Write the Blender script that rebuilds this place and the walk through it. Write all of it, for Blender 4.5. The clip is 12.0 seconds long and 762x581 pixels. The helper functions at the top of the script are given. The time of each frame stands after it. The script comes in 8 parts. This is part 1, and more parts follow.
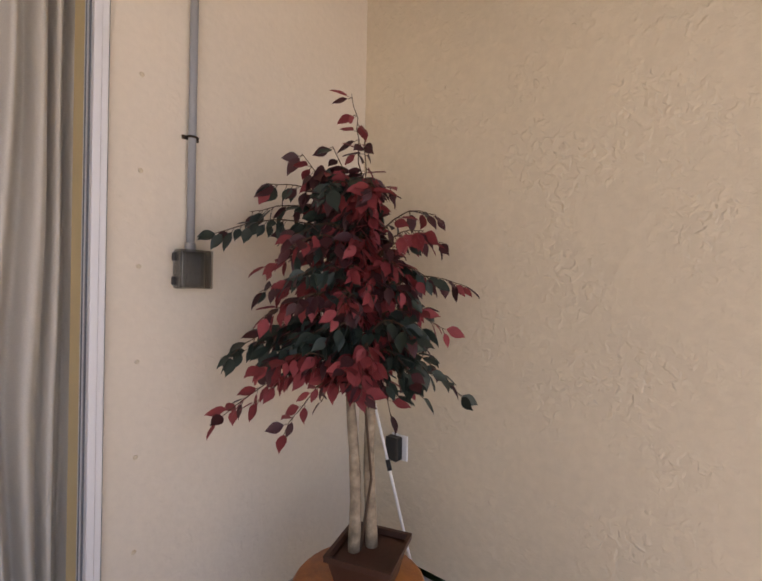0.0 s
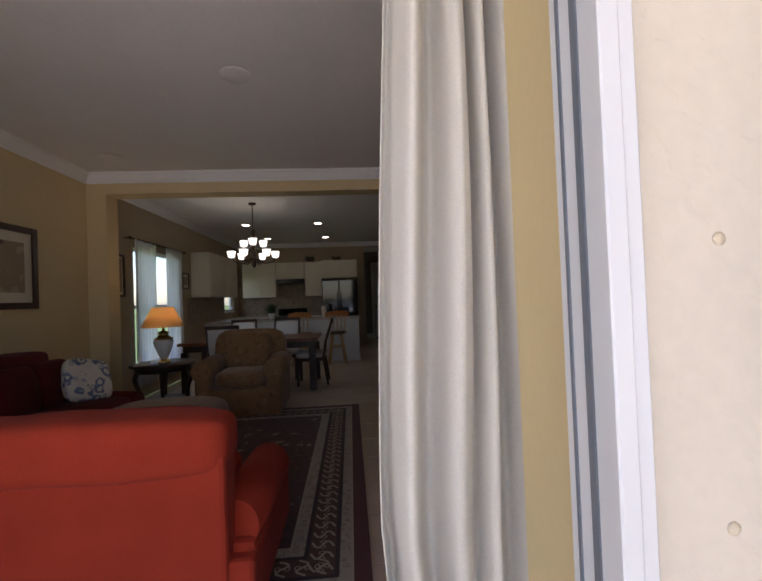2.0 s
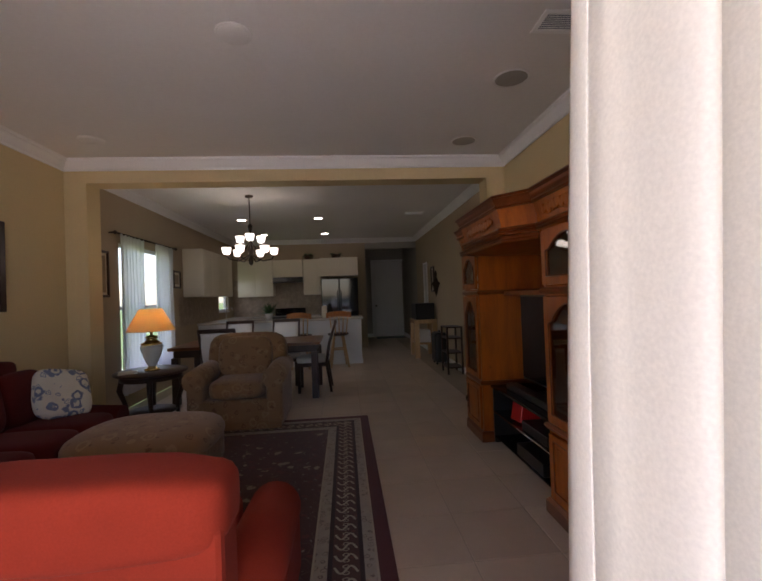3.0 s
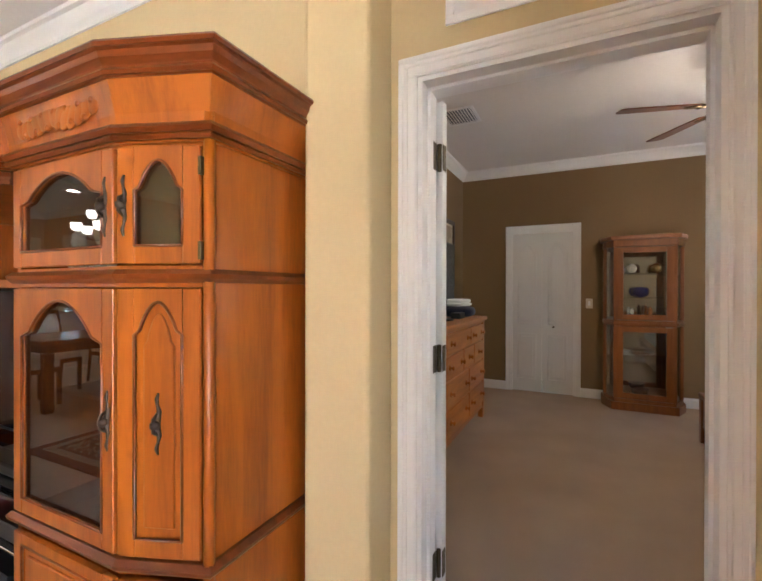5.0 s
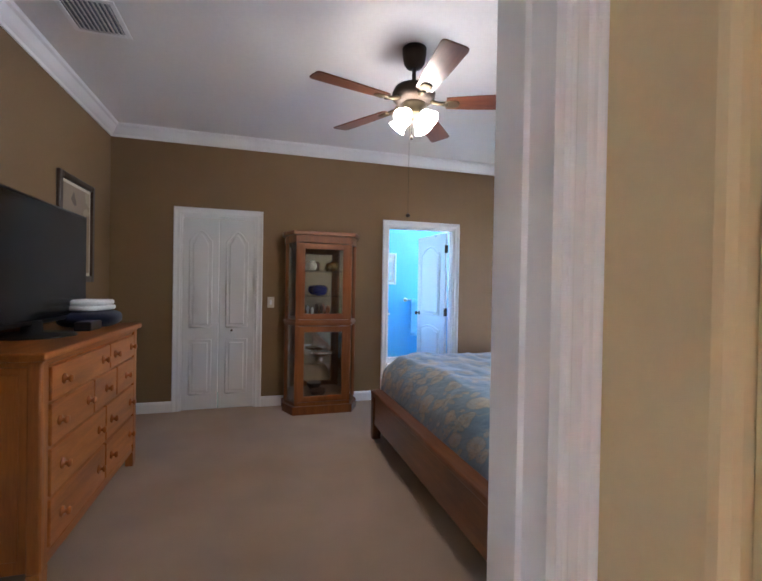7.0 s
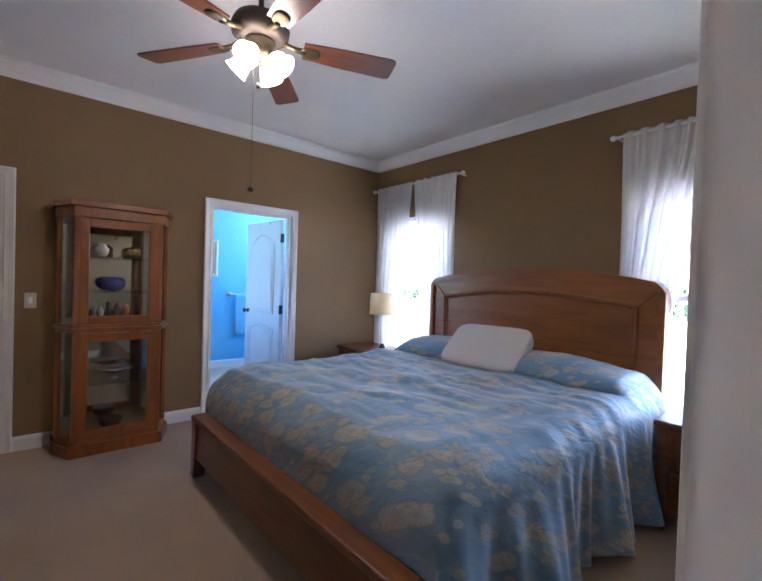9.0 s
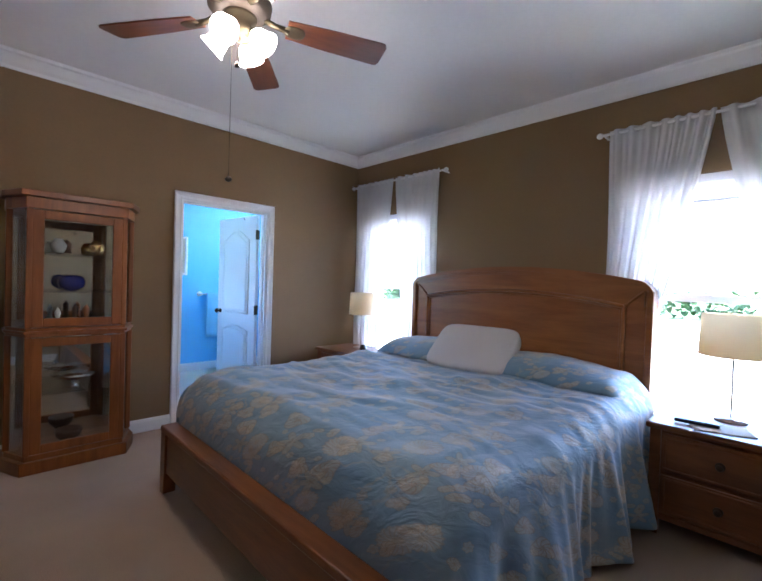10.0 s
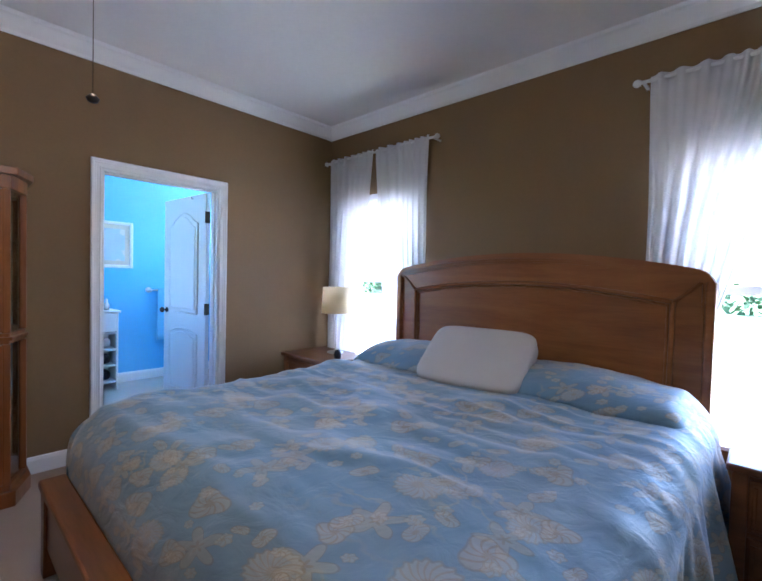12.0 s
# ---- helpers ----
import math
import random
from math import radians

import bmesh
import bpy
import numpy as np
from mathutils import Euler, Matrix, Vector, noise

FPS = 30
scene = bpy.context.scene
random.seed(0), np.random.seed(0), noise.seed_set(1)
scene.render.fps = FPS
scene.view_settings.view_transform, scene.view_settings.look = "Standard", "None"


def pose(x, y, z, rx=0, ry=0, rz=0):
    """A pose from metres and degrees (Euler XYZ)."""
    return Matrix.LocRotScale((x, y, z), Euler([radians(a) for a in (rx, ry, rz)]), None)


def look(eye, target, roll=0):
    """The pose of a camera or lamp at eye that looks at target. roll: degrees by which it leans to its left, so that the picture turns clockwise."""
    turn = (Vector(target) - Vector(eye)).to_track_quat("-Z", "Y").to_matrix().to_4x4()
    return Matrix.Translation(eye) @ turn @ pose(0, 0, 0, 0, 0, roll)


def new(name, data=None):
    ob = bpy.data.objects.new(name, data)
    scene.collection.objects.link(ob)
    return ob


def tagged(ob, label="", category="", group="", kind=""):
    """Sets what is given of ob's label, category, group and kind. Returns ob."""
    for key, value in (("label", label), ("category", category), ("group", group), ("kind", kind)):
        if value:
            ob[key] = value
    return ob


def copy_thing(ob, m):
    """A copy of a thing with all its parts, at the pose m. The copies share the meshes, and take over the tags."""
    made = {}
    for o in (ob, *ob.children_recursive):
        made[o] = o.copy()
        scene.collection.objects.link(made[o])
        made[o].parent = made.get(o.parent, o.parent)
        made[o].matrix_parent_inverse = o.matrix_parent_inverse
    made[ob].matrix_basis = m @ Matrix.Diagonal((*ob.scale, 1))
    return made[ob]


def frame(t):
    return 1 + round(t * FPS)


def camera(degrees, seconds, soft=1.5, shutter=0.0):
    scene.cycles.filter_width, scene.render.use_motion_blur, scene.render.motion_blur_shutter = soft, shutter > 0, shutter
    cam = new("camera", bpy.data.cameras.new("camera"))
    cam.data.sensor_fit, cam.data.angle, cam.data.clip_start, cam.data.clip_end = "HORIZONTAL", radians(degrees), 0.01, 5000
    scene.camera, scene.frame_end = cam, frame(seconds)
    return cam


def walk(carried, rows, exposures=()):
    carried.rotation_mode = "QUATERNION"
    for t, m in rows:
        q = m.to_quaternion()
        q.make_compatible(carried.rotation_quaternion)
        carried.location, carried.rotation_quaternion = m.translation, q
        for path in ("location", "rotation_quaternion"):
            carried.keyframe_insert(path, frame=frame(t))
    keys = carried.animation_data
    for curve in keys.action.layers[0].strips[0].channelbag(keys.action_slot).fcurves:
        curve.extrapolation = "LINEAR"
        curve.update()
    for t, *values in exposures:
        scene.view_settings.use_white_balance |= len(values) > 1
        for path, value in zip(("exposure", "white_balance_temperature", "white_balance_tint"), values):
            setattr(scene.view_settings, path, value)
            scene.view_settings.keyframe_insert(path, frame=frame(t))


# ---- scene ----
cam = camera(85.0, 12.0, 1.8)
PATH = [
    (0, (-1.878, -1.430, 1.295), (-0.313, -0.185, 1.283), 1.2),
    (0.5, (-1.810, -1.156, 1.308), (-0.716, 0.519, 1.307), 0.2),
    (0.7, (-1.777, -1.062, 1.301), (-0.900, 0.735, 1.320), -0.3),
    (1, (-1.72, -0.904, 1.311), (-1.204, 1.028, 1.336), -1.5),
    (1.5, (-1.697, -0.657, 1.302), (-1.494, 1.332, 1.338), -2.1),
    (2, (-1.715, -0.413, 1.299), (-1.567, 1.582, 1.334), -2.2),
    (2.5, (-1.787, -0.153, 1.329), (-1.646, 1.842, 1.356), -2.2),
    (2.7, (-1.82, -0.068, 1.342), (-1.676, 1.927, 1.365), -2.2),
    (3.2, (-1.875, 0.14, 1.335), (-1.66, 2.128, 1.36), -2.1),
    (3.6, (-1.845, 0.31, 1.32), (-1.46, 2.27, 1.345), -1.8),
    (4.0, (-1.72, 0.475, 1.305), (-0.97, 2.33, 1.33), -1.3),
    (4.3, (-1.613, 0.591, 1.298), (-0.524, 2.268, 1.323), -0.9),
    (4.5, (-1.561, 0.644, 1.300), (-0.239, 2.145, 1.313), -0.6),
    (5, (-1.394, 0.733, 1.296), (0.402, 1.613, 1.289), 0.1),
    (5.5, (-1.161, 0.749, 1.295), (0.803, 1.126, 1.284), 0.3),
    (6, (-0.946, 0.771, 1.297), (1.053, 0.829, 1.282), 0.7),
    (6.5, (-0.711, 0.80, 1.307), (1.265, 0.497, 1.292), 0.9),
    (7, (-0.506, 0.799, 1.315), (1.414, 0.240, 1.298), 1.0),
    (7.5, (-0.330, 0.815, 1.318), (1.549, 0.131, 1.302), 1.2),
    (7.7, (-0.240, 0.812, 1.324), (1.603, 0.036, 1.307), 1.4),
    (8.5, (-0.03, 0.752, 1.335), (1.63, -0.365, 1.306), 1.7),
    (9.3, (0.120, 0.715, 1.345), (1.588, -0.643, 1.314), 1.9),
    (9.5, (0.148, 0.710, 1.341), (1.612, -0.653, 1.314), 1.9),
    (10, (0.231, 0.696, 1.337), (1.657, -0.705, 1.303), 1.9),
    (10.5, (0.339, 0.64, 1.338), (1.744, -0.783, 1.299), 1.8),
    (11, (0.478, 0.523, 1.337), (1.873, -0.909, 1.29), 1.6),
    (11.5, (0.623, 0.353, 1.328), (2.004, -1.092, 1.275), 1.5),
    (12, (0.729, 0.157, 1.322), (2.093, -1.304, 1.262), 1.5),
]
EXPOSURE = [(0, 0.35, 7100, 24), (0.5, 0.62, 6900, 22), (1.0, 1.22, 6400, 17), (1.5, 1.3, 6350, 17), (2.0, 1.2, 6350, 19), (2.5, 1.36, 6550, 23), (2.7, 1.48, 6600, 24), (4.3, 3.93, 6350, 14), (5.5, 4.33, 6050, 13),
            (6.5, 4.3, 5350, 14), (7.0, 4.35, 5250, 14), (7.7, 4.45, 5150, 14), (9.3, 4.05, 5200, 15), (12, 4.05, 5000, 14)]
walk(cam, [(t, look(e, g, r)) for t, e, g, r in PATH], EXPOSURE)

# ---- light ----
SUN_DIR = Vector((-0.38, -0.36, 0.85)).normalized()      # towards the sun
sky_world = bpy.data.worlds.new("sky")
scene.world = sky_world
sky_world.use_nodes = True
_nt = sky_world.node_tree
_sky = _nt.nodes.new("ShaderNodeTexSky")
_sky.sky_type = "NISHITA"
_sky.sun_disc = False
_sky.sun_elevation = math.asin(SUN_DIR.z)
_sky.sun_rotation = math.atan2(SUN_DIR.x, SUN_DIR.y)
_nt.links.new(_sky.outputs[0], _nt.nodes["Background"].inputs[0])
_nt.nodes["Background"].inputs[1].default_value = 0.15


def lamp(name, kind, energy, colour, m, **settings):
    data = bpy.data.lights.new(name, kind)
    data.energy, data.color = energy, colour
    ob = new(name, data)
    ob.matrix_world = m
    if "size" in settings:
        data.shadow_soft_size = settings["size"]
    return ob


sun = lamp("sun", "SUN", 5.0, (1.0, 0.95, 0.88), look(SUN_DIR * 20, (0, 0, 0)))
sun.data.angle = radians(0.5)

# ---- mesh helpers ----


def bm_new():
    return bmesh.new()


def box(bm, x0, x1, y0, y1, z0, z1, bevel=0.0, seg=1, m=None):
    """A box between two corners, its edges rounded by bevel."""
    t = bmesh.new()
    bmesh.ops.create_cube(t, size=1.0)
    for v in t.verts:
        v.co = Vector((x0 + (v.co.x + 0.5) * (x1 - x0), y0 + (v.co.y + 0.5) * (y1 - y0), z0 + (v.co.z + 0.5) * (z1 - z0)))
    if bevel > 0:
        bmesh.ops.bevel(t, geom=t.edges[:], offset=bevel, segments=seg, affect="EDGES", profile=0.5)
    return join(bm, t, m)


def join(bm, t, m=None):
    if m is not None:
        t.transform(m)
    me = bpy.data.meshes.new("tmp")
    t.to_mesh(me)
    t.free()
    bm.from_mesh(me)
    bpy.data.meshes.remove(me)
    return bm


def lathe(bm, profile, centre=(0, 0, 0), seg=24, m=None):
    """A turned body: profile of (radius, height) from bottom to top."""
    t = bmesh.new()
    rings = []
    for r, z in profile:
        if r < 1e-5:
            rings.append([t.verts.new((0, 0, z))])
        else:
            rings.append([t.verts.new((r * math.cos(2 * math.pi * i / seg), r * math.sin(2 * math.pi * i / seg), z)) for i in range(seg)])
    for a, b in zip(rings, rings[1:]):
        for i in range(seg):
            j = (i + 1) % seg
            q = [a[i % len(a)], a[j % len(a)], b[j % len(b)], b[i % len(b)]]
            u = []
            for v in q:
                if v not in u:
                    u.append(v)
            if len(u) > 2:
                t.faces.new(u)
    if len(rings[0]) > 1:
        t.faces.new(rings[0][::-1])
    if len(rings[-1]) > 1:
        t.faces.new(rings[-1])
    for f in t.faces:
        f.smooth = True
    t.transform(Matrix.Translation(centre))
    return join(bm, t, m)


def tube(bm, pts, radius, seg=8, m=None):
    """A round rod along points; radius is one number or one for each point."""
    t = bmesh.new()
    pts = [Vector(p) for p in pts]
    rs = radius if isinstance(radius, (list, tuple)) else [radius] * len(pts)
    rings = []
    side = None
    for i, p in enumerate(pts):
        d = (pts[min(i + 1, len(pts) - 1)] - pts[max(i - 1, 0)]).normalized()
        if side is None:
            side = d.orthogonal().normalized()
        else:
            side = (side - d * side.dot(d)).normalized()
        up = d.cross(side)
        rings.append([t.verts.new(p + rs[i] * (side * math.cos(2 * math.pi * k / seg) + up * math.sin(2 * math.pi * k / seg))) for k in range(seg)])
    for a, b in zip(rings, rings[1:]):
        for k in range(seg):
            f = t.faces.new((a[k], a[(k + 1) % seg], b[(k + 1) % seg], b[k]))
            f.smooth = True
    t.faces.new(rings[0][::-1])
    t.faces.new(rings[-1])
    return join(bm, t, m)


def prism(bm, outline, a, b, plane="xy", bevel=0.0, m=None):
    """An outline of 2D points pushed from a to b along the axis that the plane leaves out."""
    t = bmesh.new()

    def at(u, v, w):
        return {"xy": (u, v, w), "xz": (u, w, v), "yz": (w, u, v)}[plane]
    lo = [t.verts.new(at(u, v, a)) for u, v in outline]
    hi = [t.verts.new(at(u, v, b)) for u, v in outline]
    t.faces.new(lo)
    t.faces.new(hi[::-1])
    n = len(outline)
    for i in range(n):
        t.faces.new((lo[i], hi[i], hi[(i + 1) % n], lo[(i + 1) % n]))
    bmesh.ops.recalc_face_normals(t, faces=t.faces[:])
    if bevel > 0:
        bmesh.ops.bevel(t, geom=t.edges[:], offset=bevel, segments=1, affect="EDGES")
    return join(bm, t, m)


def moulding(bm, profile, path, closed=False, m=None):
    """A profile of (out, height) swept along a plan polyline with mitred corners; out lies to the right of the way."""
    t = bmesh.new()
    pts = [Vector((p[0], p[1])) for p in path]
    n = len(pts)
    rings = []
    for i, p in enumerate(pts):
        d0 = (p - pts[i - 1]).normalized() if (i > 0 or closed) else None
        d1 = (pts[(i + 1) % n] - p).normalized() if (i < n - 1 or closed) else None
        d0, d1 = d0 or d1, d1 or d0
        n0, n1 = Vector((d0.y, -d0.x)), Vector((d1.y, -d1.x))
        k = n0 + n1
        k = k / max(0.3, k.dot(n0))
        rings.append([t.verts.new((p.x + k.x * o, p.y + k.y * o, z)) for o, z in profile])
    c = len(profile)
    for i in range(n if closed else n - 1):
        a, b = rings[i], rings[(i + 1) % n]
        for k in range(c):
            t.faces.new((a[k], a[(k + 1) % c], b[(k + 1) % c], b[k]))
    if not closed:
        t.faces.new(rings[0])
        t.faces.new(rings[-1][::-1])
    bmesh.ops.recalc_face_normals(t, faces=t.faces[:])
    return join(bm, t, m)


def sheet(bm, fn, nu, nv, m=None):
    """A surface of nu x nv cells; fn(u, v) gives the place for u, v from 0 to 1."""
    t = bmesh.new()
    g = [[t.verts.new(fn(i / nu, j / nv)) for j in range(nv + 1)] for i in range(nu + 1)]
    for i in range(nu):
        for j in range(nv):
            f = t.faces.new((g[i][j], g[i + 1][j], g[i + 1][j + 1], g[i][j + 1]))
            f.smooth = True
    return join(bm, t, m)


def cushion(bm, sx, sy, sz, m=None, n=3.2, seg=14):
    """A padded block: a rounded box with crowned faces, centred on the origin."""
    t = bmesh.new()
    bmesh.ops.create_cube(t, size=2.0)
    bmesh.ops.subdivide_edges(t, edges=t.edges[:], cuts=seg // 2, use_grid_fill=True)
    for v in t.verts:
        c = v.co
        d = (abs(c.x) ** n + abs(c.y) ** n + abs(c.z) ** n) ** (1 / n)
        c = c / d
        v.co = Vector((c.x * sx / 2, c.y * sy / 2, c.z * sz / 2))
    for f in t.faces:
        f.smooth = True
    return join(bm, t, m)


def part(name, bm, material, parent=None, label="", m=None, solid=0.0):
    """One mesh object, under a thing or a part where a parent is given."""
    me = bpy.data.meshes.new(name)
    bm.to_mesh(me)
    bm.free()
    me.materials.append(material)
    ob = new(name, me)
    if parent is not None:
        ob.parent = parent
    if m is not None:
        ob.matrix_basis = m
    if solid:
        mod = ob.modifiers.new("thickness", "SOLIDIFY")
        mod.thickness = solid
        mod.offset = 0
    if label:
        tagged(ob, label)
    return ob


def thing(name, m, label, category, group="", kind=""):
    ob = new(name)
    ob.empty_display_size = 0.1
    ob.matrix_basis = m
    return tagged(ob, label, category, group, kind)


def structure(name, bm, material, label, category):
    return tagged(part(name, bm, material), label, category, "", "structure")


# ---- materials ----


def material(name, colour, rough=0.6, metal=0.0, big=0.0, big_scale=1.5, fine=0.0, fine_scale=60.0, bump=0.0, bump_scale=80.0,
             bump_detail=3.0, distance=0.002, random_tint=0.0, spec=0.5, rough_var=0.0):
    """A painted, woven or cast surface: colour, wide stains, fine grain and relief in object space."""
    mat = bpy.data.materials.new(name)
    mat.use_nodes = True
    nt = mat.node_tree
    bs = nt.nodes["Principled BSDF"]
    bs.inputs["Roughness"].default_value = rough
    bs.inputs["Metallic"].default_value = metal
    bs.inputs["Specular IOR Level"].default_value = spec
    co = nt.nodes.new("ShaderNodeTexCoord").outputs["Object"]
    mix = nt.nodes.new("ShaderNodeHueSaturation")
    mix.inputs["Color"].default_value = (*colour, 1)
    value = None

    def noise_of(scale, detail, strength, mid=1.0):
        n = nt.nodes.new("ShaderNodeTexNoise")
        n.inputs["Scale"].default_value, n.inputs["Detail"].default_value = scale, detail
        nt.links.new(co, n.inputs["Vector"])
        r = nt.nodes.new("ShaderNodeMapRange")
        r.inputs["From Min"].default_value, r.inputs["From Max"].default_value = 0.25, 0.75
        r.inputs["To Min"].default_value, r.inputs["To Max"].default_value = mid - strength, mid + strength
        nt.links.new(n.outputs["Fac"], r.inputs["Value"])
        return r.outputs[0]

    def times(a, b):
        if a is None:
            return b
        k = nt.nodes.new("ShaderNodeMath")
        k.operation = "MULTIPLY"
        nt.links.new(a, k.inputs[0])
        nt.links.new(b, k.inputs[1])
        return k.outputs[0]
    if big:
        value = times(value, noise_of(big_scale, 4.0, big))
    if fine:
        value = times(value, noise_of(fine_scale, 3.0, fine))
    if random_tint:
        info = nt.nodes.new("ShaderNodeObjectInfo")
        r = nt.nodes.new("ShaderNodeMapRange")
        r.inputs["To Min"].default_value, r.inputs["To Max"].default_value = 1 - random_tint, 1 + random_tint
        nt.links.new(info.outputs["Random"], r.inputs["Value"])
        value = times(value, r.outputs[0])
    if value is not None:
        nt.links.new(value, mix.inputs["Value"])
    nt.links.new(mix.outputs[0], bs.inputs["Base Color"])
    if rough_var:
        nt.links.new(noise_of(big_scale * 3 + 2, 4.0, rough_var, rough), bs.inputs["Roughness"])
    if bump:
        n = nt.nodes.new("ShaderNodeTexNoise")
        n.inputs["Scale"].default_value, n.inputs["Detail"].default_value = bump_scale, bump_detail
        nt.links.new(co, n.inputs["Vector"])
        b = nt.nodes.new("ShaderNodeBump")
        b.inputs["Strength"].default_value, b.inputs["Distance"].default_value = bump, distance
        nt.links.new(n.outputs["Fac"], b.inputs["Height"])
        nt.links.new(b.outputs[0], bs.inputs["Normal"])
    return mat


def wood(name, light, dark, rough=0.35, scale=6.0, stretch=(8, 8, 0.7), knots=0.0, coat=0.0):
    """Varnished wood with grain drawn out along z (or along the axis whose stretch is small)."""
    mat = bpy.data.materials.new(name)
    mat.use_nodes = True
    nt = mat.node_tree
    bs = nt.nodes["Principled BSDF"]
    bs.inputs["Roughness"].default_value = rough
    bs.inputs["Coat Weight"].default_value = coat
    bs.inputs["Coat Roughness"].default_value = 0.2
    co = nt.nodes.new("ShaderNodeTexCoord").outputs["Object"]
    mp = nt.nodes.new("ShaderNodeMapping")
    mp.inputs["Scale"].default_value = stretch
    nt.links.new(co, mp.inputs["Vector"])
    n1 = nt.nodes.new("ShaderNodeTexNoise")
    n1.inputs["Scale"].default_value, n1.inputs["Detail"].default_value, n1.inputs["Distortion"].default_value = scale / 4, 6.0, 1.2
    nt.links.new(mp.outputs[0], n1.inputs["Vector"])
    n2 = nt.nodes.new("ShaderNodeTexNoise")
    n2.inputs["Scale"].default_value, n2.inputs["Detail"].default_value = scale * 3, 4.0
    nt.links.new(mp.outputs[0], n2.inputs["Vector"])
    add = nt.nodes.new("ShaderNodeMath")
    add.operation = "MULTIPLY_ADD"
    nt.links.new(n2.outputs["Fac"], add.inputs[0])
    add.inputs[1].default_value = 0.35
    nt.links.new(n1.outputs["Fac"], add.inputs[2])
    ramp = nt.nodes.new("ShaderNodeValToRGB")
    ramp.color_ramp.elements[0].position, ramp.color_ramp.elements[0].color = 0.42, (*dark, 1)
    ramp.color_ramp.elements[1].position, ramp.color_ramp.elements[1].color = 0.85, (*light, 1)
    nt.links.new(add.outputs[0], ramp.inputs[0])
    out = ramp.outputs[0]
    if knots:
        v = nt.nodes.new("ShaderNodeTexVoronoi")
        v.inputs["Scale"].default_value = 3.0
        nt.links.new(co, v.inputs["Vector"])
        r = nt.nodes.new("ShaderNodeMapRange")
        r.inputs["From Min"].default_value, r.inputs["From Max"].default_value = 0.02, 0.07
        r.inputs["To Min"].default_value, r.inputs["To Max"].default_value = knots, 0.0
        nt.links.new(v.outputs["Distance"], r.inputs["Value"])
        mx = nt.nodes.new("ShaderNodeMixRGB")
        mx.inputs[2].default_value = (dark[0] * 0.35, dark[1] * 0.3, dark[2] * 0.3, 1)
        nt.links.new(r.outputs[0], mx.inputs[0])
        nt.links.new(out, mx.inputs[1])
        out = mx.outputs[0]
    nt.links.new(out, bs.inputs["Base Color"])
    b = nt.nodes.new("ShaderNodeBump")
    b.inputs["Strength"].default_value, b.inputs["Distance"].default_value = 0.12, 0.001
    nt.links.new(n2.outputs["Fac"], b.inputs["Height"])
    nt.links.new(b.outputs[0], bs.inputs["Normal"])
    return mat


def cloth(name, colour, weave=350.0, big=0.1, translucent=0.0, rough=0.9, sheen=0.2, bump=0.3):
    mat = material(name, colour, rough, 0, big, 3.0, 0.08, weave, bump, weave, 2.0, 0.001, spec=0.2)
    nt = mat.node_tree
    bs = nt.nodes["Principled BSDF"]
    bs.inputs["Sheen Weight"].default_value = sheen
    if translucent:
        tr = nt.nodes.new("ShaderNodeBsdfTranslucent")
        tr.inputs["Color"].default_value = (*colour, 1)
        mx = nt.nodes.new("ShaderNodeMixShader")
        mx.inputs[0].default_value = translucent
        nt.links.new(bs.outputs[0], mx.inputs[1])
        nt.links.new(tr.outputs[0], mx.inputs[2])
        nt.links.new(mx.outputs[0], nt.nodes["Material Output"].inputs["Surface"])
    return mat


def voile(mat, open_weave):
    """Opens the weave of a cloth so that part of the light passes straight through."""
    nt = mat.node_tree
    end = nt.nodes["Material Output"].inputs["Surface"]
    thread = end.links[0].from_socket
    tr = nt.nodes.new("ShaderNodeBsdfTransparent")
    mx = nt.nodes.new("ShaderNodeMixShader")
    mx.inputs[0].default_value = open_weave
    nt.links.new(thread, mx.inputs[1])
    nt.links.new(tr.outputs[0], mx.inputs[2])
    nt.links.new(mx.outputs[0], end)
    return mat


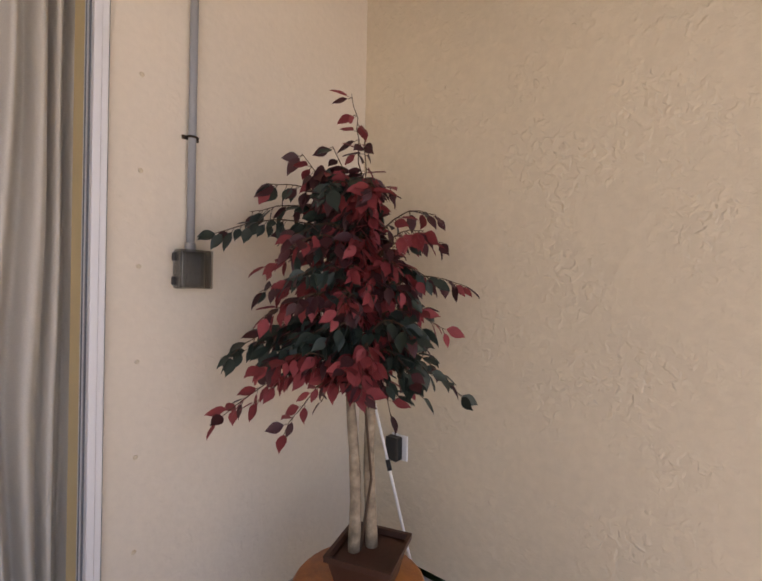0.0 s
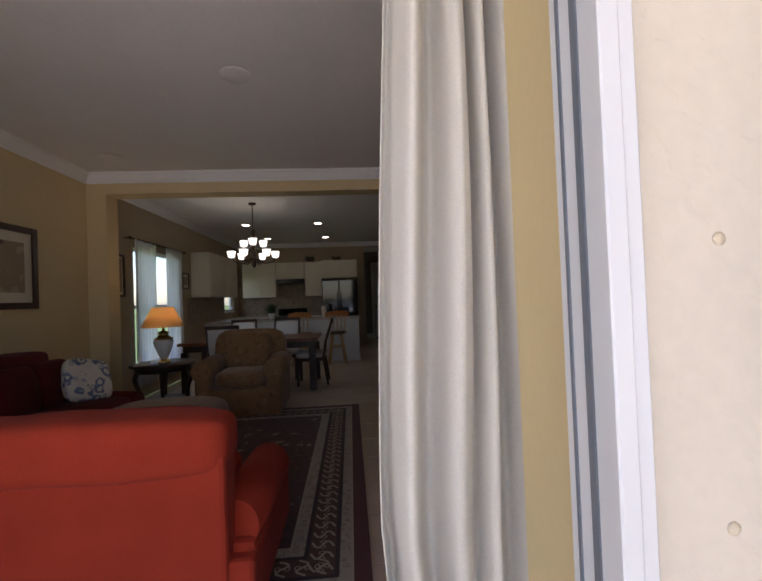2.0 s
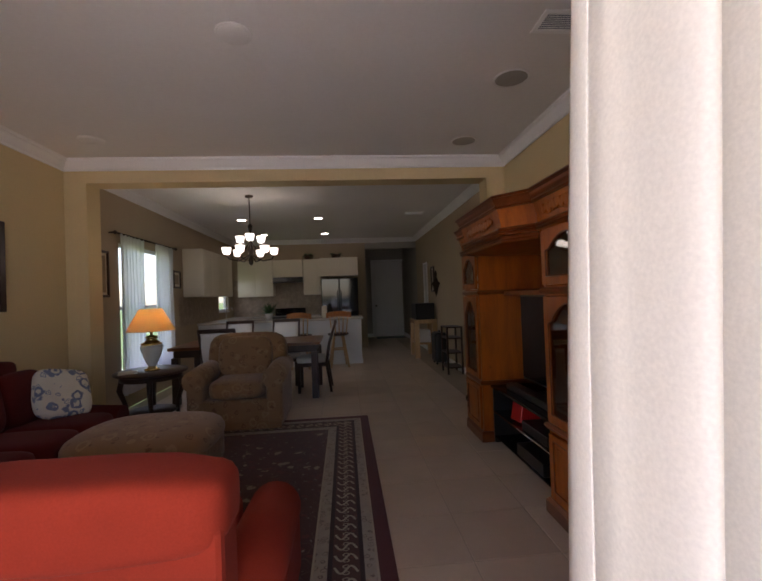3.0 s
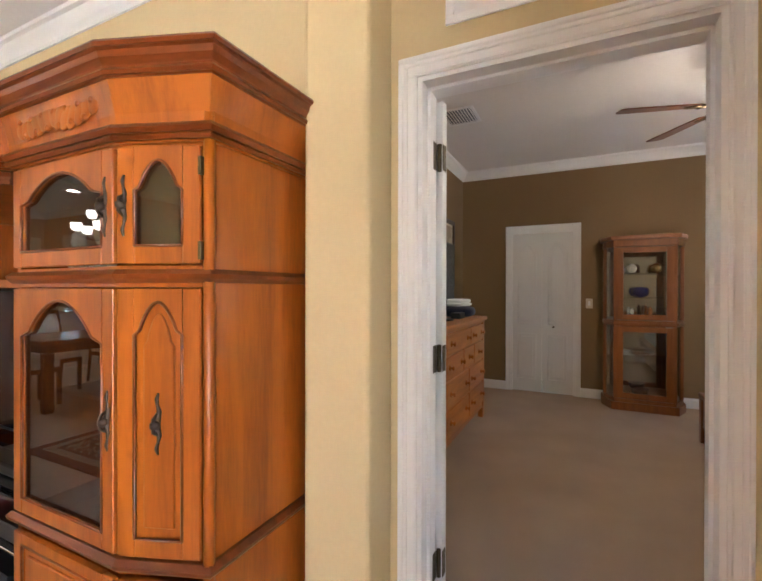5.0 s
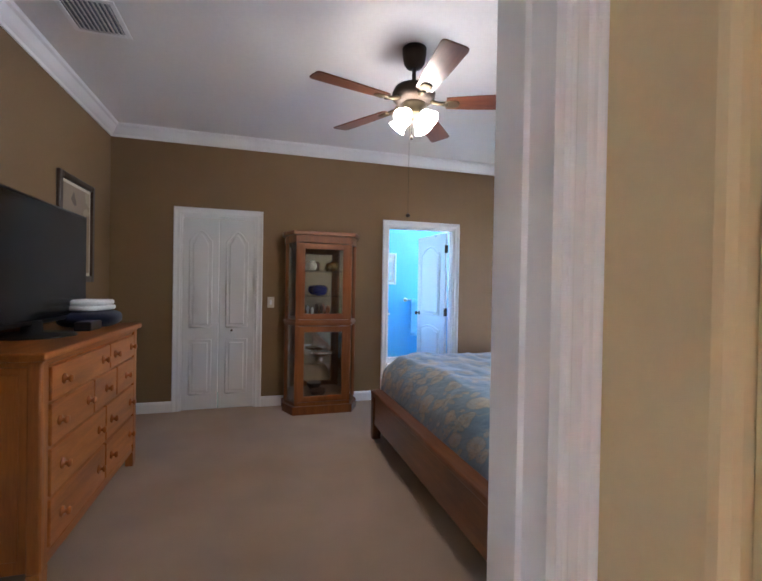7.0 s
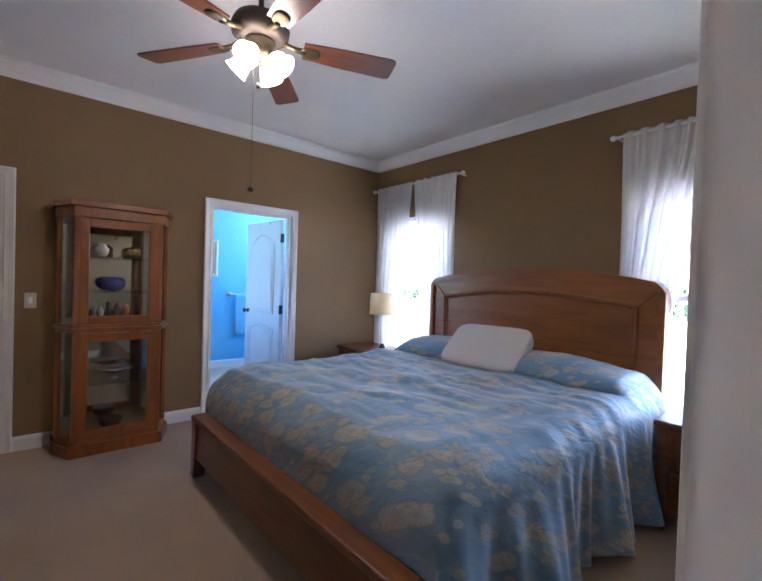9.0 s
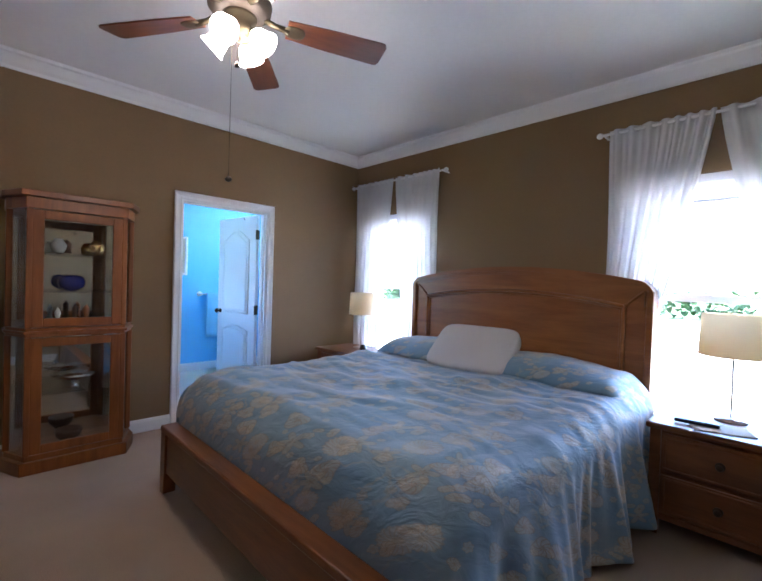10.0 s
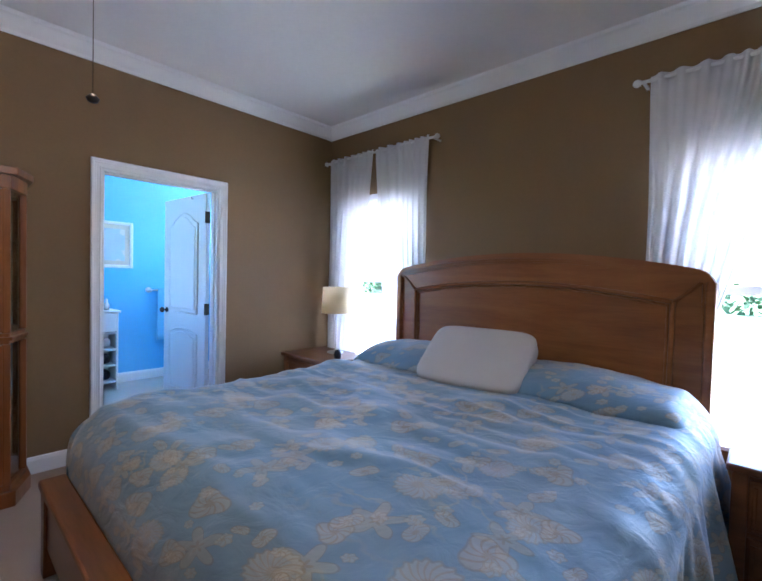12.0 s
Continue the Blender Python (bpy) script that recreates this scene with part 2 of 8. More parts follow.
def patterned(name, ground, figures, scale, rough=0.9, swirl=0.0, spread=0.35):
    """Woven cloth with scattered rings, petals and leaves in several colours."""
    mat = bpy.data.materials.new(name)
    mat.use_nodes = True
    nt = mat.node_tree
    bs = nt.nodes["Principled BSDF"]
    bs.inputs["Roughness"].default_value = rough
    bs.inputs["Sheen Weight"].default_value = 0.25
    bs.inputs["Specular IOR Level"].default_value = 0.25
    co = nt.nodes.new("ShaderNodeTexCoord").outputs["Object"]
    warp = nt.nodes.new("ShaderNodeTexNoise")
    warp.inputs["Scale"].default_value, warp.inputs["Detail"].default_value = scale * 1.6, 2.0
    nt.links.new(co, warp.inputs["Vector"])
    vm = nt.nodes.new("ShaderNodeVectorMath")
    vm.operation = "MULTIPLY_ADD"
    nt.links.new(warp.outputs["Color"], vm.inputs[0])
    vm.inputs[1].default_value = (swirl, swirl, swirl)
    nt.links.new(co, vm.inputs[2])
    out = None
    base = nt.nodes.new("ShaderNodeMixRGB")
    bn = nt.nodes.new("ShaderNodeTexNoise")
    bn.inputs["Scale"].default_value, bn.inputs["Detail"].default_value = scale * 0.7, 5.0
    nt.links.new(co, bn.inputs["Vector"])
    nt.links.new(bn.outputs["Fac"], base.inputs[0])
    base.inputs[1].default_value = (*[c * 0.82 for c in ground], 1)
    base.inputs[2].default_value = (*[min(1, c * 1.18) for c in ground], 1)
    out = base.outputs[0]
    for i, (colour, size, rings) in enumerate(figures):
        v = nt.nodes.new("ShaderNodeTexVoronoi")
        v.inputs["Scale"].default_value = scale * (0.8 + 0.45 * i)
        v.inputs["Randomness"].default_value = 0.85
        shift = nt.nodes.new("ShaderNodeVectorMath")
        shift.inputs[1].default_value = (3.7 * i, 1.9 * i, 0.6 * i)
        nt.links.new(vm.outputs[0], shift.inputs[0])
        nt.links.new(shift.outputs[0], v.inputs["Vector"])
        s = nt.nodes.new("ShaderNodeMath")
        s.operation = "MULTIPLY"
        nt.links.new(v.outputs["Distance"], s.inputs[0])
        s.inputs[1].default_value = rings
        sn = nt.nodes.new("ShaderNodeMath")
        sn.operation = "SINE"
        nt.links.new(s.outputs[0], sn.inputs[0])
        up = nt.nodes.new("ShaderNodeMapRange")
        up.inputs["From Min"].default_value, up.inputs["From Max"].default_value = -0.2, 0.35
        nt.links.new(sn.outputs[0], up.inputs["Value"])
        lim = nt.nodes.new("ShaderNodeMapRange")
        lim.inputs["From Min"].default_value, lim.inputs["From Max"].default_value = size, size * 0.86
        nt.links.new(v.outputs["Distance"], lim.inputs["Value"])
        k = nt.nodes.new("ShaderNodeMath")
        k.operation = "MULTIPLY"
        nt.links.new(up.outputs[0], k.inputs[0])
        nt.links.new(lim.outputs[0], k.inputs[1])
        k2 = nt.nodes.new("ShaderNodeMath")
        k2.operation = "MULTIPLY"
        nt.links.new(k.outputs[0], k2.inputs[0])
        k2.inputs[1].default_value = 0.85
        mx = nt.nodes.new("ShaderNodeMixRGB")
        nt.links.new(k2.outputs[0], mx.inputs[0])
        nt.links.new(out, mx.inputs[1])
        mx.inputs[2].default_value = (*colour, 1)
        out = mx.outputs[0]
    nt.links.new(out, bs.inputs["Base Color"])
    n = nt.nodes.new("ShaderNodeTexNoise")
    n.inputs["Scale"].default_value = 300
    nt.links.new(co, n.inputs["Vector"])
    b = nt.nodes.new("ShaderNodeBump")
    b.inputs["Strength"].default_value, b.inputs["Distance"].default_value = 0.25, 0.001
    nt.links.new(n.outputs["Fac"], b.inputs["Height"])
    nt.links.new(b.outputs[0], bs.inputs["Normal"])
    return mat


def floral(name):
    """Satin bedspread: mottled blue ground, cream and tan petalled flowers and leafy sprigs."""
    mat = bpy.data.materials.new(name)
    mat.use_nodes = True
    nt = mat.node_tree
    bs = nt.nodes["Principled BSDF"]
    bs.inputs["Roughness"].default_value = 0.55
    bs.inputs["Specular IOR Level"].default_value = 0.45
    bs.inputs["Sheen Weight"].default_value = 0.6
    bs.inputs["Sheen Roughness"].default_value = 0.4
    co = nt.nodes.new("ShaderNodeTexCoord").outputs["Object"]

    def node(kind, **inputs):
        n = nt.nodes.new(kind)
        for k, v in inputs.items():
            n.inputs[int(k[1:])].default_value = v
        return n

    def calc(op, a, b=None, c=None):
        n = nt.nodes.new("ShaderNodeMath")
        n.operation = op
        for i, v in enumerate((a, b, c)):
            if v is None:
                continue
            if isinstance(v, (int, float)):
                n.inputs[i].default_value = v
            else:
                nt.links.new(v, n.inputs[i])
        return n.outputs[0]

    def noise_fac(scale, detail, vec):
        n = nt.nodes.new("ShaderNodeTexNoise")
        n.inputs["Scale"].default_value, n.inputs["Detail"].default_value = scale, detail
        nt.links.new(vec, n.inputs["Vector"])
        return n

    def step(v, lo, hi):
        r = nt.nodes.new("ShaderNodeMapRange")
        r.inputs["From Min"].default_value, r.inputs["From Max"].default_value = lo, hi
        nt.links.new(v, r.inputs["Value"])
        return r.outputs[0]

    def mixed(fac, a, colour):
        m = nt.nodes.new("ShaderNodeMixRGB")
        nt.links.new(fac, m.inputs[0])
        nt.links.new(a, m.inputs[1])
        m.inputs[2].default_value = (*colour, 1)
        return m.outputs[0]
    sep = nt.nodes.new("ShaderNodeSeparateXYZ")
    nt.links.new(co, sep.inputs[0])
    comb = nt.nodes.new("ShaderNodeCombineXYZ")
    nt.links.new(calc("ADD", sep.outputs[0], sep.outputs[2]), comb.inputs[0])
    nt.links.new(calc("SUBTRACT", sep.outputs[1], sep.outputs[2]), comb.inputs[1])
    warp = noise_fac(7.0, 2.0, comb.outputs[0])
    wv = nt.nodes.new("ShaderNodeVectorMath")
    wv.operation = "MULTIPLY_ADD"
    nt.links.new(warp.outputs["Color"], wv.inputs[0])
    wv.inputs[1].default_value = (0.035, 0.035, 0.0)
    nt.links.new(comb.outputs[0], wv.inputs[2])
    flat = wv.outputs[0]
    ground = nt.nodes.new("ShaderNodeMixRGB")
    ground.inputs[1].default_value, ground.inputs[2].default_value = (0.135, 0.245, 0.375, 1), (0.225, 0.36, 0.51, 1)
    nt.links.new(step(noise_fac(3.0, 6.0, flat).outputs["Fac"], 0.3, 0.7), ground.inputs[0])
    out = ground.outputs[0]
    # faded branches of coral and weed: thin lines where a noise crosses its middle
    branch = noise_fac(6.0, 3.0, flat).outputs["Fac"]
    line = step(calc("ABSOLUTE", calc("SUBTRACT", branch, 0.5)), 0.030, 0.010)
    patch = step(noise_fac(2.6, 2.0, flat).outputs["Fac"], 0.50, 0.60)
    out = mixed(calc("MULTIPLY", calc("MULTIPLY", line, patch), 0.45), out, (0.40, 0.39, 0.33))
    haze = step(noise_fac(1.7, 3.0, flat).outputs["Fac"], 0.45, 0.75)
    out = mixed(calc("MULTIPLY", haze, 0.30), out, (0.36, 0.35, 0.30))
    # figures of many sizes, each turned its own way: arms, how deep they are cut, ribs, ground colour, line colour, share of cells
    figures = ((4.6, 0.30, 5, 0.62, 0.0, (0.50, 0.43, 0.29), (0.27, 0.20, 0.12), 0.55),
               (4.1, 0.24, 17, 0.10, 17.0, (0.60, 0.57, 0.49), (0.36, 0.29, 0.19), 0.62),
               (5.0, 0.29, 3, 0.30, 9.0, (0.56, 0.49, 0.36), (0.30, 0.22, 0.13), 0.60),
               (7.6, 0.27, 2, 0.45, 11.0, (0.58, 0.53, 0.42), (0.31, 0.24, 0.15), 0.50),
               (10.5, 0.22, 6, 0.20, 6.0, (0.56, 0.54, 0.47), (0.34, 0.28, 0.19), 0.35))
    for scale, size, arms, deep, ribs_n, pale, dark, share in figures:
        v = nt.nodes.new("ShaderNodeTexVoronoi")
        v.voronoi_dimensions = "2D"
        v.inputs["Scale"].default_value, v.inputs["Randomness"].default_value = scale, 1.0
        sh = nt.nodes.new("ShaderNodeVectorMath")
        sh.inputs[1].default_value = (scale * 1.37, scale * 0.61, 0)
        nt.links.new(flat, sh.inputs[0])
        nt.links.new(sh.outputs[0], v.inputs["Vector"])
        own = nt.nodes.new("ShaderNodeSeparateXYZ")
        nt.links.new(v.outputs["Color"], own.inputs[0])
        d = nt.nodes.new("ShaderNodeVectorMath")
        d.operation = "SUBTRACT"
        nt.links.new(sh.outputs[0], d.inputs[0])
        nt.links.new(v.outputs["Position"], d.inputs[1])
        ds_ = nt.nodes.new("ShaderNodeSeparateXYZ")
        nt.links.new(d.outputs[0], ds_.inputs[0])
        ang = calc("MULTIPLY_ADD", own.outputs[1], 6.28, calc("ARCTAN2", ds_.outputs[1], ds_.outputs[0]))
        big_ = calc("MULTIPLY_ADD", own.outputs[0], size * 0.5, size * 0.75)
        rim = calc("MULTIPLY", big_, calc("MULTIPLY_ADD", calc("COSINE", calc("MULTIPLY", ang, arms)), deep * 0.5, 1 - deep * 0.5))
        r = v.outputs["Distance"]
        here = calc("LESS_THAN", own.outputs[2], share)
        inside = calc("MULTIPLY", step(calc("SUBTRACT", rim, r), 0.0, 0.02), here)
        out = mixed(calc("MULTIPLY", inside, 0.44), out, pale)
        if ribs_n:
            ribs = step(calc("SINE", calc("MULTIPLY_ADD", r, 34.0, calc("MULTIPLY", ang, ribs_n))), 0.35, 0.9)
            out = mixed(calc("MULTIPLY", calc("MULTIPLY", inside, ribs), 0.50), out, dark)
        edge = calc("MULTIPLY", step(calc("ABSOLUTE", calc("SUBTRACT", rim, r)), 0.022, 0.006), here)
        out = mixed(calc("MULTIPLY", edge, 0.42), out, dark)
        core = calc("MULTIPLY", step(calc("SUBTRACT", calc("MULTIPLY", rim, 0.33), r), 0.0, 0.03), here)
        out = mixed(calc("MULTIPLY", core, 0.45), out, dark)
    nt.links.new(out, bs.inputs["Base Color"])
    n = noise_fac(260, 2.0, co)
    creases = noise_fac(9.0, 5.0, wv.outputs[0])
    creases.inputs["Distortion"].default_value = 1.5
    b0 = nt.nodes.new("ShaderNodeBump")
    b0.inputs["Strength"].default_value, b0.inputs["Distance"].default_value = 0.4, 0.015
    nt.links.new(creases.outputs["Fac"], b0.inputs["Height"])
    b = nt.nodes.new("ShaderNodeBump")
    b.inputs["Strength"].default_value, b.inputs["Distance"].default_value = 0.2, 0.001
    nt.links.new(n.outputs["Fac"], b.inputs["Height"])
    nt.links.new(b0.outputs[0], b.inputs["Normal"])
    nt.links.new(b.outputs[0], bs.inputs["Normal"])
    return mat


def glowing(name, colour, strength):
    mat = bpy.data.materials.new(name)
    mat.use_nodes = True
    bs = mat.node_tree.nodes["Principled BSDF"]
    bs.inputs["Base Color"].default_value = (*colour, 1)
    bs.inputs["Emission Color"].default_value = (*colour, 1)
    bs.inputs["Emission Strength"].default_value = strength
    return mat


def clear(name, colour=(1, 1, 1), rough=0.0, see=0.86, film=0.03, edge=0.4):
    """Thin glass: mostly clear, with a mirror film on top."""
    mat = bpy.data.materials.new(name)
    mat.use_nodes = True
    nt = mat.node_tree
    nt.nodes.remove(nt.nodes["Principled BSDF"])
    tr = nt.nodes.new("ShaderNodeBsdfTransparent")
    tr.inputs[0].default_value = (*[c * see for c in colour], 1)
    gl = nt.nodes.new("ShaderNodeBsdfGlossy")
    gl.inputs["Roughness"].default_value = rough
    lw = nt.nodes.new("ShaderNodeLayerWeight")
    pw = nt.nodes.new("ShaderNodeMath")
    pw.operation = "POWER"
    pw.inputs[1].default_value = 4.0
    nt.links.new(lw.outputs["Facing"], pw.inputs[0])
    ad = nt.nodes.new("ShaderNodeMath")
    ad.operation = "MULTIPLY_ADD"
    ad.inputs[1].default_value, ad.inputs[2].default_value = edge, film
    nt.links.new(pw.outputs[0], ad.inputs[0])
    mx = nt.nodes.new("ShaderNodeMixShader")
    nt.links.new(ad.outputs[0], mx.inputs[0])
    nt.links.new(tr.outputs[0], mx.inputs[1])
    nt.links.new(gl.outputs[0], mx.inputs[2])
    nt.links.new(mx.outputs[0], nt.nodes["Material Output"].inputs["Surface"])
    return mat


M_STUCCO = material("cream_stucco", (0.73, 0.655, 0.55), 0.9, 0, 0.06, 1.2, 0.03, 40, 0.35, 28, 4, 0.006)
M_STUCCO_ROUGH = material("knockdown_stucco", (0.68, 0.59, 0.45), 0.92, 0, 0.06, 1.0, 0.04, 30, 0.55, 22, 4, 0.010)


def trowelled(mat, scale, cut, height, strength):
    """Knockdown plaster: flattened islands with crisp edges over the fine grain that the material has."""
    nt = mat.node_tree
    bs = nt.nodes["Principled BSDF"]
    fine_normal = bs.inputs["Normal"].links[0].from_socket
    co = nt.nodes.new("ShaderNodeTexCoord").outputs["Object"]
    n = nt.nodes.new("ShaderNodeTexNoise")
    n.inputs["Scale"].default_value, n.inputs["Detail"].default_value, n.inputs["Distortion"].default_value = scale, 2.0, 0.3
    nt.links.new(co, n.inputs["Vector"])
    r = nt.nodes.new("ShaderNodeMapRange")
    r.inputs["From Min"].default_value, r.inputs["From Max"].default_value = cut, cut + 0.16
    nt.links.new(n.outputs["Fac"], r.inputs["Value"])
    where = nt.nodes.new("ShaderNodeTexNoise")
    where.inputs["Scale"].default_value = scale * 0.12
    nt.links.new(co, where.inputs["Vector"])
    w = nt.nodes.new("ShaderNodeMapRange")
    w.inputs["From Min"].default_value, w.inputs["From Max"].default_value = 0.38, 0.62
    nt.links.new(where.outputs["Fac"], w.inputs["Value"])
    k = nt.nodes.new("ShaderNodeMath")
    k.operation = "MULTIPLY"
    nt.links.new(r.outputs[0], k.inputs[0])
    nt.links.new(w.outputs[0], k.inputs[1])
    b = nt.nodes.new("ShaderNodeBump")
    b.inputs["Strength"].default_value, b.inputs["Distance"].default_value = strength, height
    nt.links.new(k.outputs[0], b.inputs["Height"])
    nt.links.new(fine_normal, b.inputs["Normal"])
    nt.links.new(b.outputs[0], bs.inputs["Normal"])


trowelled(M_STUCCO_ROUGH, 30.0, 0.47, 0.004, 0.55)
trowelled(M_STUCCO, 26.0, 0.52, 0.0025, 0.40)
M_YELLOW = material("yellow_wall_paint", (0.68, 0.54, 0.30), 0.75, 0, 0.04, 0.8, 0.02, 50, 0.12, 60, 3, 0.002)
M_TAN = material("tan_wall_paint", (0.42, 0.33, 0.22), 0.75, 0, 0.05, 0.8, 0.02, 50, 0.12, 60, 3, 0.002)
M_BROWN = material("brown_wall_paint", (0.232, 0.145, 0.062), 0.7, 0, 0.06, 0.8, 0.03, 50, 0.15, 60, 3, 0.002)
M_BLUE = material("sky_blue_wall_paint", (0.20, 0.54, 0.87), 0.7, 0, 0.04, 0.8, 0.02, 50, 0.12, 60, 3, 0.002)
M_GREYWALL = material("grey_hall_paint", (0.36, 0.33, 0.29), 0.75, 0, 0.05, 0.8, 0.02, 50, 0.1, 60, 3, 0.002)
M_CEIL = material("white_ceiling_paint", (0.80, 0.78, 0.76), 0.9, 0, 0.03, 0.9, 0.02, 40, 0.25, 45, 3, 0.003)
M_TRIM = material("white_gloss_trim", (0.86, 0.86, 0.86), 0.38, 0, 0.02, 2.0, 0.01, 30)
M_DOOR = material("white_door_paint", (0.78, 0.78, 0.77), 0.42, 0, 0.02, 2.0, 0.01, 30)
M_CARPET = material("beige_cut_pile_carpet", (0.45, 0.342, 0.256), 0.97, 0, 0.10, 1.8, 0.14, 220, 0.9, 260, 3, 0.006, spec=0.1)
M_TILE = material("beige_ceramic_tile", (0.56, 0.445, 0.345), 0.34, 0, 0.09, 2.6, 0.02, 25, 0.02, 30, random_tint=0.04, rough_var=0.05)
M_GROUT = material("tile_grout", (0.46, 0.385, 0.30), 0.9, 0, 0.1, 2, 0.1, 60, 0.3, 120)
M_CONC = material("patio_concrete", (0.55, 0.525, 0.485), 0.85, 0, 0.12, 1.2, 0.08, 60, 0.3, 80)
M_BATHFLOOR = material("pale_bath_tile", (0.62, 0.58, 0.50), 0.4, 0, 0.08, 2, 0.04, 30, 0.05, 40)
M_PINE = wood("honey_pine", (0.39, 0.097, 0.005), (0.20, 0.042, 0.003), 0.40, 6, (6, 6, 0.6), 0.7, 0.10)
# same honey pine darkened, so the shade lines of mouldings sit in the colour
M_PINE_DARK = wood("honey_pine_shade_line", (0.19, 0.040, 0.005), (0.085, 0.017, 0.002), 0.34, 6, (5, 0.8, 5), 0.0, 0.15)
M_OAK = wood("golden_oak", (0.50, 0.165, 0.028), (0.28, 0.080, 0.013), 0.36, 7, (7, 7, 0.7), 0.0, 0.2)
M_OAK_H = wood("golden_oak_lengthwise", (0.50, 0.165, 0.028), (0.28, 0.080, 0.013), 0.36, 7, (0.7, 7, 7), 0.0, 0.2)
# cherry darkened to carry the footboard's shade; the headboard has a lighter copy
M_CHERRY = wood("warm_cherry_wood", (0.22, 0.078, 0.022), (0.12, 0.038, 0.010), 0.34, 6, (0.7, 7, 7), 0.0, 0.25)
M_HEADBOARD = wood("headboard_cherry", (0.34, 0.126, 0.030), (0.21, 0.070, 0.016), 0.36, 6, (0.7, 7, 7), 0.0, 0.2)
M_CURIO = wood("curio_oak", (0.28, 0.088, 0.015), (0.16, 0.045, 0.008), 0.34, 6, (7, 7, 0.7), 0.0, 0.2)
M_DARKWOOD = wood("dark_espresso_wood", (0.055, 0.024, 0.014), (0.025, 0.011, 0.007), 0.35, 6, (6, 6, 0.8), 0.0, 0.2)
M_LIGHTWOOD = wood("pale_beech", (0.62, 0.40, 0.20), (0.46, 0.27, 0.12), 0.45, 6)
M_BLADE = wood("fan_blade_walnut", (0.19, 0.062, 0.026), (0.085, 0.028, 0.012), 0.32, 6, (0.8, 7, 7), 0.0, 0.3)
M_BRONZE = material("oil_rubbed_bronze", (0.06, 0.043, 0.031), 0.52, 0.7, 0.2, 6, 0.1, 80)
M_BRASS_OLD = material("aged_brass_hinge", (0.10, 0.075, 0.042), 0.52, 0.8, 0.2, 12, 0.1, 90)
M_BRASS = material("polished_brass", (0.75, 0.52, 0.18), 0.2, 1.0)
M_STEEL = material("brushed_steel", (0.55, 0.55, 0.55), 0.3, 1.0)
M_BLACK = material("black_plastic", (0.012, 0.012, 0.013), 0.35, 0, 0.1, 3, spec=0.5)
M_SCREEN = material("dark_screen", (0.009, 0.009, 0.010), 0.16, 0, spec=0.18)
M_BLACKGLASS = material("black_glass", (0.008, 0.008, 0.009), 0.06)
M_DRAPE = cloth("cream_drape", (0.74, 0.695, 0.635), 260, 0.02, 0.12, 0.9, 0.1, 0.03)
M_SHEER = voile(cloth("white_voile", (0.86, 0.86, 0.87), 300, 0.03, 0.42, 0.9, 0.1, 0.1), 0.07)
M_SHEER_THIN = voile(cloth("thin_white_voile", (0.86, 0.86, 0.88), 300, 0.03, 0.65, 0.9, 0.1, 0.1), 0.24)
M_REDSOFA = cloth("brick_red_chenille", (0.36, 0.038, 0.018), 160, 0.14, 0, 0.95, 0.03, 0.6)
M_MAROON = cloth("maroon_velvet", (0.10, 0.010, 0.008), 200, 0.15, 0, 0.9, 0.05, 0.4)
M_TAPESTRY = patterned("tan_tapestry", (0.27, 0.155, 0.075), [((0.34, 0.22, 0.11), 0.42, 26), ((0.16, 0.075, 0.035), 0.3, 34)], 9, 0.95, 0.06)
M_BLUEFLORAL = patterned("blue_white_floral", (0.70, 0.66, 0.56), [((0.06, 0.10, 0.24), 0.5, 20), ((0.16, 0.22, 0.34), 0.35, 30)], 11, 0.9, 0.05)
M_COVER = floral("blue_floral_bedspread")
M_RUG_FIELD = patterned("rug_field", (0.060, 0.014, 0.013), [((0.34, 0.28, 0.20), 0.42, 16), ((0.12, 0.025, 0.02), 0.4, 14), ((0.22, 0.19, 0.15), 0.34, 20)], 8, 0.97, 0.10)
M_RUG_BORDER = patterned("rug_border", (0.075, 0.026, 0.016), [((0.14, 0.045, 0.025), 0.35, 18)], 14, 0.97, 0.05)
M_RUG_EDGE = cloth("rug_edge_wine", (0.090, 0.014, 0.013), 220, 0.12)
M_RUG_DARK = cloth("rug_dark_stripe", (0.030, 0.010, 0.010), 220, 0.12)
M_RUG_CREAM = cloth("rug_cream_wool", (0.42, 0.36, 0.26), 220, 0.10)
M_RUG_LINE = patterned("rug_pale_band", (0.36, 0.31, 0.24), [((0.15, 0.10, 0.08), 0.40, 22), ((0.42, 0.37, 0.28), 0.3, 18)], 26, 0.97, 0.02)
M_WHITECLOTH = cloth("white_cotton", (0.78, 0.77, 0.75), 300, 0.04)
M_GREYPILLOW = cloth("pale_grey_pillow", (0.62, 0.60, 0.60), 320, 0.04)
M_NAVY = cloth("navy_towel", (0.010, 0.014, 0.035), 200, 0.1)
M_BLUETOWEL = cloth("light_blue_towel", (0.28, 0.60, 0.86), 220, 0.06)
M_SHADE = cloth("cream_lampshade", (0.86, 0.76, 0.56), 260, 0.03, 0.75)
M_SHADE_GOLD = cloth("golden_lampshade", (0.84, 0.63, 0.34), 260, 0.03, 0.45)
M_PORCELAIN = material("white_porcelain", (0.74, 0.74, 0.70), 0.12)
M_CHINA_BLUE = material("cobalt_glass", (0.004, 0.010, 0.16), 0.08)
M_TERRACOTTA = material("brown_planter", (0.075, 0.030, 0.018), 0.5, 0, 0.2, 6, 0.1, 60, 0.2, 60)
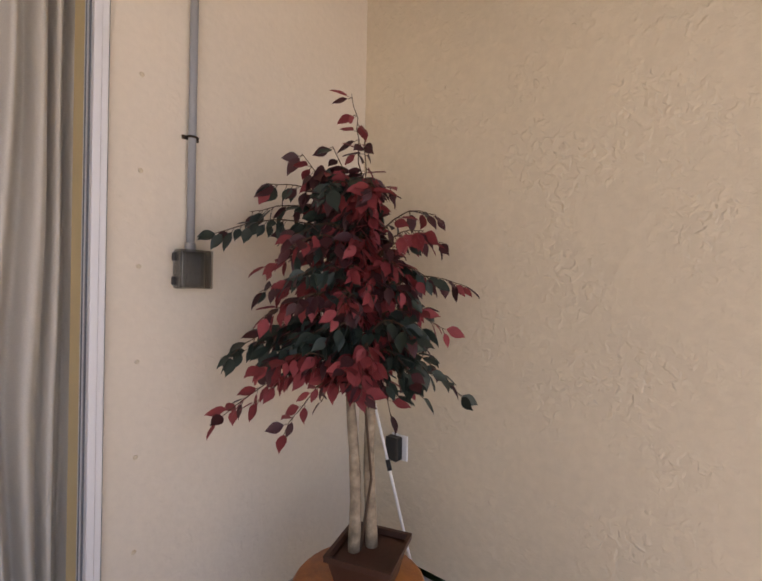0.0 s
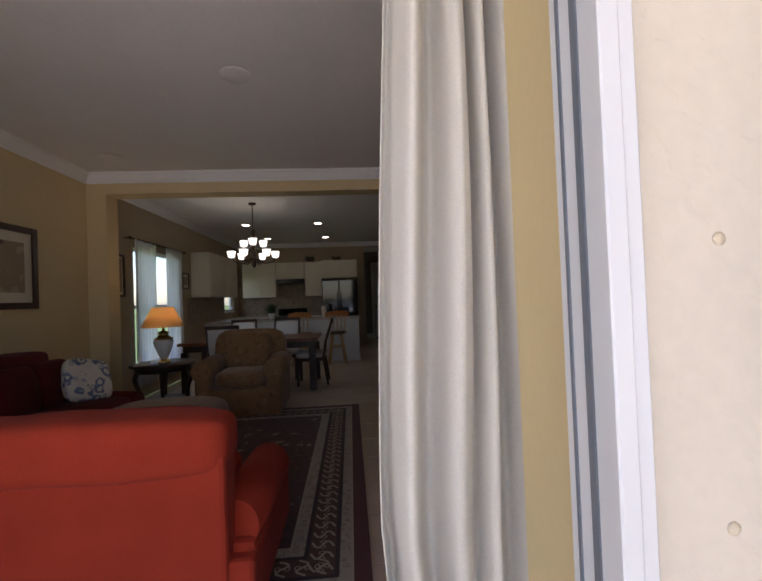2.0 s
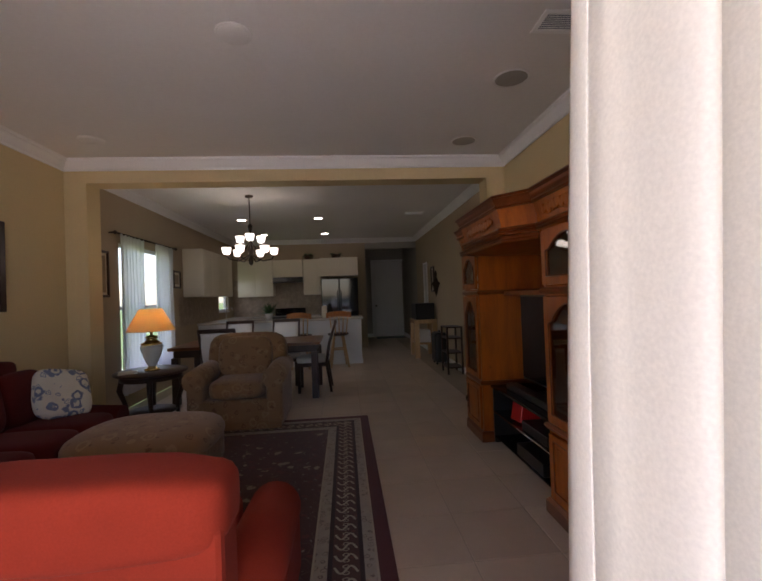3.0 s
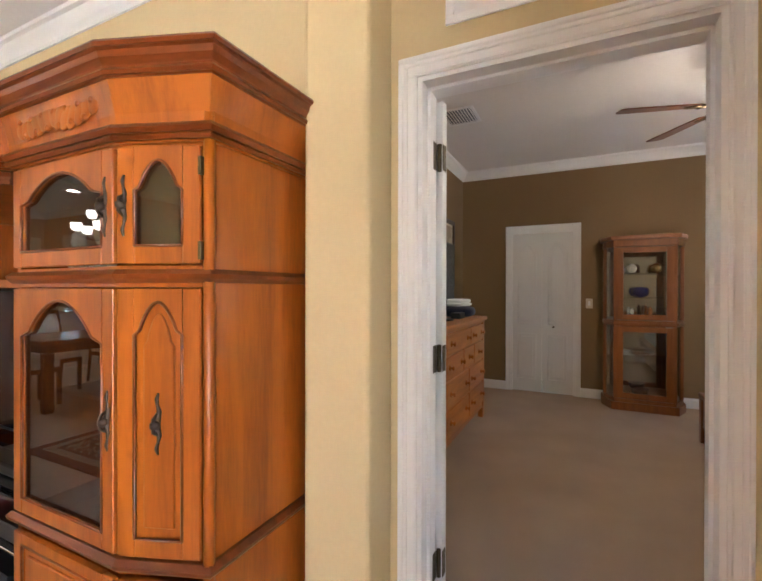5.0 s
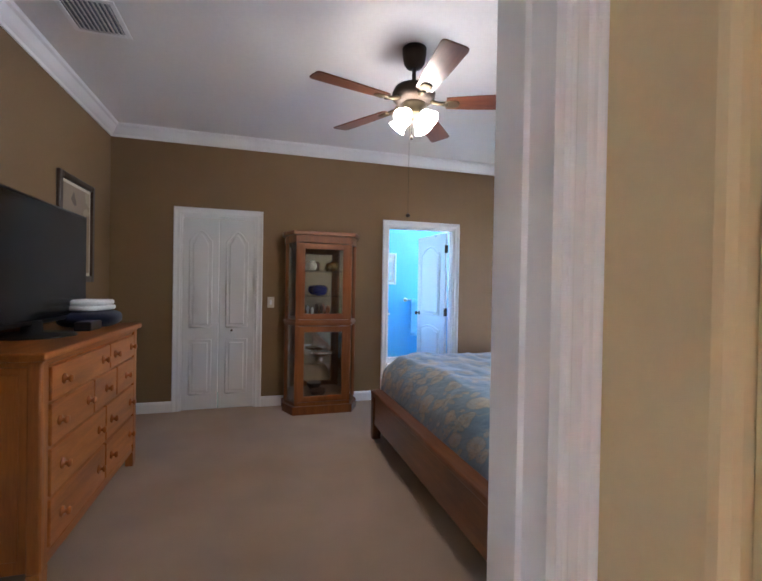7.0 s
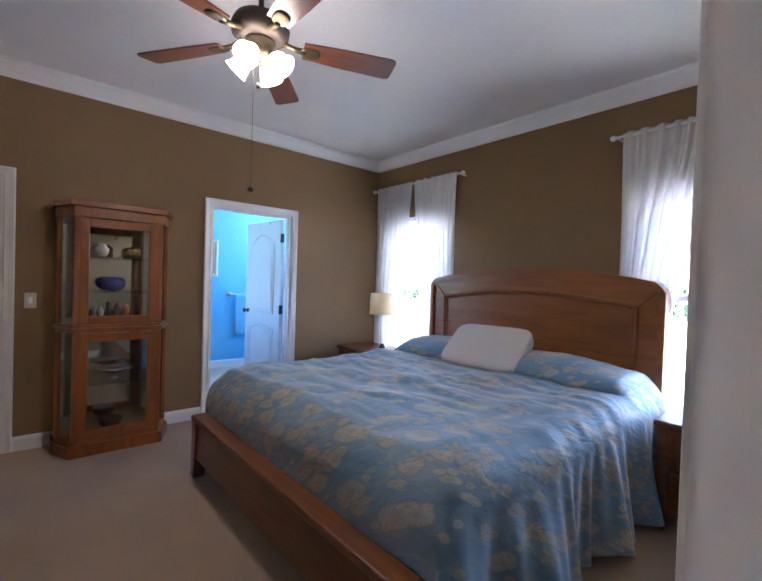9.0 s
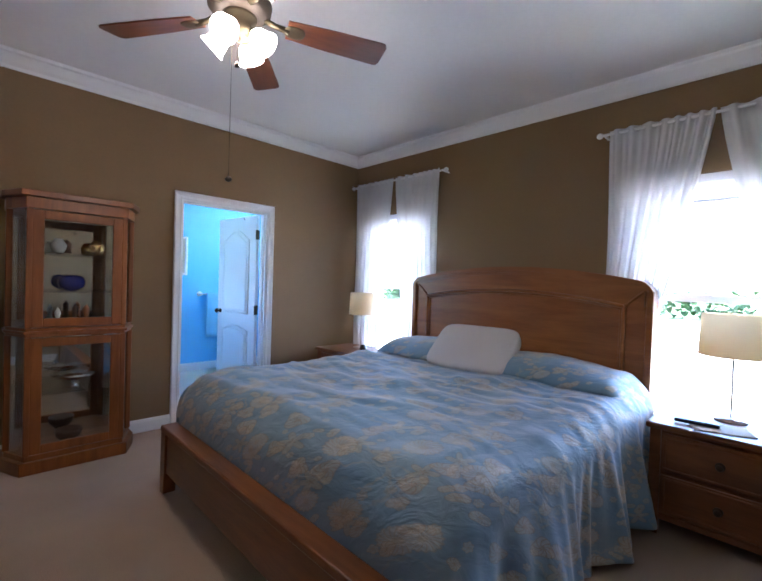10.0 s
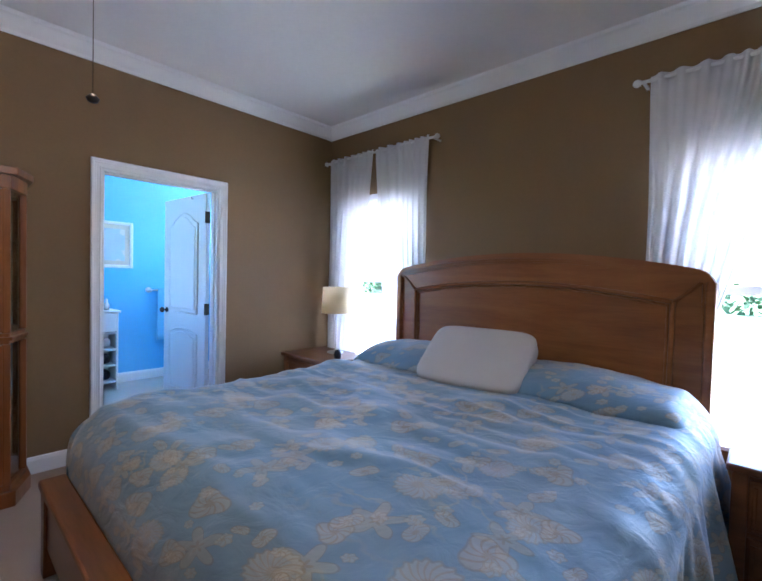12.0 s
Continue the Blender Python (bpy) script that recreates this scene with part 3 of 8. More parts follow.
M_SOIL = material("dry_moss", (0.10, 0.065, 0.035), 0.95, 0, 0.3, 20, 0.3, 90, 0.9, 90, 3, 0.01)
M_BARK = material("pale_bark", (0.33, 0.26, 0.185), 0.9, 0, 0.55, 16, 0.25, 50, 0.8, 60, 4, 0.006)
M_TWIG = material("brown_twig", (0.09, 0.055, 0.035), 0.9)
M_LEAF_RED = material("red_silk_leaf", (0.25, 0.040, 0.046), 0.6, 0, 0.2, 8, 0.1, 60)
M_LEAF_DARK = material("burgundy_silk_leaf", (0.060, 0.016, 0.020), 0.55, 0, 0.2, 8, 0.1, 60)
M_LEAF_GREEN = material("green_silk_leaf", (0.024, 0.038, 0.030), 0.5, 0, 0.25, 8, 0.1, 60)
M_PLANT = material("house_plant_leaf", (0.05, 0.12, 0.03), 0.5, 0, 0.25, 8)
M_PVC = material("grey_pvc_conduit", (0.30, 0.31, 0.33), 0.5, 0, 0.06, 5)
M_BOXGREY = material("grey_outlet_box", (0.24, 0.23, 0.22), 0.5, 0, 0.08, 8)
M_SMOKED = clear("smoked_cover", (0.84, 0.83, 0.80), 0.25, 0.82, 0.10, 0.4)
M_ALU = material("white_aluminium_frame", (0.74, 0.75, 0.78), 0.35, 0, 0.03, 3)
M_ALU_DARK = material("grey_track_seal", (0.16, 0.18, 0.22), 0.45)
M_GLASS = clear("window_glass", (1, 1, 1), 0.0, 0.95)
M_CABGLASS = clear("cabinet_glass", (0.97, 0.98, 0.97), 0.0, 0.94, 0.045, 0.35)
M_SHOWGLASS = clear("display_glass", (0.93, 0.90, 0.86), 0.0, 0.72, 0.13, 0.40)
M_MIRROR = material("mirror", (0.82, 0.84, 0.83), 0.03, 1.0)
M_CHROME = material("chrome", (0.75, 0.75, 0.76), 0.12, 1.0)
M_WHITECAB = material("cream_kitchen_cabinet", (0.66, 0.60, 0.47), 0.45, 0, 0.04, 2)
M_WHITEISL = material("white_island_panel", (0.74, 0.74, 0.73), 0.5, 0, 0.04, 2)
M_COUNTER = material("pale_counter", (0.60, 0.55, 0.47), 0.25, 0, 0.12, 8, 0.15, 120)
M_SPLASH = material("stone_backsplash", (0.34, 0.26, 0.18), 0.5, 0, 0.25, 10, 0.15, 30, 0.3, 30)
M_PAPER = material("cream_mat_board", (0.66, 0.60, 0.48), 0.8, 0, 0.05, 3)
M_PRINT = patterned("faded_print", (0.30, 0.22, 0.14), [((0.10, 0.07, 0.045), 0.5, 12), ((0.42, 0.34, 0.22), 0.4, 9)], 4, 0.7, 0.25)
M_PRINT_BLUE = patterned("seaside_print", (0.55, 0.66, 0.74), [((0.22, 0.34, 0.45), 0.5, 10), ((0.78, 0.74, 0.62), 0.4, 8)], 4, 0.7, 0.25)
M_RED = material("red_plastic", (0.45, 0.012, 0.010), 0.4)
M_LAWN = material("lawn", (0.07, 0.12, 0.035), 0.95, 0, 0.3, 0.6, 0.2, 12)
# raised albedo: the pavement serves as a reflector for the bedroom
M_PAVE = material("bounce_pavement", (0.80, 0.745, 0.67), 0.9, 0, 0.1, 0.5)
M_HEDGE = material("hedge_leaf", (0.05, 0.09, 0.03), 0.8, 0, 0.3, 4, 0.3, 20, 0.8, 20, 3, 0.05)
M_CARWHITE = material("white_car_paint", (0.78, 0.78, 0.78), 0.2)
M_TEAL = material("tinted_car_glass", (0.04, 0.10, 0.12), 0.08)
M_SOFFIT = material("tan_patio_ceiling", (0.33, 0.225, 0.10), 0.85, 0, 0.06, 1)
M_BULB = glowing("lit_frosted_glass", (1.0, 0.86, 0.68), 1.8)
M_BULB_K = glowing("lit_chandelier_glass", (1.0, 0.93, 0.82), 0.9)
M_DOWNLIGHT = glowing("lit_downlight", (1.0, 0.88, 0.74), 5.0)

# ---- the house ----
H = 2.86                      # ceilings
XE = 4.16                     # far bedroom wall
YS, YN = -2.70, 2.22          # bedroom window wall and dresser wall
XL = -4.72                    # living room's long outer wall
YB0, YB1 = 4.61, 4.85         # beam between living room and kitchen
YK = 11.0                     # kitchen's back wall


def wall(name, boxes, mat, label, bevel=0.0):
    bm = bm_new()
    for b in boxes:
        box(bm, *b, bevel=bevel, seg=3)
    return structure(name, bm, mat, label, "wall")


# patio side
wall("wall_patio_house", [(-1.42, -0.242, 0.0, 0.10, 0, H), (-4.97, -4.2, 0, 0.10, 0, H), (-4.2, -1.42, 0, 0.10, 2.45, H)], M_STUCCO,
     "cream painted stucco house wall on the patio")
wall("wall_patio_side", [(-0.242, -0.202, -2.9, 0.0, 0, H)], M_STUCCO_ROUGH, "cream knockdown stucco side wall of the patio")
# living room
wall("wall_living_window", [(-1.42, -0.207, 0.10, 0.31, 0, H), (-4.72, -4.2, 0.10, 0.31, 0, H), (-4.2, -1.42, 0.10, 0.31, 2.45, H)], M_YELLOW,
     "yellow painted wall round the sliding door")
wall("wall_living_bedroom", [(-0.02, 0.06, 0.25, 0.397, 0, H), (-0.02, 0.06, 1.262, YB0, 0, H), (-0.02, 0.06, 0.397, 1.262, 2.04, H)], M_YELLOW,
     "yellow painted wall with the bedroom doorway")
wall("wall_pier_right", [(-0.205, -0.018, 0.20, 0.345, 0, H)], M_YELLOW, "yellow painted pier beside the doorway", 0.02)
wall("wall_pier_left", [(-0.205, -0.018, 1.36, 1.62, 0, H)], M_YELLOW, "yellow painted pier with rounded corners", 0.02)
wall("wall_living_outer", [(XL - 0.12, XL, 0.0, YB1, 0, H)], M_YELLOW, "yellow painted living room wall")
wall("beam", [(XL, -0.02, YB0, YB1, 2.62, H), (XL, -4.50, YB0, YB1, 0, 2.62), (-0.23, 0.06, YB0, YB1, 0, 2.62)], M_YELLOW,
     "yellow painted beam on two pilasters")
# kitchen and hall
wall("wall_kitchen_outer", [(XL - 0.12, XL, YB1, 5.62, 0, H), (XL - 0.12, XL, 7.02, 9.75, 0, H), (XL - 0.12, XL, 10.55, YK, 0, H),
                            (XL - 0.12, XL, 5.62, 7.02, 0, 0.45), (XL - 0.12, XL, 5.62, 7.02, 2.15, H),
                            (XL - 0.12, XL, 9.75, 10.55, 0, 1.1), (XL - 0.12, XL, 9.75, 10.55, 2.0, H)], M_TAN, "tan painted kitchen wall with two windows")
wall("wall_kitchen_back", [(XL, -1.30, YK, YK + 0.12, 0, H)], M_TAN, "tan painted kitchen back wall")
wall("wall_kitchen_side", [(0.06, 0.18, YB1 - 0.02, 11.0, 0, H)], M_TAN, "tan painted wall along the hall")
wall("wall_hall", [(-1.42, -1.30, YK + 0.12, 13.6, 0, H), (0.06, 0.18, 11.0, 13.6, 0, H), (-1.42, 0.18, 13.6, 13.72, 0, H), (-1.30, 0.06, YK, YK + 0.12, 2.58, H)],
     M_GREYWALL, "grey painted entrance hall walls")
# bedroom
# west face is out of view; paler tan brightens the curio mirror and bounce
wall("wall_bed_west", [(0.06, 0.13, YS, 0.397, 0, H), (0.06, 0.13, 1.262, YN, 0, H), (0.06, 0.13, 0.397, 1.262, 2.04, H), (-0.2, 0.058, YS, 0.1, 0, H)], M_TAN,
     "bedroom wall with the doorway, made tan to brighten reflections")
wall("wall_bed_north", [(0.062, XE + 0.12, YN, YN + 0.12, 0, H)], M_BROWN, "brown painted bedroom wall behind the dresser")
wall("wall_bed_east", [(XE, XE + 0.06, YS, -1.485, 0, H), (XE, XE + 0.06, -0.635, 0.84, 0, H), (XE, XE + 0.06, 1.585, YN, 0, H),
                       (XE, XE + 0.06, -1.485, -0.635, 2.035, H), (XE, XE + 0.06, 0.84, 1.585, 2.035, H)], M_BROWN,
     "brown painted bedroom wall with closet and bathroom doorways")
WIN = [(2.97, 3.87), (0.19, 1.09)]
ZS, ZT = 0.48, 2.13
wall("wall_bed_south", [(-0.2, 0.19, YS - 0.2, YS, 0, H), (1.09, 2.97, YS - 0.2, YS, 0, H), (3.87, XE + 0.06, YS - 0.2, YS, 0, H),
                        (0.19, 1.09, YS - 0.2, YS, 0, ZS), (0.19, 1.09, YS - 0.2, YS, ZT, H), (2.97, 3.87, YS - 0.2, YS, 0, ZS), (2.97, 3.87, YS - 0.2, YS, ZT, H)],
     M_BROWN, "brown painted bedroom wall with two windows")
# bathroom and closet
# bath walls leave two openings for unseen windows added to brighten the room
wall("wall_bath", [(XE + 0.06, XE + 0.12, YS, -1.485, 0, H), (XE + 0.06, XE + 0.12, -0.635, 0.30, 0, H), (XE + 0.06, XE + 0.12, -1.485, -0.635, 2.035, H),
                   (6.35, 6.47, YS, 0.30, 0, H), (XE + 0.12, 5.05, 0.18, 0.30, 0, H), (6.30, 6.35, 0.18, 0.30, 0, H), (5.05, 6.30, 0.18, 0.30, 0, 1.0), (5.05, 6.30, 0.18, 0.30, 2.4, H),
                   (XE + 0.06, 4.5, YS - 0.2, YS, 0, H), (6.2, 6.47, YS - 0.2, YS, 0, H), (4.5, 6.2, YS - 0.2, YS, 0, 1.45), (4.5, 6.2, YS - 0.2, YS, 2.3, H)], M_BLUE, "sky blue painted bathroom walls")
wall("wall_closet", [(XE + 0.06, XE + 0.12, 0.30, 0.84, 0, H), (XE + 0.06, XE + 0.12, 1.585, YN, 0, H), (4.9, 5.0, 0.30, YN, 0, H)], M_CEIL, "white closet walls")

# ceilings
for nm, b, lb in (("ceiling_living", (XL, 0.06, 0.25, YB0, H, H + 0.12), "white textured living room ceiling"),
                  ("ceiling_kitchen", (XL, 0.06, YB1, 13.6, H, H + 0.12), "white textured kitchen ceiling"),
                  ("ceiling_bedroom", (0.062, XE, YS, YN, H, H + 0.12), "white textured bedroom ceiling"),
                  ("ceiling_bath", (XE + 0.06, 6.4, YS, 0.30, H - 0.1, H + 0.12), "white bathroom ceiling")):
    structure(nm, box(bm_new(), *b), M_CEIL, lb, "ceiling")
structure("ceiling_patio", box(bm_new(), -9.0, -0.245, -2.25, -0.005, 2.80, 2.95), M_SOFFIT, "tan painted patio roof soffit", "ceiling")
# eaves are out of view, sized to block sun at the south and west windows
structure("roof", box(box(box(bm_new(), -0.40, 7.3, -3.62, -2.90, 2.62, 2.80), -5.7, -4.86, -0.5, 14.4, 2.55, 2.75), -5.0, 6.6, -2.9, 13.8, H + 0.13, H + 0.25), M_CONC, "flat house roof with unseen eaves added to shade the windows", "roof")

# floors and ground
structure("floor_bedroom", box(bm_new(), 0.05, XE + 0.03, YS, YN, -0.10, 0.0), M_CARPET, "beige cut pile carpet", "carpet")
floor_living = structure("floor_living", box(bm_new(), XL, 0.05, 0.05, 13.6, -0.12, -0.004), M_GROUT, "beige ceramic tile floor with pale grout", "floor")
structure("floor_bath", box(bm_new(), XE + 0.03, 6.4, YS, 0.3, -0.10, -0.002), M_BATHFLOOR, "pale tile bathroom floor", "floor")
structure("floor_patio", box(bm_new(), -9.0, -0.242, -3.6, 0.04, -0.16, -0.03), M_CONC, "grey concrete patio slab", "floor")
bm = bm_new()
sheet(bm, lambda u, v: (-400 + 800 * u, -400 + 800 * v, -0.18), 8, 8)
structure("ground", bm, M_LAWN, "green lawn reaching the horizon", "ground")
# added pale reflector, run up to the house to throw light onto the ceiling
structure("road", box(bm_new(), -60, 60, -26.0, -3.62, -0.178, -0.15), M_PAVE, "pavement made very pale to bounce light in through the windows", "road")

# crown mouldings and baseboards
CROWN = [(0.0, H - 0.115), (0.012, H - 0.115), (0.016, H - 0.095), (0.035, H - 0.075), (0.065, H - 0.03), (0.085, H - 0.022), (0.09, H - 0.001), (0.0, H - 0.001)]
BASE = [(0.0, 0.0), (0.014, 0.0), (0.014, 0.085), (0.008, 0.105), (0.0, 0.11)]


def trim_run(name, profile, path, closed, label):
    bm = bm_new()
    moulding(bm, profile, path, closed)
    return structure(name, bm, M_TRIM, label, "moulding")


trim_run("crown_living", CROWN, [(XL, 0.31), (XL, YB0), (-0.02, YB0), (-0.02, 1.62), (-0.205, 1.62), (-0.205, 1.36), (-0.02, 1.36), (-0.02, 0.345), (-0.205, 0.345), (-0.205, 0.31)],
         True, "white crown moulding of the living room")
trim_run("crown_bedroom", CROWN, [(0.13, YS), (0.13, YN), (XE, YN), (XE, YS)], True, "white crown moulding of the bedroom")
trim_run("crown_kitchen", CROWN, [(XL, YB1), (XL, YK), (0.06, YK), (0.06, YB1)], True, "white crown moulding of the kitchen")
for i, p in enumerate([[(0.13, 1.34), (0.13, YN), (XE, YN), (XE, 1.65)], [(XE, 0.775), (XE, -0.57)], [(XE, -1.55), (XE, YS), (0.13, YS), (0.13, 0.34)]]):
    trim_run("baseboard_bedroom", BASE, p, False, "white painted baseboard")
trim_run("baseboard_living", BASE, [(-0.02, YB0), (-0.02, 1.62), (-0.205, 1.62), (-0.205, 1.36)], False, "white painted baseboard")
trim_run("baseboard_kitchen", BASE, [(0.06, YK + 2.6), (0.06, YB1)], False, "white painted baseboard")
trim_run("baseboard_hall", BASE, [(-1.30, YK + 0.12), (-1.30, 13.6), (-0.98, 13.6)], False, "white painted baseboard")
trim_run("baseboard_bath", BASE, [(6.35, 0.18), (6.35, YS)], False, "white painted baseboard")
trim_run("baseboard_pier", BASE, [(-0.205, 0.345), (-0.205, 0.31), (-1.40, 0.31)], False, "white painted baseboard")


def casing(name, x, out, y0, y1, top, label, w=0.066, near=None):
    """Moulded door casing on a wall face x = const round the opening y0..y1; out: the way it stands proud."""
    bm = bm_new()
    steps = ((0.0, w, 0.011, 0.002), (0.003, 0.013, 0.015, 0.0035), (w * 0.50, w - 0.002, 0.017, 0.005), (w - 0.021, w - 0.001, 0.023, 0.006))
    for a, b, d, r in steps:
        xs = sorted((x, x + out * d))
        k = 1.0 if near is None else near / w
        box(bm, *xs, y0 - b * k, y0 - a * k, 0, top + a, r, 2)
        box(bm, *xs, y1 + a, y1 + b, 0, top + a, r, 2)
        box(bm, *xs, y0 - b * k, y1 + b, top + a, top + b, r, 2)
    return structure(name, bm, M_TRIM, label, "door casing")


def jamb(name, x0, x1, y0, y1, top, label):
    bm = bm_new()
    box(bm, x0, x1, y0 - 0.001, y0 + 0.016, 0, top + 0.001)
    box(bm, x0, x1, y1 - 0.016, y1 + 0.001, 0, top + 0.001)
    box(bm, x0, x1, y0 + 0.016, y1 - 0.016, top - 0.016, top + 0.001)
    c = (x0 + x1) / 2
    box(bm, c - 0.02, c + 0.012, y0 + 0.016, y0 + 0.027, 0, top - 0.016)
    box(bm, c - 0.02, c + 0.012, y1 - 0.027, y1 - 0.016, 0, top - 0.016)
    box(bm, c - 0.02, c + 0.012, y0 + 0.016, y1 - 0.016, top - 0.027, top - 0.016)
    return structure(name, bm, M_TRIM, label, "door jamb")


casing("trim_bedroom_door", -0.02, -1, 0.397, 1.262, 2.04, "white moulded casing of the bedroom doorway", 0.070, 0.058)
casing("trim_bedroom_door_inside", 0.13, 1, 0.397, 1.262, 2.04, "white casing inside the bedroom doorway")
bed_jamb = jamb("jamb_bedroom_door", -0.021, 0.131, 0.397, 1.262, 2.04, "white painted bedroom door jamb")
casing("trim_closet", XE, -1, 0.84, 1.585, 2.035, "white casing of the closet")
jamb("jamb_closet", XE - 0.001, XE + 0.121, 0.84, 1.585, 2.035, "white painted closet jamb")
casing("trim_bath_door", XE, -1, -1.485, -0.635, 2.035, "white casing of the bathroom doorway")
jamb("jamb_bath_door", XE - 0.001, XE + 0.121, -1.485, -0.635, 2.035, "white painted bathroom door jamb")


def arch_panel(w, z0, z1, rise, n=12):
    """Outline of a panel whose top rises from square shoulders to an arch, in width and height."""
    if rise <= 0:
        return [(-w / 2, z0), (w / 2, z0), (w / 2, z1), (-w / 2, z1)]
    pts = [(-w / 2, z0), (w / 2, z0), (w / 2, z1 - rise)]
    for i in range(n + 1):
        s = i / n
        pts.append((w / 2 * 0.78 * (1 - 2 * s), z1 - rise * 0.86 * (1 - math.sin(math.pi * s) ** 0.85)))
    pts.append((-w / 2, z1 - rise))
    return pts


def door_leaf(name, w, h, m, label, panels, thick=0.035, knob=None, hinges=()):
    """A moulded door leaf: y runs along its width from the hinge, x through its thickness."""
    d = thing(name, m, label, "door")
    bm = bm_new()
    box(bm, -thick / 2, thick / 2, 0, w, 0, h, 0.003)
    part("leaf", bm, M_DOOR, d)
    for c, pw, z0, z1, rise in panels:
        for s in (-1, 1):
            o = arch_panel(pw, z0, z1, rise)
            rim = bm_new()
            x0, x1 = sorted((s * thick / 2, s * (thick / 2 + 0.007)))
            prism(rim, [(c + u, z) for u, z in o], x0, x1, "yz")
            inner = arch_panel(pw - 0.06, z0 + 0.03, z1 - 0.03, rise)
            x2, x3 = sorted((s * (thick / 2 + 0.003), s * (thick / 2 + 0.017)))
            prism(rim, [(c + u, z) for u, z in inner], x2, x3, "yz", 0.007)
            ring = [(s * (thick / 2 + 0.006), c + u, z) for u, z in o]
            tube(rim, ring + ring[:1], 0.009, 8)
            part("panel", rim, M_DOOR, d)
    if knob:
        for s in (-1, 1):
            bm = bm_new()
            lathe(bm, [(0.026, 0.0), (0.026, 0.006), (0.010, 0.010), (0.010, 0.03), (0.024, 0.038), (0.027, 0.050), (0.018, 0.062), (0, 0.064)], seg=16,
                  m=Matrix.Translation((s * thick / 2, knob[0], knob[1])) @ Matrix.Rotation(radians(90 * s), 4, "Y"))
            part("door_knob", bm, M_BRONZE, d, "bronze door knob")
    for z in hinges:
        bm = bm_new()
        box(bm, -thick / 2 + 0.001, thick / 2 - 0.001, -0.003, 0.0, z - 0.05, z + 0.05, 0.001)
        tube(bm, [(-thick / 2 - 0.006, -0.003, z - 0.05), (-thick / 2 - 0.006, -0.003, z + 0.05)], 0.007)
        part("hinge", bm, M_BRASS_OLD, d, "aged brass hinge")
    return d


# bedroom door, swung back into the room
door_leaf("bedroom_door", 0.80, 2.015, pose(0.172, 1.224, 0.008, 0, 0, -9), "white moulded bedroom door standing wide open",
          [(0.22, 0.26, 0.22, 0.80, 0.0), (0.58, 0.26, 0.22, 0.80, 0.0), (0.22, 0.26, 0.95, 1.85, 0.09), (0.58, 0.26, 0.95, 1.85, 0.09)],
          knob=(0.735, 0.95))
for z in (0.24, 1.03, 1.80):
    bm = bm_new()
    box(bm, 0.088, 0.131, 1.2425, 1.2455, z - 0.052, z + 0.052, 0.001)
    tube(bm, [(0.141, 1.236, z - 0.052), (0.141, 1.236, z + 0.052)], 0.009)
    box(bm, 0.138, 0.172, 1.2185, 1.2215, z - 0.05, z + 0.05, 0.001)
    part("door_hinge", bm, M_BRASS_OLD, bed_jamb, "aged brass butt hinge")
# bathroom door
door_leaf("bathroom_door", 0.80, 2.01, pose(4.315, -1.462, 0.008, 0, 0, -86), "white moulded bathroom door standing half open",
          [(0.40, 0.52, 0.22, 0.80, 0.04), (0.40, 0.52, 0.95, 1.86, 0.10)], knob=(0.735, 0.95), hinges=(0.25, 1.0, 1.8))
# bifold closet doors
for nm, y, sgn in (("left", 1.566, -1), ("right", 1.209, -1)):
    d = door_leaf("closet_door", 0.350, 1.985, pose(XE + 0.03, y, 0.004, 0, 0, 180), "white bifold closet door leaf with arched panels",
                  [(0.175, 0.21, 0.16, 0.73, 0.0), (0.175, 0.21, 0.86, 1.86, 0.10)], 0.03)
    d["group"] = "closet bifold doors"
bm = bm_new()
lathe(bm, [(0.006, 0), (0.006, 0.012), (0.013, 0.018), (0.013, 0.026), (0, 0.03)], seg=12, m=Matrix.Translation((XE + 0.013, 1.08, 0.83)) @ Matrix.Rotation(radians(-90), 4, "Y"))
tagged(part("closet_knob", bm, M_BRASS_OLD), "small brass knob on the closet door", "knob")

# front door at the end of the hall
d = door_leaf("front_door", 0.95, 2.42, pose(0.02, 13.57, 0.01, 0, 0, 90), "pale grey front door, closed", [], 0.045, knob=(0.88, 1.0))
bm = bm_new()
box(bm, -1.0, -0.93, 13.56, 13.6, 0, 2.5, 0.004)
box(bm, -0.93, 0.055, 13.56, 13.6, 2.44, 2.5, 0.004)
structure("trim_front_door", bm, M_TRIM, "white casing of the front door", "door casing")

# sliding door frame on the patio
bm = bm_new()
box(bm, -1.455, -1.421, -0.022, 0.085, 0, 2.45, 0.003)
box(bm, -1.462, -1.44, -0.026, -0.010, 0, 2.45, 0.002)
box(bm, -4.2, -1.455, -0.022, 0.085, 2.40, 2.45, 0.003)
box(bm, -4.2, -4.165, -0.022, 0.085, 0, 2.40, 0.003)
box(bm, -4.165, -1.455, -0.022, 0.085, -0.02, 0.012, 0.003)
fr = structure("sliding_door_frame", bm, M_ALU, "white aluminium sliding door frame", "door frame")
bm = bm_new()
for y, w in ((0.022, 0.012), (0.060, 0.005)):
    box(bm, -1.4575, -1.4545, y, y + w, 0.01, 2.40)
part("track_seal", bm, M_ALU_DARK, fr, "dark grey weather seal")
bm = bm_new()
tube(bm, [(-1.418, -0.002, 0.0), (-1.418, -0.002, 2.45)], 0.004)
part("caulk_line", bm, M_ALU_DARK, fr)
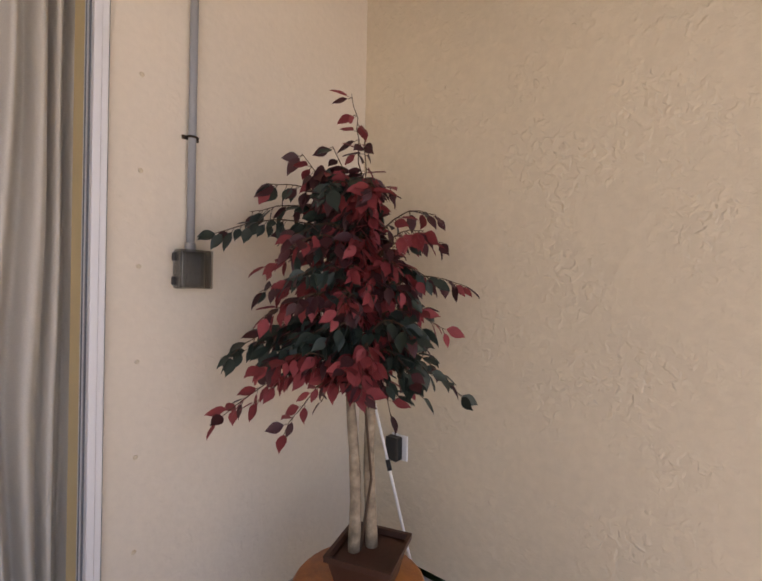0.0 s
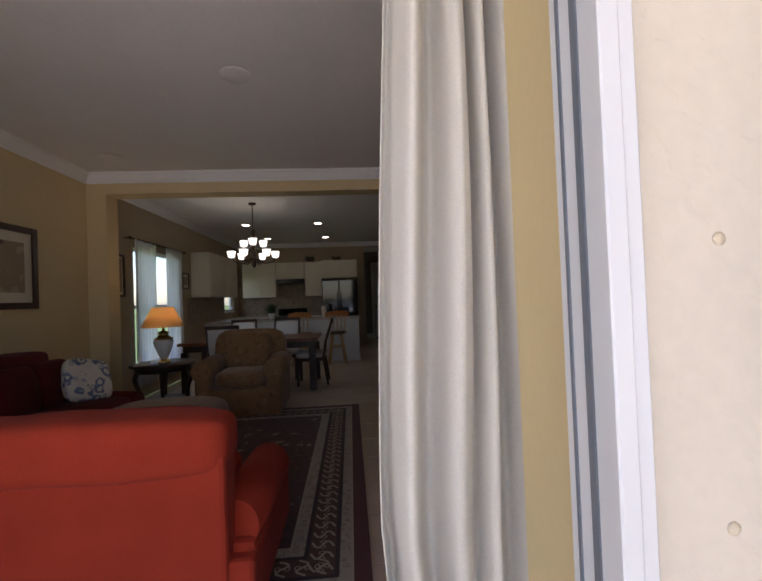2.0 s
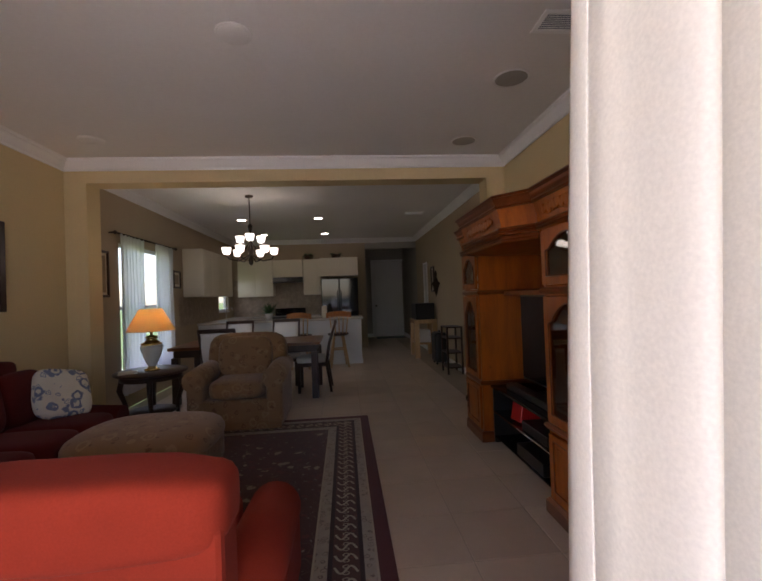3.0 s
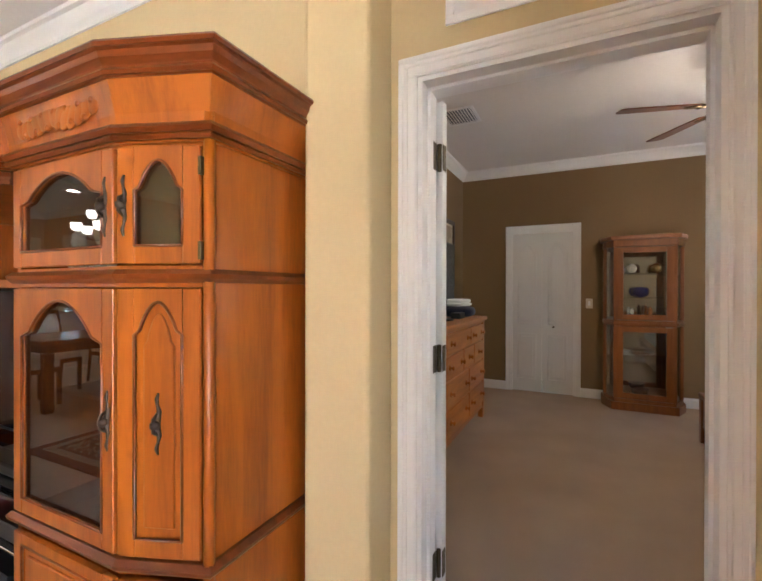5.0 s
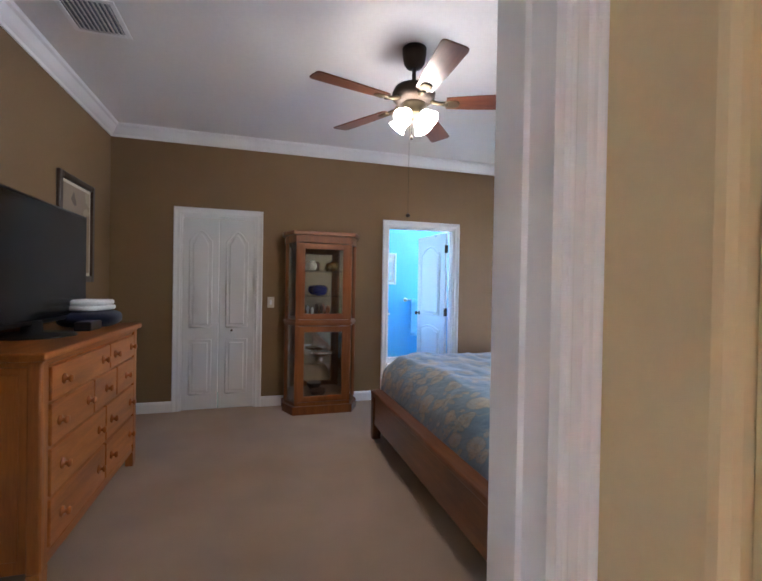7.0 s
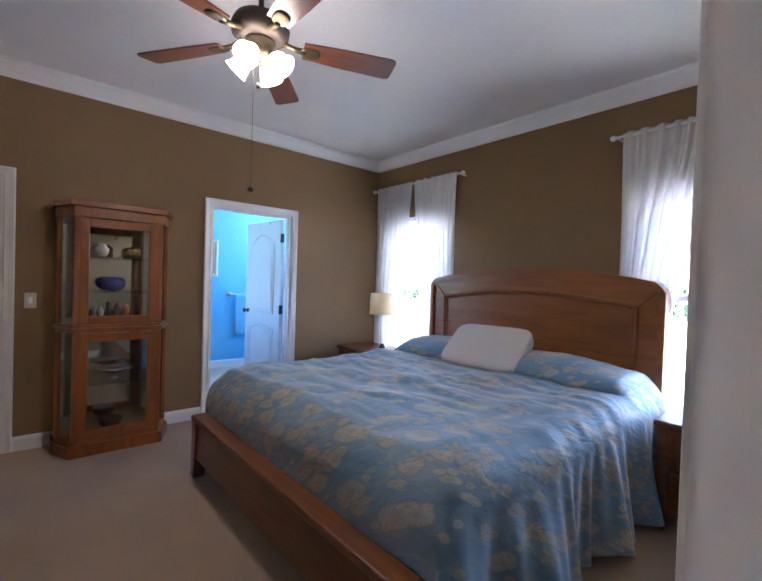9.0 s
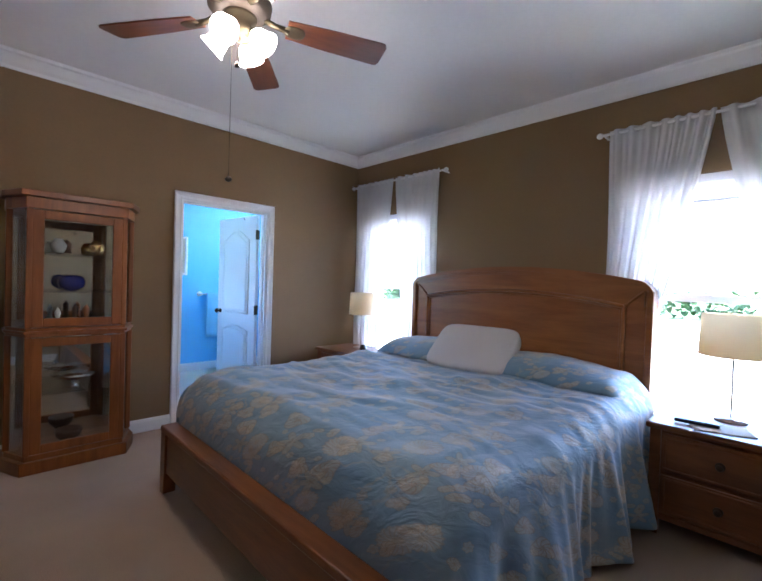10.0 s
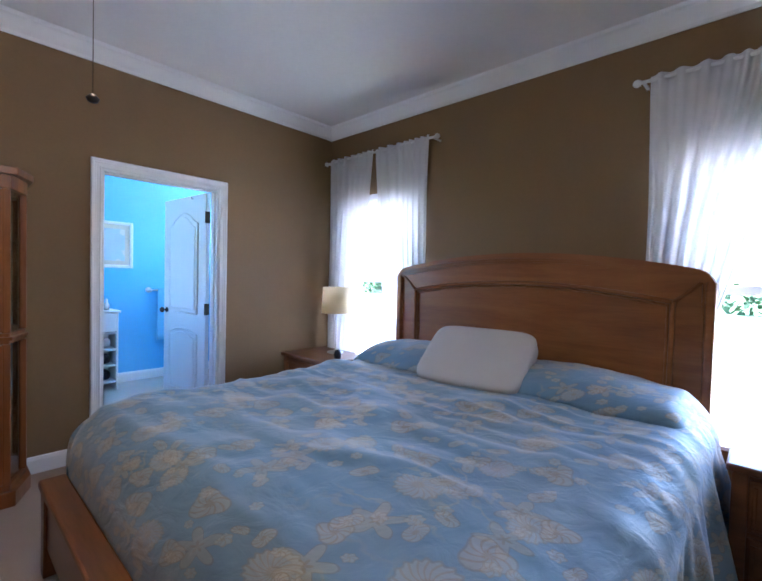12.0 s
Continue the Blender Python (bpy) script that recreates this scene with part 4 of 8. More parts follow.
for x0, x1, y in ((-3.25, -4.16, 0.033), (-3.18, -4.1, 0.060)):
    g = thing("sliding_door", Matrix.Identity(4), "white framed sliding glass door leaf, pushed open", "sliding door", "sliding door leaves")
    bm = bm_new()
    for a, b, c, e in ((x1, x1 + 0.06, 0.015, 2.39), (x0 - 0.06, x0, 0.015, 2.39), (x1 + 0.06, x0 - 0.06, 0.015, 0.09), (x1 + 0.06, x0 - 0.06, 2.32, 2.39)):
        box(bm, a, b, y - 0.012, y + 0.012, c, e, 0.002)
    part("frame", bm, M_ALU, g)
    bm = bm_new()
    box(bm, x1 + 0.06, x0 - 0.06, y - 0.003, y + 0.003, 0.09, 2.32)
    part("pane", bm, M_GLASS, g).visible_shadow = False


def window(name, wall_axis, at, a0, a1, z0, z1, label, depth=0.2, sign=-1):
    """A double-hung window in a wall; wall_axis 'y': the wall's face is y = at; the recess runs by sign * depth."""
    w = thing(name, Matrix.Identity(4), label, "window", "", "structure")

    def b(bm, u0, u1, d0, d1, c0, c1, bev=0.003):
        q = sorted((at + sign * d0, at + sign * d1))
        if wall_axis == "y":
            box(bm, u0, u1, *q, c0, c1, bev)
        else:
            box(bm, *q, u0, u1, c0, c1, bev)
    zm = (z0 + z1) / 2
    bm = bm_new()
    for u0, u1, c0, c1 in ((a0 + 0.001, a0 + 0.045, z0, z1), (a1 - 0.045, a1 - 0.001, z0, z1), (a0 + 0.045, a1 - 0.045, z1 - 0.05, z1 - 0.001), (a0 + 0.045, a1 - 0.045, z0 + 0.001, z0 + 0.05)):
        b(bm, u0, u1, depth * 0.45, depth * 0.9, c0, c1)
    part("window_frame", bm, M_ALU, w)
    bm = bm_new()
    b(bm, a0 + 0.045, a1 - 0.045, depth * 0.55, depth * 0.75, zm - 0.025, zm + 0.025)
    part("meeting_rail", bm, M_ALU, w)
    bm = bm_new()
    b(bm, a0 - 0.03, a1 + 0.03, -0.025, depth * 0.45, z0 - 0.02, z0 + 0.002)
    part("window_sill", bm, M_TRIM, w)
    for c0, c1 in ((z0 + 0.05, zm - 0.025), (zm + 0.025, z1 - 0.05)):
        bm = bm_new()
        b(bm, a0 + 0.045, a1 - 0.045, depth * 0.62, depth * 0.65, c0, c1, 0)
        part("pane", bm, M_GLASS, w).visible_shadow = False
    return w


window("window_1", "y", YS, *WIN[0], ZS, ZT, "white double-hung bedroom window beside the bathroom wall")
window("window_2", "y", YS, *WIN[1], ZS, ZT, "white double-hung bedroom window beside the bed")
window("window_3", "x", XL, 5.62, 7.02, 0.45, 2.15, "white double-hung dining window", 0.12)
window("window_4", "x", XL, 9.75, 10.55, 1.1, 2.0, "white kitchen sink window", 0.12)
# the two bathroom windows are unseen, added only to light the bathroom
window("window_5", "y", 0.18, 5.05, 6.30, 1.0, 2.4, "added white bathroom window, unseen, that lets in daylight", 0.12, 1)
window("window_6", "y", YS, 4.5, 6.2, 1.45, 2.3, "added high bathroom window, unseen, that lets in sun and sky")

# ---- patio ----


def leaf_mesh(bm, m, length, width, fold):
    """A pointed oval leaf along x, keeled along its midrib and drooping towards the tip."""
    pts = [(0.10, 0.20), (0.28, 0.46), (0.48, 0.50), (0.70, 0.34), (0.87, 0.13)]
    mid = [(length * s, 0, -fold * length * s * s) for s, w in pts]
    lf = [(length * s, width * w, 0.10 * width - fold * length * s * s) for s, w in pts]
    rt = [(length * s, -width * w, 0.10 * width - fold * length * s * s) for s, w in pts]
    v = [bm.verts.new(m @ Vector(p)) for p in [(0, 0, 0), *mid, *lf, *rt, (length, 0, -fold * length)]]
    n = len(pts)
    a, mv, lv, rv, e = v[0], v[1:1 + n], v[1 + n:1 + 2 * n], v[1 + 2 * n:1 + 3 * n], v[-1]
    faces = [(a, mv[0], lv[0]), (a, rv[0], mv[0]), (mv[-1], e, lv[-1]), (mv[-1], rv[-1], e)]
    for i in range(n - 1):
        faces += [(mv[i], mv[i + 1], lv[i + 1], lv[i]), (mv[i], rv[i], rv[i + 1], mv[i + 1])]
    for f in faces:
        bm.faces.new(f).smooth = True


def potted_tree(m):
    """An artificial tree: two bare stems, arching twigs and stalked silk leaves in three colours."""
    rnd = random.Random(4)
    base = 0.27
    tr = thing("artificial_tree", m, "artificial tree with red and green silk leaves and two pale stems", "tree")
    along, back = Vector((0.622, -0.783, 0)), Vector((0.783, 0.622, 0))
    for k, (a0, a1, d0) in enumerate(((-0.02, -0.055, 0.0), (0.035, 0.030, 0.02))):
        bm = bm_new()
        pts = []
        for i in range(13):
            s = i / 12
            p = along * (a0 + (a1 - a0) * s + 0.008 * math.sin(8 * s + 2 * k)) + back * (d0 + 0.012 * math.sin(5 * s + 2 * k))
            pts.append((p.x, p.y, 0.09 + 1.10 * s))
        tube(bm, pts, [0.0225 - 0.0011 * i + 0.0016 * (i % 2) for i in range(13)], 10)
        part("stem", bm, M_BARK, tr, "pale mottled bark stem")
    bm = bm_new()
    tube(bm, [(0.0, 0.0, 0.10), (0.02, -0.03, 0.36), (-0.01, -0.02, 0.62), (0.01, 0.0, 0.95)], [0.006, 0.005, 0.005, 0.004], 6)
    part("thin_stem", bm, M_TWIG, tr)
    twigs, leaves = bm_new(), [bm_new(), bm_new(), bm_new()]
    # twigs: reach of the tip along the corner's diagonal, tip height, start height, tone (0 green, 1 dark, 2 red)
    keyed = [(-0.05, 1.95, 1.52, 2), (-0.01, 1.80, 1.45, 1), (-0.12, 1.78, 1.48, 1), (-0.34, 1.64, 1.46, 1), (-0.22, 1.74, 1.48, 2), (-0.53, 1.47, 1.43, 0), (-0.42, 1.56, 1.45, 0), (-0.38, 1.27, 1.26, 1),
             (-0.36, 1.36, 1.32, 2), (-0.48, 1.04, 1.16, 0), (-0.40, 1.07, 1.14, 0), (-0.30, 1.12, 1.15, 1), (-0.50, 0.83, 1.00, 2), (-0.27, 0.79, 0.98, 2), (-0.36, 0.90, 1.02, 2), (-0.15, 0.88, 1.02, 2),
             (0.25, 1.56, 1.42, 1), (0.27, 1.46, 1.34, 1), (0.35, 1.31, 1.22, 2), (0.27, 1.16, 1.14, 2), (0.34, 0.93, 1.06, 0), (0.24, 0.99, 1.06, 0), (0.10, 0.83, 1.00, 2), (0.16, 0.93, 1.04, 2), (0.08, 1.66, 1.46, 2)]
    sprays = [(a_, rnd.uniform(-0.06, 0.06), z1 - base, z0 - base, tn, True) for a_, z1, z0, tn in keyed]
    for i in range(94):
        z0 = 0.98 + 0.60 * (i / 93) + rnd.uniform(-0.03, 0.03)
        half = 0.29 - 0.10 * max(0.0, (z0 - 1.40) / 0.18)
        a_ = rnd.uniform(-1, 1) * half - 0.06
        if a_ > 0.05 and z0 > 1.36:
            a_ = -a_
        tone = rnd.choice((0, 0, 1, 1, 2)) if a_ < -0.10 else rnd.choice((0, 1, 2, 2, 2) if z0 < 1.32 else (1, 1, 2, 2))
        rise = rnd.uniform(0.02, 0.16) if z0 > 1.30 else rnd.uniform(-0.10, 0.10)
        sprays.append((a_, rnd.uniform(-0.22, 0.14), z0 + rise - base, z0 - 0.02 - base, tone, False))
    for a_, deep_, z1, z0, tone, outer in sprays:
        run = along * a_ + back * deep_
        reach = math.hypot(run.length, z1 - z0)
        n = max(5, int(reach / 0.034))
        pts = []
        for i in range(n + 1):
            s = i / n
            lift = 0.075 * math.sin(math.pi * min(1.0, s * 1.02)) * (1 if z1 + base < 1.7 else 0.15)
            p = run * s + Vector((rnd.uniform(-.006, .006), rnd.uniform(-.006, .006), z0 + (z1 - z0) * s ** 1.15 + lift))
            p.y = min(p.y, 0.40)
            pts.append(p)
        tube(twigs, pts, [0.0036 - 0.0024 * i / n for i in range(n + 1)], 5)
        for i in range(max(1, int(n * 0.18)), n + 1):
            d = (pts[i] - pts[i - 1]).normalized()
            for k in range(2 if outer and i > n * 0.45 else 4):
                side = (-1 if (i + k) % 2 else 1)
                az = math.atan2(d.y, d.x) + side * rnd.uniform(0.35, 1.25) if i < n or k else math.atan2(d.y, d.x)
                dip = rnd.uniform(0.05, 1.30) if z1 + base < 1.75 else rnd.uniform(-0.2, 0.8)
                foot = pts[i - 1].lerp(pts[i], rnd.random())
                ln = rnd.uniform(0.050, 0.078)
                turn = Matrix.Rotation(az, 4, "Z") @ Matrix.Rotation(dip, 4, "Y") @ Matrix.Rotation(rnd.uniform(-1.3, 1.3), 4, "X")
                stalk = turn @ Vector((0.016, 0, 0))
                mm = Matrix.Translation(foot + stalk) @ turn
                if (mm @ Vector((ln, 0, 0))).y > 0.455:
                    continue
                r = rnd.random()
                c = {0: (2 if r < 0.82 else 1), 1: (1 if r < 0.66 else (2 if r < 0.84 else 0)), 2: (0 if r < 0.74 else 1)}[tone]
                tube(twigs, [foot, foot + stalk], 0.0011, 4)
                leaf_mesh(leaves[c], mm, ln, ln * rnd.uniform(0.50, 0.62), rnd.uniform(0.02, 0.22))
    tagged(part("twig_work", twigs, M_TWIG, tr, "thin brown wired twigs"), kind="stuff")
    for nm, b, mt, lb in zip(("red_leaves", "burgundy_leaves", "green_leaves"), leaves, (M_LEAF_RED, M_LEAF_DARK, M_LEAF_GREEN),
                             ("faded red silk leaves", "dark burgundy silk leaves", "dull green silk leaves")):
        tagged(part(nm, b, mt, tr, lb), kind="stuff")
    settle = Matrix.Translation(along * 0.035) @ Matrix.Rotation(radians(18), 4, "Z") @ Matrix.Diagonal((0.92, 0.92, 0.86, 1.0))
    bm = bm_new()
    for z0, z1, a, b in ((0.0, 0.125, 0.090, 0.118), (0.125, 0.150, 0.128, 0.130)):
        t = bmesh.new()
        corners = ((-1, -1), (1, -1), (1, 1), (-1, 1))
        lo = [t.verts.new((sx * a, sy * a, z0)) for sx, sy in corners]
        hi = [t.verts.new((sx * b, sy * b, z1)) for sx, sy in corners]
        inr = [t.verts.new((sx * (b - 0.014), sy * (b - 0.014), z1)) for sx, sy in corners]
        dn = [t.verts.new((sx * (b - 0.02), sy * (b - 0.02), z1 - 0.04)) for sx, sy in corners]
        t.faces.new(lo[::-1])
        for i in range(4):
            j = (i + 1) % 4
            t.faces.new((lo[i], lo[j], hi[j], hi[i]))
            t.faces.new((hi[i], hi[j], inr[j], inr[i]))
            t.faces.new((inr[i], inr[j], dn[j], dn[i]))
        join(bm, t)
    part("planter", bm, M_TERRACOTTA, tr, "square dark brown planter", m=settle)
    bm = bm_new()
    sheet(bm, lambda u, v: ((u - 0.5) * 0.225, (v - 0.5) * 0.225, 0.112 + 0.016 * noise.noise((u * 9, v * 9, 0))), 14, 14)
    part("moss", bm, M_SOIL, tr, "dry brown moss", m=settle)
    return tr


TREE_X, TREE_Y = -0.78, -0.485
potted_tree(pose(TREE_X, TREE_Y, 0.27))
stand = thing("plant_stand", pose(TREE_X, TREE_Y, -0.03), "low round tan wooden stand under the potted tree", "plant stand")
bm = bm_new()
lathe(bm, [(0.215, 0.262), (0.232, 0.268), (0.235, 0.290), (0.225, 0.300), (0, 0.300)], seg=36)
part("top", bm, M_OAK, stand)
bm = bm_new()
lathe(bm, [(0.185, 0.20), (0.19, 0.262), (0.0, 0.262)], seg=30)
part("apron", bm, M_OAK, stand)
for i in range(4):
    a = math.pi * (0.25 + 0.5 * i)
    bm = bm_new()
    tube(bm, [(0.15 * math.cos(a), 0.15 * math.sin(a), 0.22), (0.19 * math.cos(a), 0.19 * math.sin(a), 0.0)], [0.020, 0.015], 9)
    part("leg", bm, M_OAK, stand)

# outlet with its clear cover, and conduit
ob = thing("outlet_box", pose(-1.165, 0, 1.345), "grey weatherproof outlet with smoked cover on stucco", "outlet box")
bm = bm_new()
box(bm, -0.052, 0.052, -0.022, 0.0, -0.062, 0.062, 0.004)
part("back_box", bm, M_BOXGREY, ob)
bm = bm_new()
for b in ((-0.058, -0.050, -0.066, -0.022, -0.066, 0.066), (0.050, 0.058, -0.066, -0.022, -0.066, 0.066), (-0.05, 0.05, -0.066, -0.022, 0.058, 0.066), (-0.05, 0.05, -0.066, -0.022, -0.066, -0.058),
          (-0.05, 0.05, -0.069, -0.065, -0.058, 0.058)):
    box(bm, *b, 0.002)
part("cover", bm, M_SMOKED, ob, "smoked clear plastic cover")
bm = bm_new()
box(bm, -0.034, 0.034, -0.028, -0.022, -0.052, 0.052, 0.003)
for z in (-0.024, 0.024):
    box(bm, -0.018, 0.018, -0.034, -0.028, z - 0.016, z + 0.016, 0.004)
part("receptacle", bm, M_PVC, ob)
for z in (-0.04, 0.04):
    bm = bm_new()
    box(bm, -0.066, -0.056, -0.04, -0.022, z - 0.014, z + 0.014, 0.002)
    part("cover_hinge", bm, M_BLACK, ob)
ob = thing("conduit", pose(-1.165, -0.017, 0), "grey plastic conduit running up the wall", "conduit")
bm = bm_new()
tube(bm, [(0, 0, 1.405), (0, 0, 2.80)], 0.0135, 12)
lathe(bm, [(0.0175, 1.40), (0.0175, 1.435), (0.0135, 1.437)], seg=14)
part("pipe", bm, M_PVC, ob)
bm = bm_new()
box(bm, -0.030, 0.030, 0.012, 0.016, 1.792, 1.806, 0.001)
tube(bm, [(-0.017, 0.014, 1.799), (-0.014, -0.012, 1.799), (0, -0.017, 1.799), (0.014, -0.012, 1.799), (0.017, 0.014, 1.799)], 0.004, 6)
part("clip", bm, M_BRONZE, ob, "rusty metal pipe clip")
for i in range(7):
    bm = bm_new()
    lathe(bm, [(0.0075, 0.0), (0.0075, 0.0012), (0.004, 0.003), (0.0, 0.003)], seg=10, m=Matrix.Translation((-1.323, 0.0, 2.263 - 0.305 * i)) @ Matrix.Rotation(radians(90), 4, "X"))
    tagged(part("wall_anchor", bm, M_STUCCO_ROUGH), "small painted screw anchor in the stucco", "screw", "wall anchors beside the door")
# extension pole and outlet box in the corner
ob = thing("extension_pole", Matrix.Identity(4), "thin white pole leaning in the corner", "pole")
bm = bm_new()
tube(bm, [(-0.551, -0.642, -0.03), (-0.461, -0.012, 1.575)], 0.006, 8)
part("rod", bm, M_TRIM, ob)
bm = bm_new()
tube(bm, [(-0.5185, -0.4147, 0.55), (-0.5163, -0.3991, 0.59)], 0.010, 8)
part("joint", bm, M_BLACK, ob, "black plastic joint")
ob = thing("wall_outlet", pose(-0.242, -0.265, 0.532), "dark outdoor outlet cover on a white plate", "outlet box")
bm = bm_new()
box(bm, -0.012, 0, -0.05, 0.045, -0.06, 0.06, 0.003)
part("plate", bm, M_TRIM, ob)
bm = bm_new()
box(bm, -0.06, -0.012, -0.025, 0.045, -0.055, 0.055, 0.005)
part("cover", bm, M_BLACK, ob)


# ---- curtains ----
def curtain(name, x0, x1, y, z0, z1, folds, depth, mat, label, category="curtain", flare=0.0, taper=None, seed=1, parent=None, nz=24):
    """A gathered drape: deep uneven folds that open towards the hem."""
    rnd = random.Random(seed)
    ph = [rnd.uniform(-0.6, 0.6) for _ in range(folds + 2)]
    am = [rnd.uniform(0.7, 1.25) for _ in range(folds + 2)]

    def at(u, v):
        # v: 0 at the hem, 1 at the top
        k = (u + 0.045 * math.sin(2 * math.pi * u + seed) - 0.045 * math.sin(seed)) * folds
        k = min(max(k, 0.0), folds - 1e-6)
        i = int(k)
        a = am[i] * (1 - (k - i)) + am[i + 1] * (k - i)
        p = ph[i] * (1 - (k - i)) + ph[i + 1] * (k - i)
        w = math.sin(2 * math.pi * k + p + 0.5 * math.sin(2.3 * v + i))
        w = math.copysign(abs(w) ** 0.8, w) + 0.22 * math.sin(5.1 * k + 3.0 * p + 1.4 * v) + 0.10 * math.sin(11.3 * k + 2.0 * v)
        wide = 1 + flare * (1 - v) ** 1.5
        c = (x0 + x1) / 2
        lo, hi = (x0, x1) if taper is None else (x0 + taper[0](v), x1 + taper[1](v))
        x = lo + (hi - lo) * u
        x = c + (x - c) * wide if taper is None else x
        return (x + 0.006 * math.sin(9 * v + 5 * u), y + depth * a * w * (0.75 + 0.25 * (1 - v)), z0 + (z1 - z0) * v + (0.004 * math.sin(40 * u) if v == 0 else 0))
    bm = bm_new()
    sheet(bm, at, folds * 12, nz)
    ob = part(name, bm, mat, parent, solid=0.002)
    return ob if parent else tagged(ob, label, category)


dr = thing("drape", Matrix.Identity(4), "cream floor-length drape gathered beside the sliding door", "curtain")
curtain("cloth", -1.618, -1.386, 0.378, 0.02, 2.56, 4, 0.054, M_DRAPE, "", taper=(lambda v: -0.006 - 0.050 * max(0.0, 1 - abs(v - 0.34) / 0.50) ** 1.3, lambda v: 0.014 * (1 - v)), seed=8, parent=dr)
bm = bm_new()
tube(bm, [(-4.5, 0.378, 2.58), (-1.25, 0.378, 2.58)], 0.014, 12)
lathe(bm, [(0.014, 0), (0.03, 0.02), (0.03, 0.05), (0.0, 0.06)], seg=14, m=Matrix.Translation((-1.25, 0.378, 2.58)) @ Matrix.Rotation(radians(90), 4, "Y"))
part("rod", bm, M_BRONZE, dr, "bronze curtain rod")
for x in (-4.4, -1.32):
    bm = bm_new()
    box(bm, x - 0.012, x + 0.012, 0.31, 0.378, 2.554, 2.567, 0.002)
    part("bracket", bm, M_BRONZE, dr)

# ---- living room ----


def sofa(name, m, width, depth, mat, label, arm=0.22, back_h=0.86, seat_h=0.44, seats=2, back_in=0.9):
    """An upholstered sofa that faces +y; its back lies along y = 0."""
    s = thing(name, m, label, "sofa")
    bm = bm_new()
    box(bm, -width / 2 + 0.02, width / 2 - 0.02, 0.02, depth - 0.05, 0.04, 0.30, 0.02, 2)
    part("base", bm, mat, s)
    bm = bm_new()
    box(bm, -width / 2 + arm * 0.45, width / 2 - arm * 0.45, 0.0, 0.16, 0.05, back_h - 0.15, 0.02, 2)
    part("back_panel", bm, mat, s)
    bm = bm_new()
    w = width - back_in * arm
    cushion(bm, w + 0.02, 0.27, 0.24, Matrix.Translation((0, 0.10, back_h - 0.12)), 5.5, 22)
    for v in bm.verts:
        v.co.z += 0.010 * noise.noise(Vector((v.co.x * 3.1, v.co.y * 4, 3.3))) + 0.006 * noise.noise(Vector((v.co.x * 8, v.co.z * 6, 1.1)))
        v.co.y += 0.012 * noise.noise(Vector((v.co.x * 3.7, v.co.z * 5, 9.3)))
    part("back_roll", bm, mat, s)
    for i in range(seats):
        bm = bm_new()
        cushion(bm, (width - 2 * arm) / seats + 0.01, 0.20, 0.42, Matrix.Translation((-(width - 2 * arm) / 2 + (width - 2 * arm) / seats * (i + 0.5), 0.24, seat_h + 0.20)) @ Matrix.Rotation(radians(10), 4, "X"), 4)
        part("back_cushion", bm, mat, s)
        bm = bm_new()
        cushion(bm, (width - 2 * arm) / seats + 0.01, depth - 0.26, 0.18, Matrix.Translation((-(width - 2 * arm) / 2 + (width - 2 * arm) / seats * (i + 0.5), 0.20 + (depth - 0.2) / 2, seat_h - 0.07)), 5)
        part("seat_cushion", bm, mat, s)
    for sg in (-1, 1):
        bm = bm_new()
        x = sg * (width / 2 - arm / 2)
        box(bm, x - arm * 0.40, x + arm * 0.40, 0.08, depth - 0.08, 0.05, 0.34, 0.03, 2)
        tube(bm, [(x, 0.12, 0.38), (x, depth * 0.5, 0.36), (x, depth - 0.07, 0.34)], [arm * 0.42, arm * 0.48, arm * 0.46], 18)
        part("arm", bm, mat, s)
        for y in (0.07, depth - 0.08):
            bm = bm_new()
            lathe(bm, [(0.02, 0), (0.03, 0.05), (0, 0.05)], (sg * (width / 2 - 0.08), y, 0), 12)
            part("foot", bm, M_DARKWOOD, s)
    return s


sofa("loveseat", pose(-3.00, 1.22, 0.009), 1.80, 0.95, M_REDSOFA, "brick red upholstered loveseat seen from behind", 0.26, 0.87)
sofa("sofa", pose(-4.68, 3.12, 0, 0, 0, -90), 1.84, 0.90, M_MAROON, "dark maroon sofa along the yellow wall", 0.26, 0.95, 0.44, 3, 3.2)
bm = bm_new()
cushion(bm, 0.42, 0.42, 0.13, pose(-4.22, 3.72, 0.63, 60, 12, 60), 4.5)
tagged(part("throw_pillow", bm, M_BLUEFLORAL), "white throw pillow with blue flowers on the maroon sofa", "pillow")

ch = thing("armchair", pose(-3.03, 4.40, 0, 0, 0, 0), "tan tapestry upholstered armchair facing the sofa", "armchair")
for nm, fn in (("base", lambda b: box(b, -0.46, 0.46, 0.06, 0.86, 0.06, 0.32, 0.03, 2)),
               ("seat_cushion", lambda b: cushion(b, 0.58, 0.66, 0.20, Matrix.Translation((0, 0.36, 0.41)), 4.5)),
               ("backrest", lambda b: cushion(b, 0.90, 0.28, 0.78, Matrix.Translation((0, 0.74, 0.57)) @ Matrix.Rotation(radians(-9), 4, "X"), 5)),
               ("back_cushion", lambda b: cushion(b, 0.60, 0.18, 0.46, Matrix.Translation((0, 0.60, 0.70)) @ Matrix.Rotation(radians(-10), 4, "X"), 4)),
               ("skirt", lambda b: box(b, -0.465, 0.465, 0.055, 0.865, 0.01, 0.09, 0.006))):
    bm = bm_new()
    fn(bm)
    part(nm, bm, M_TAPESTRY, ch)
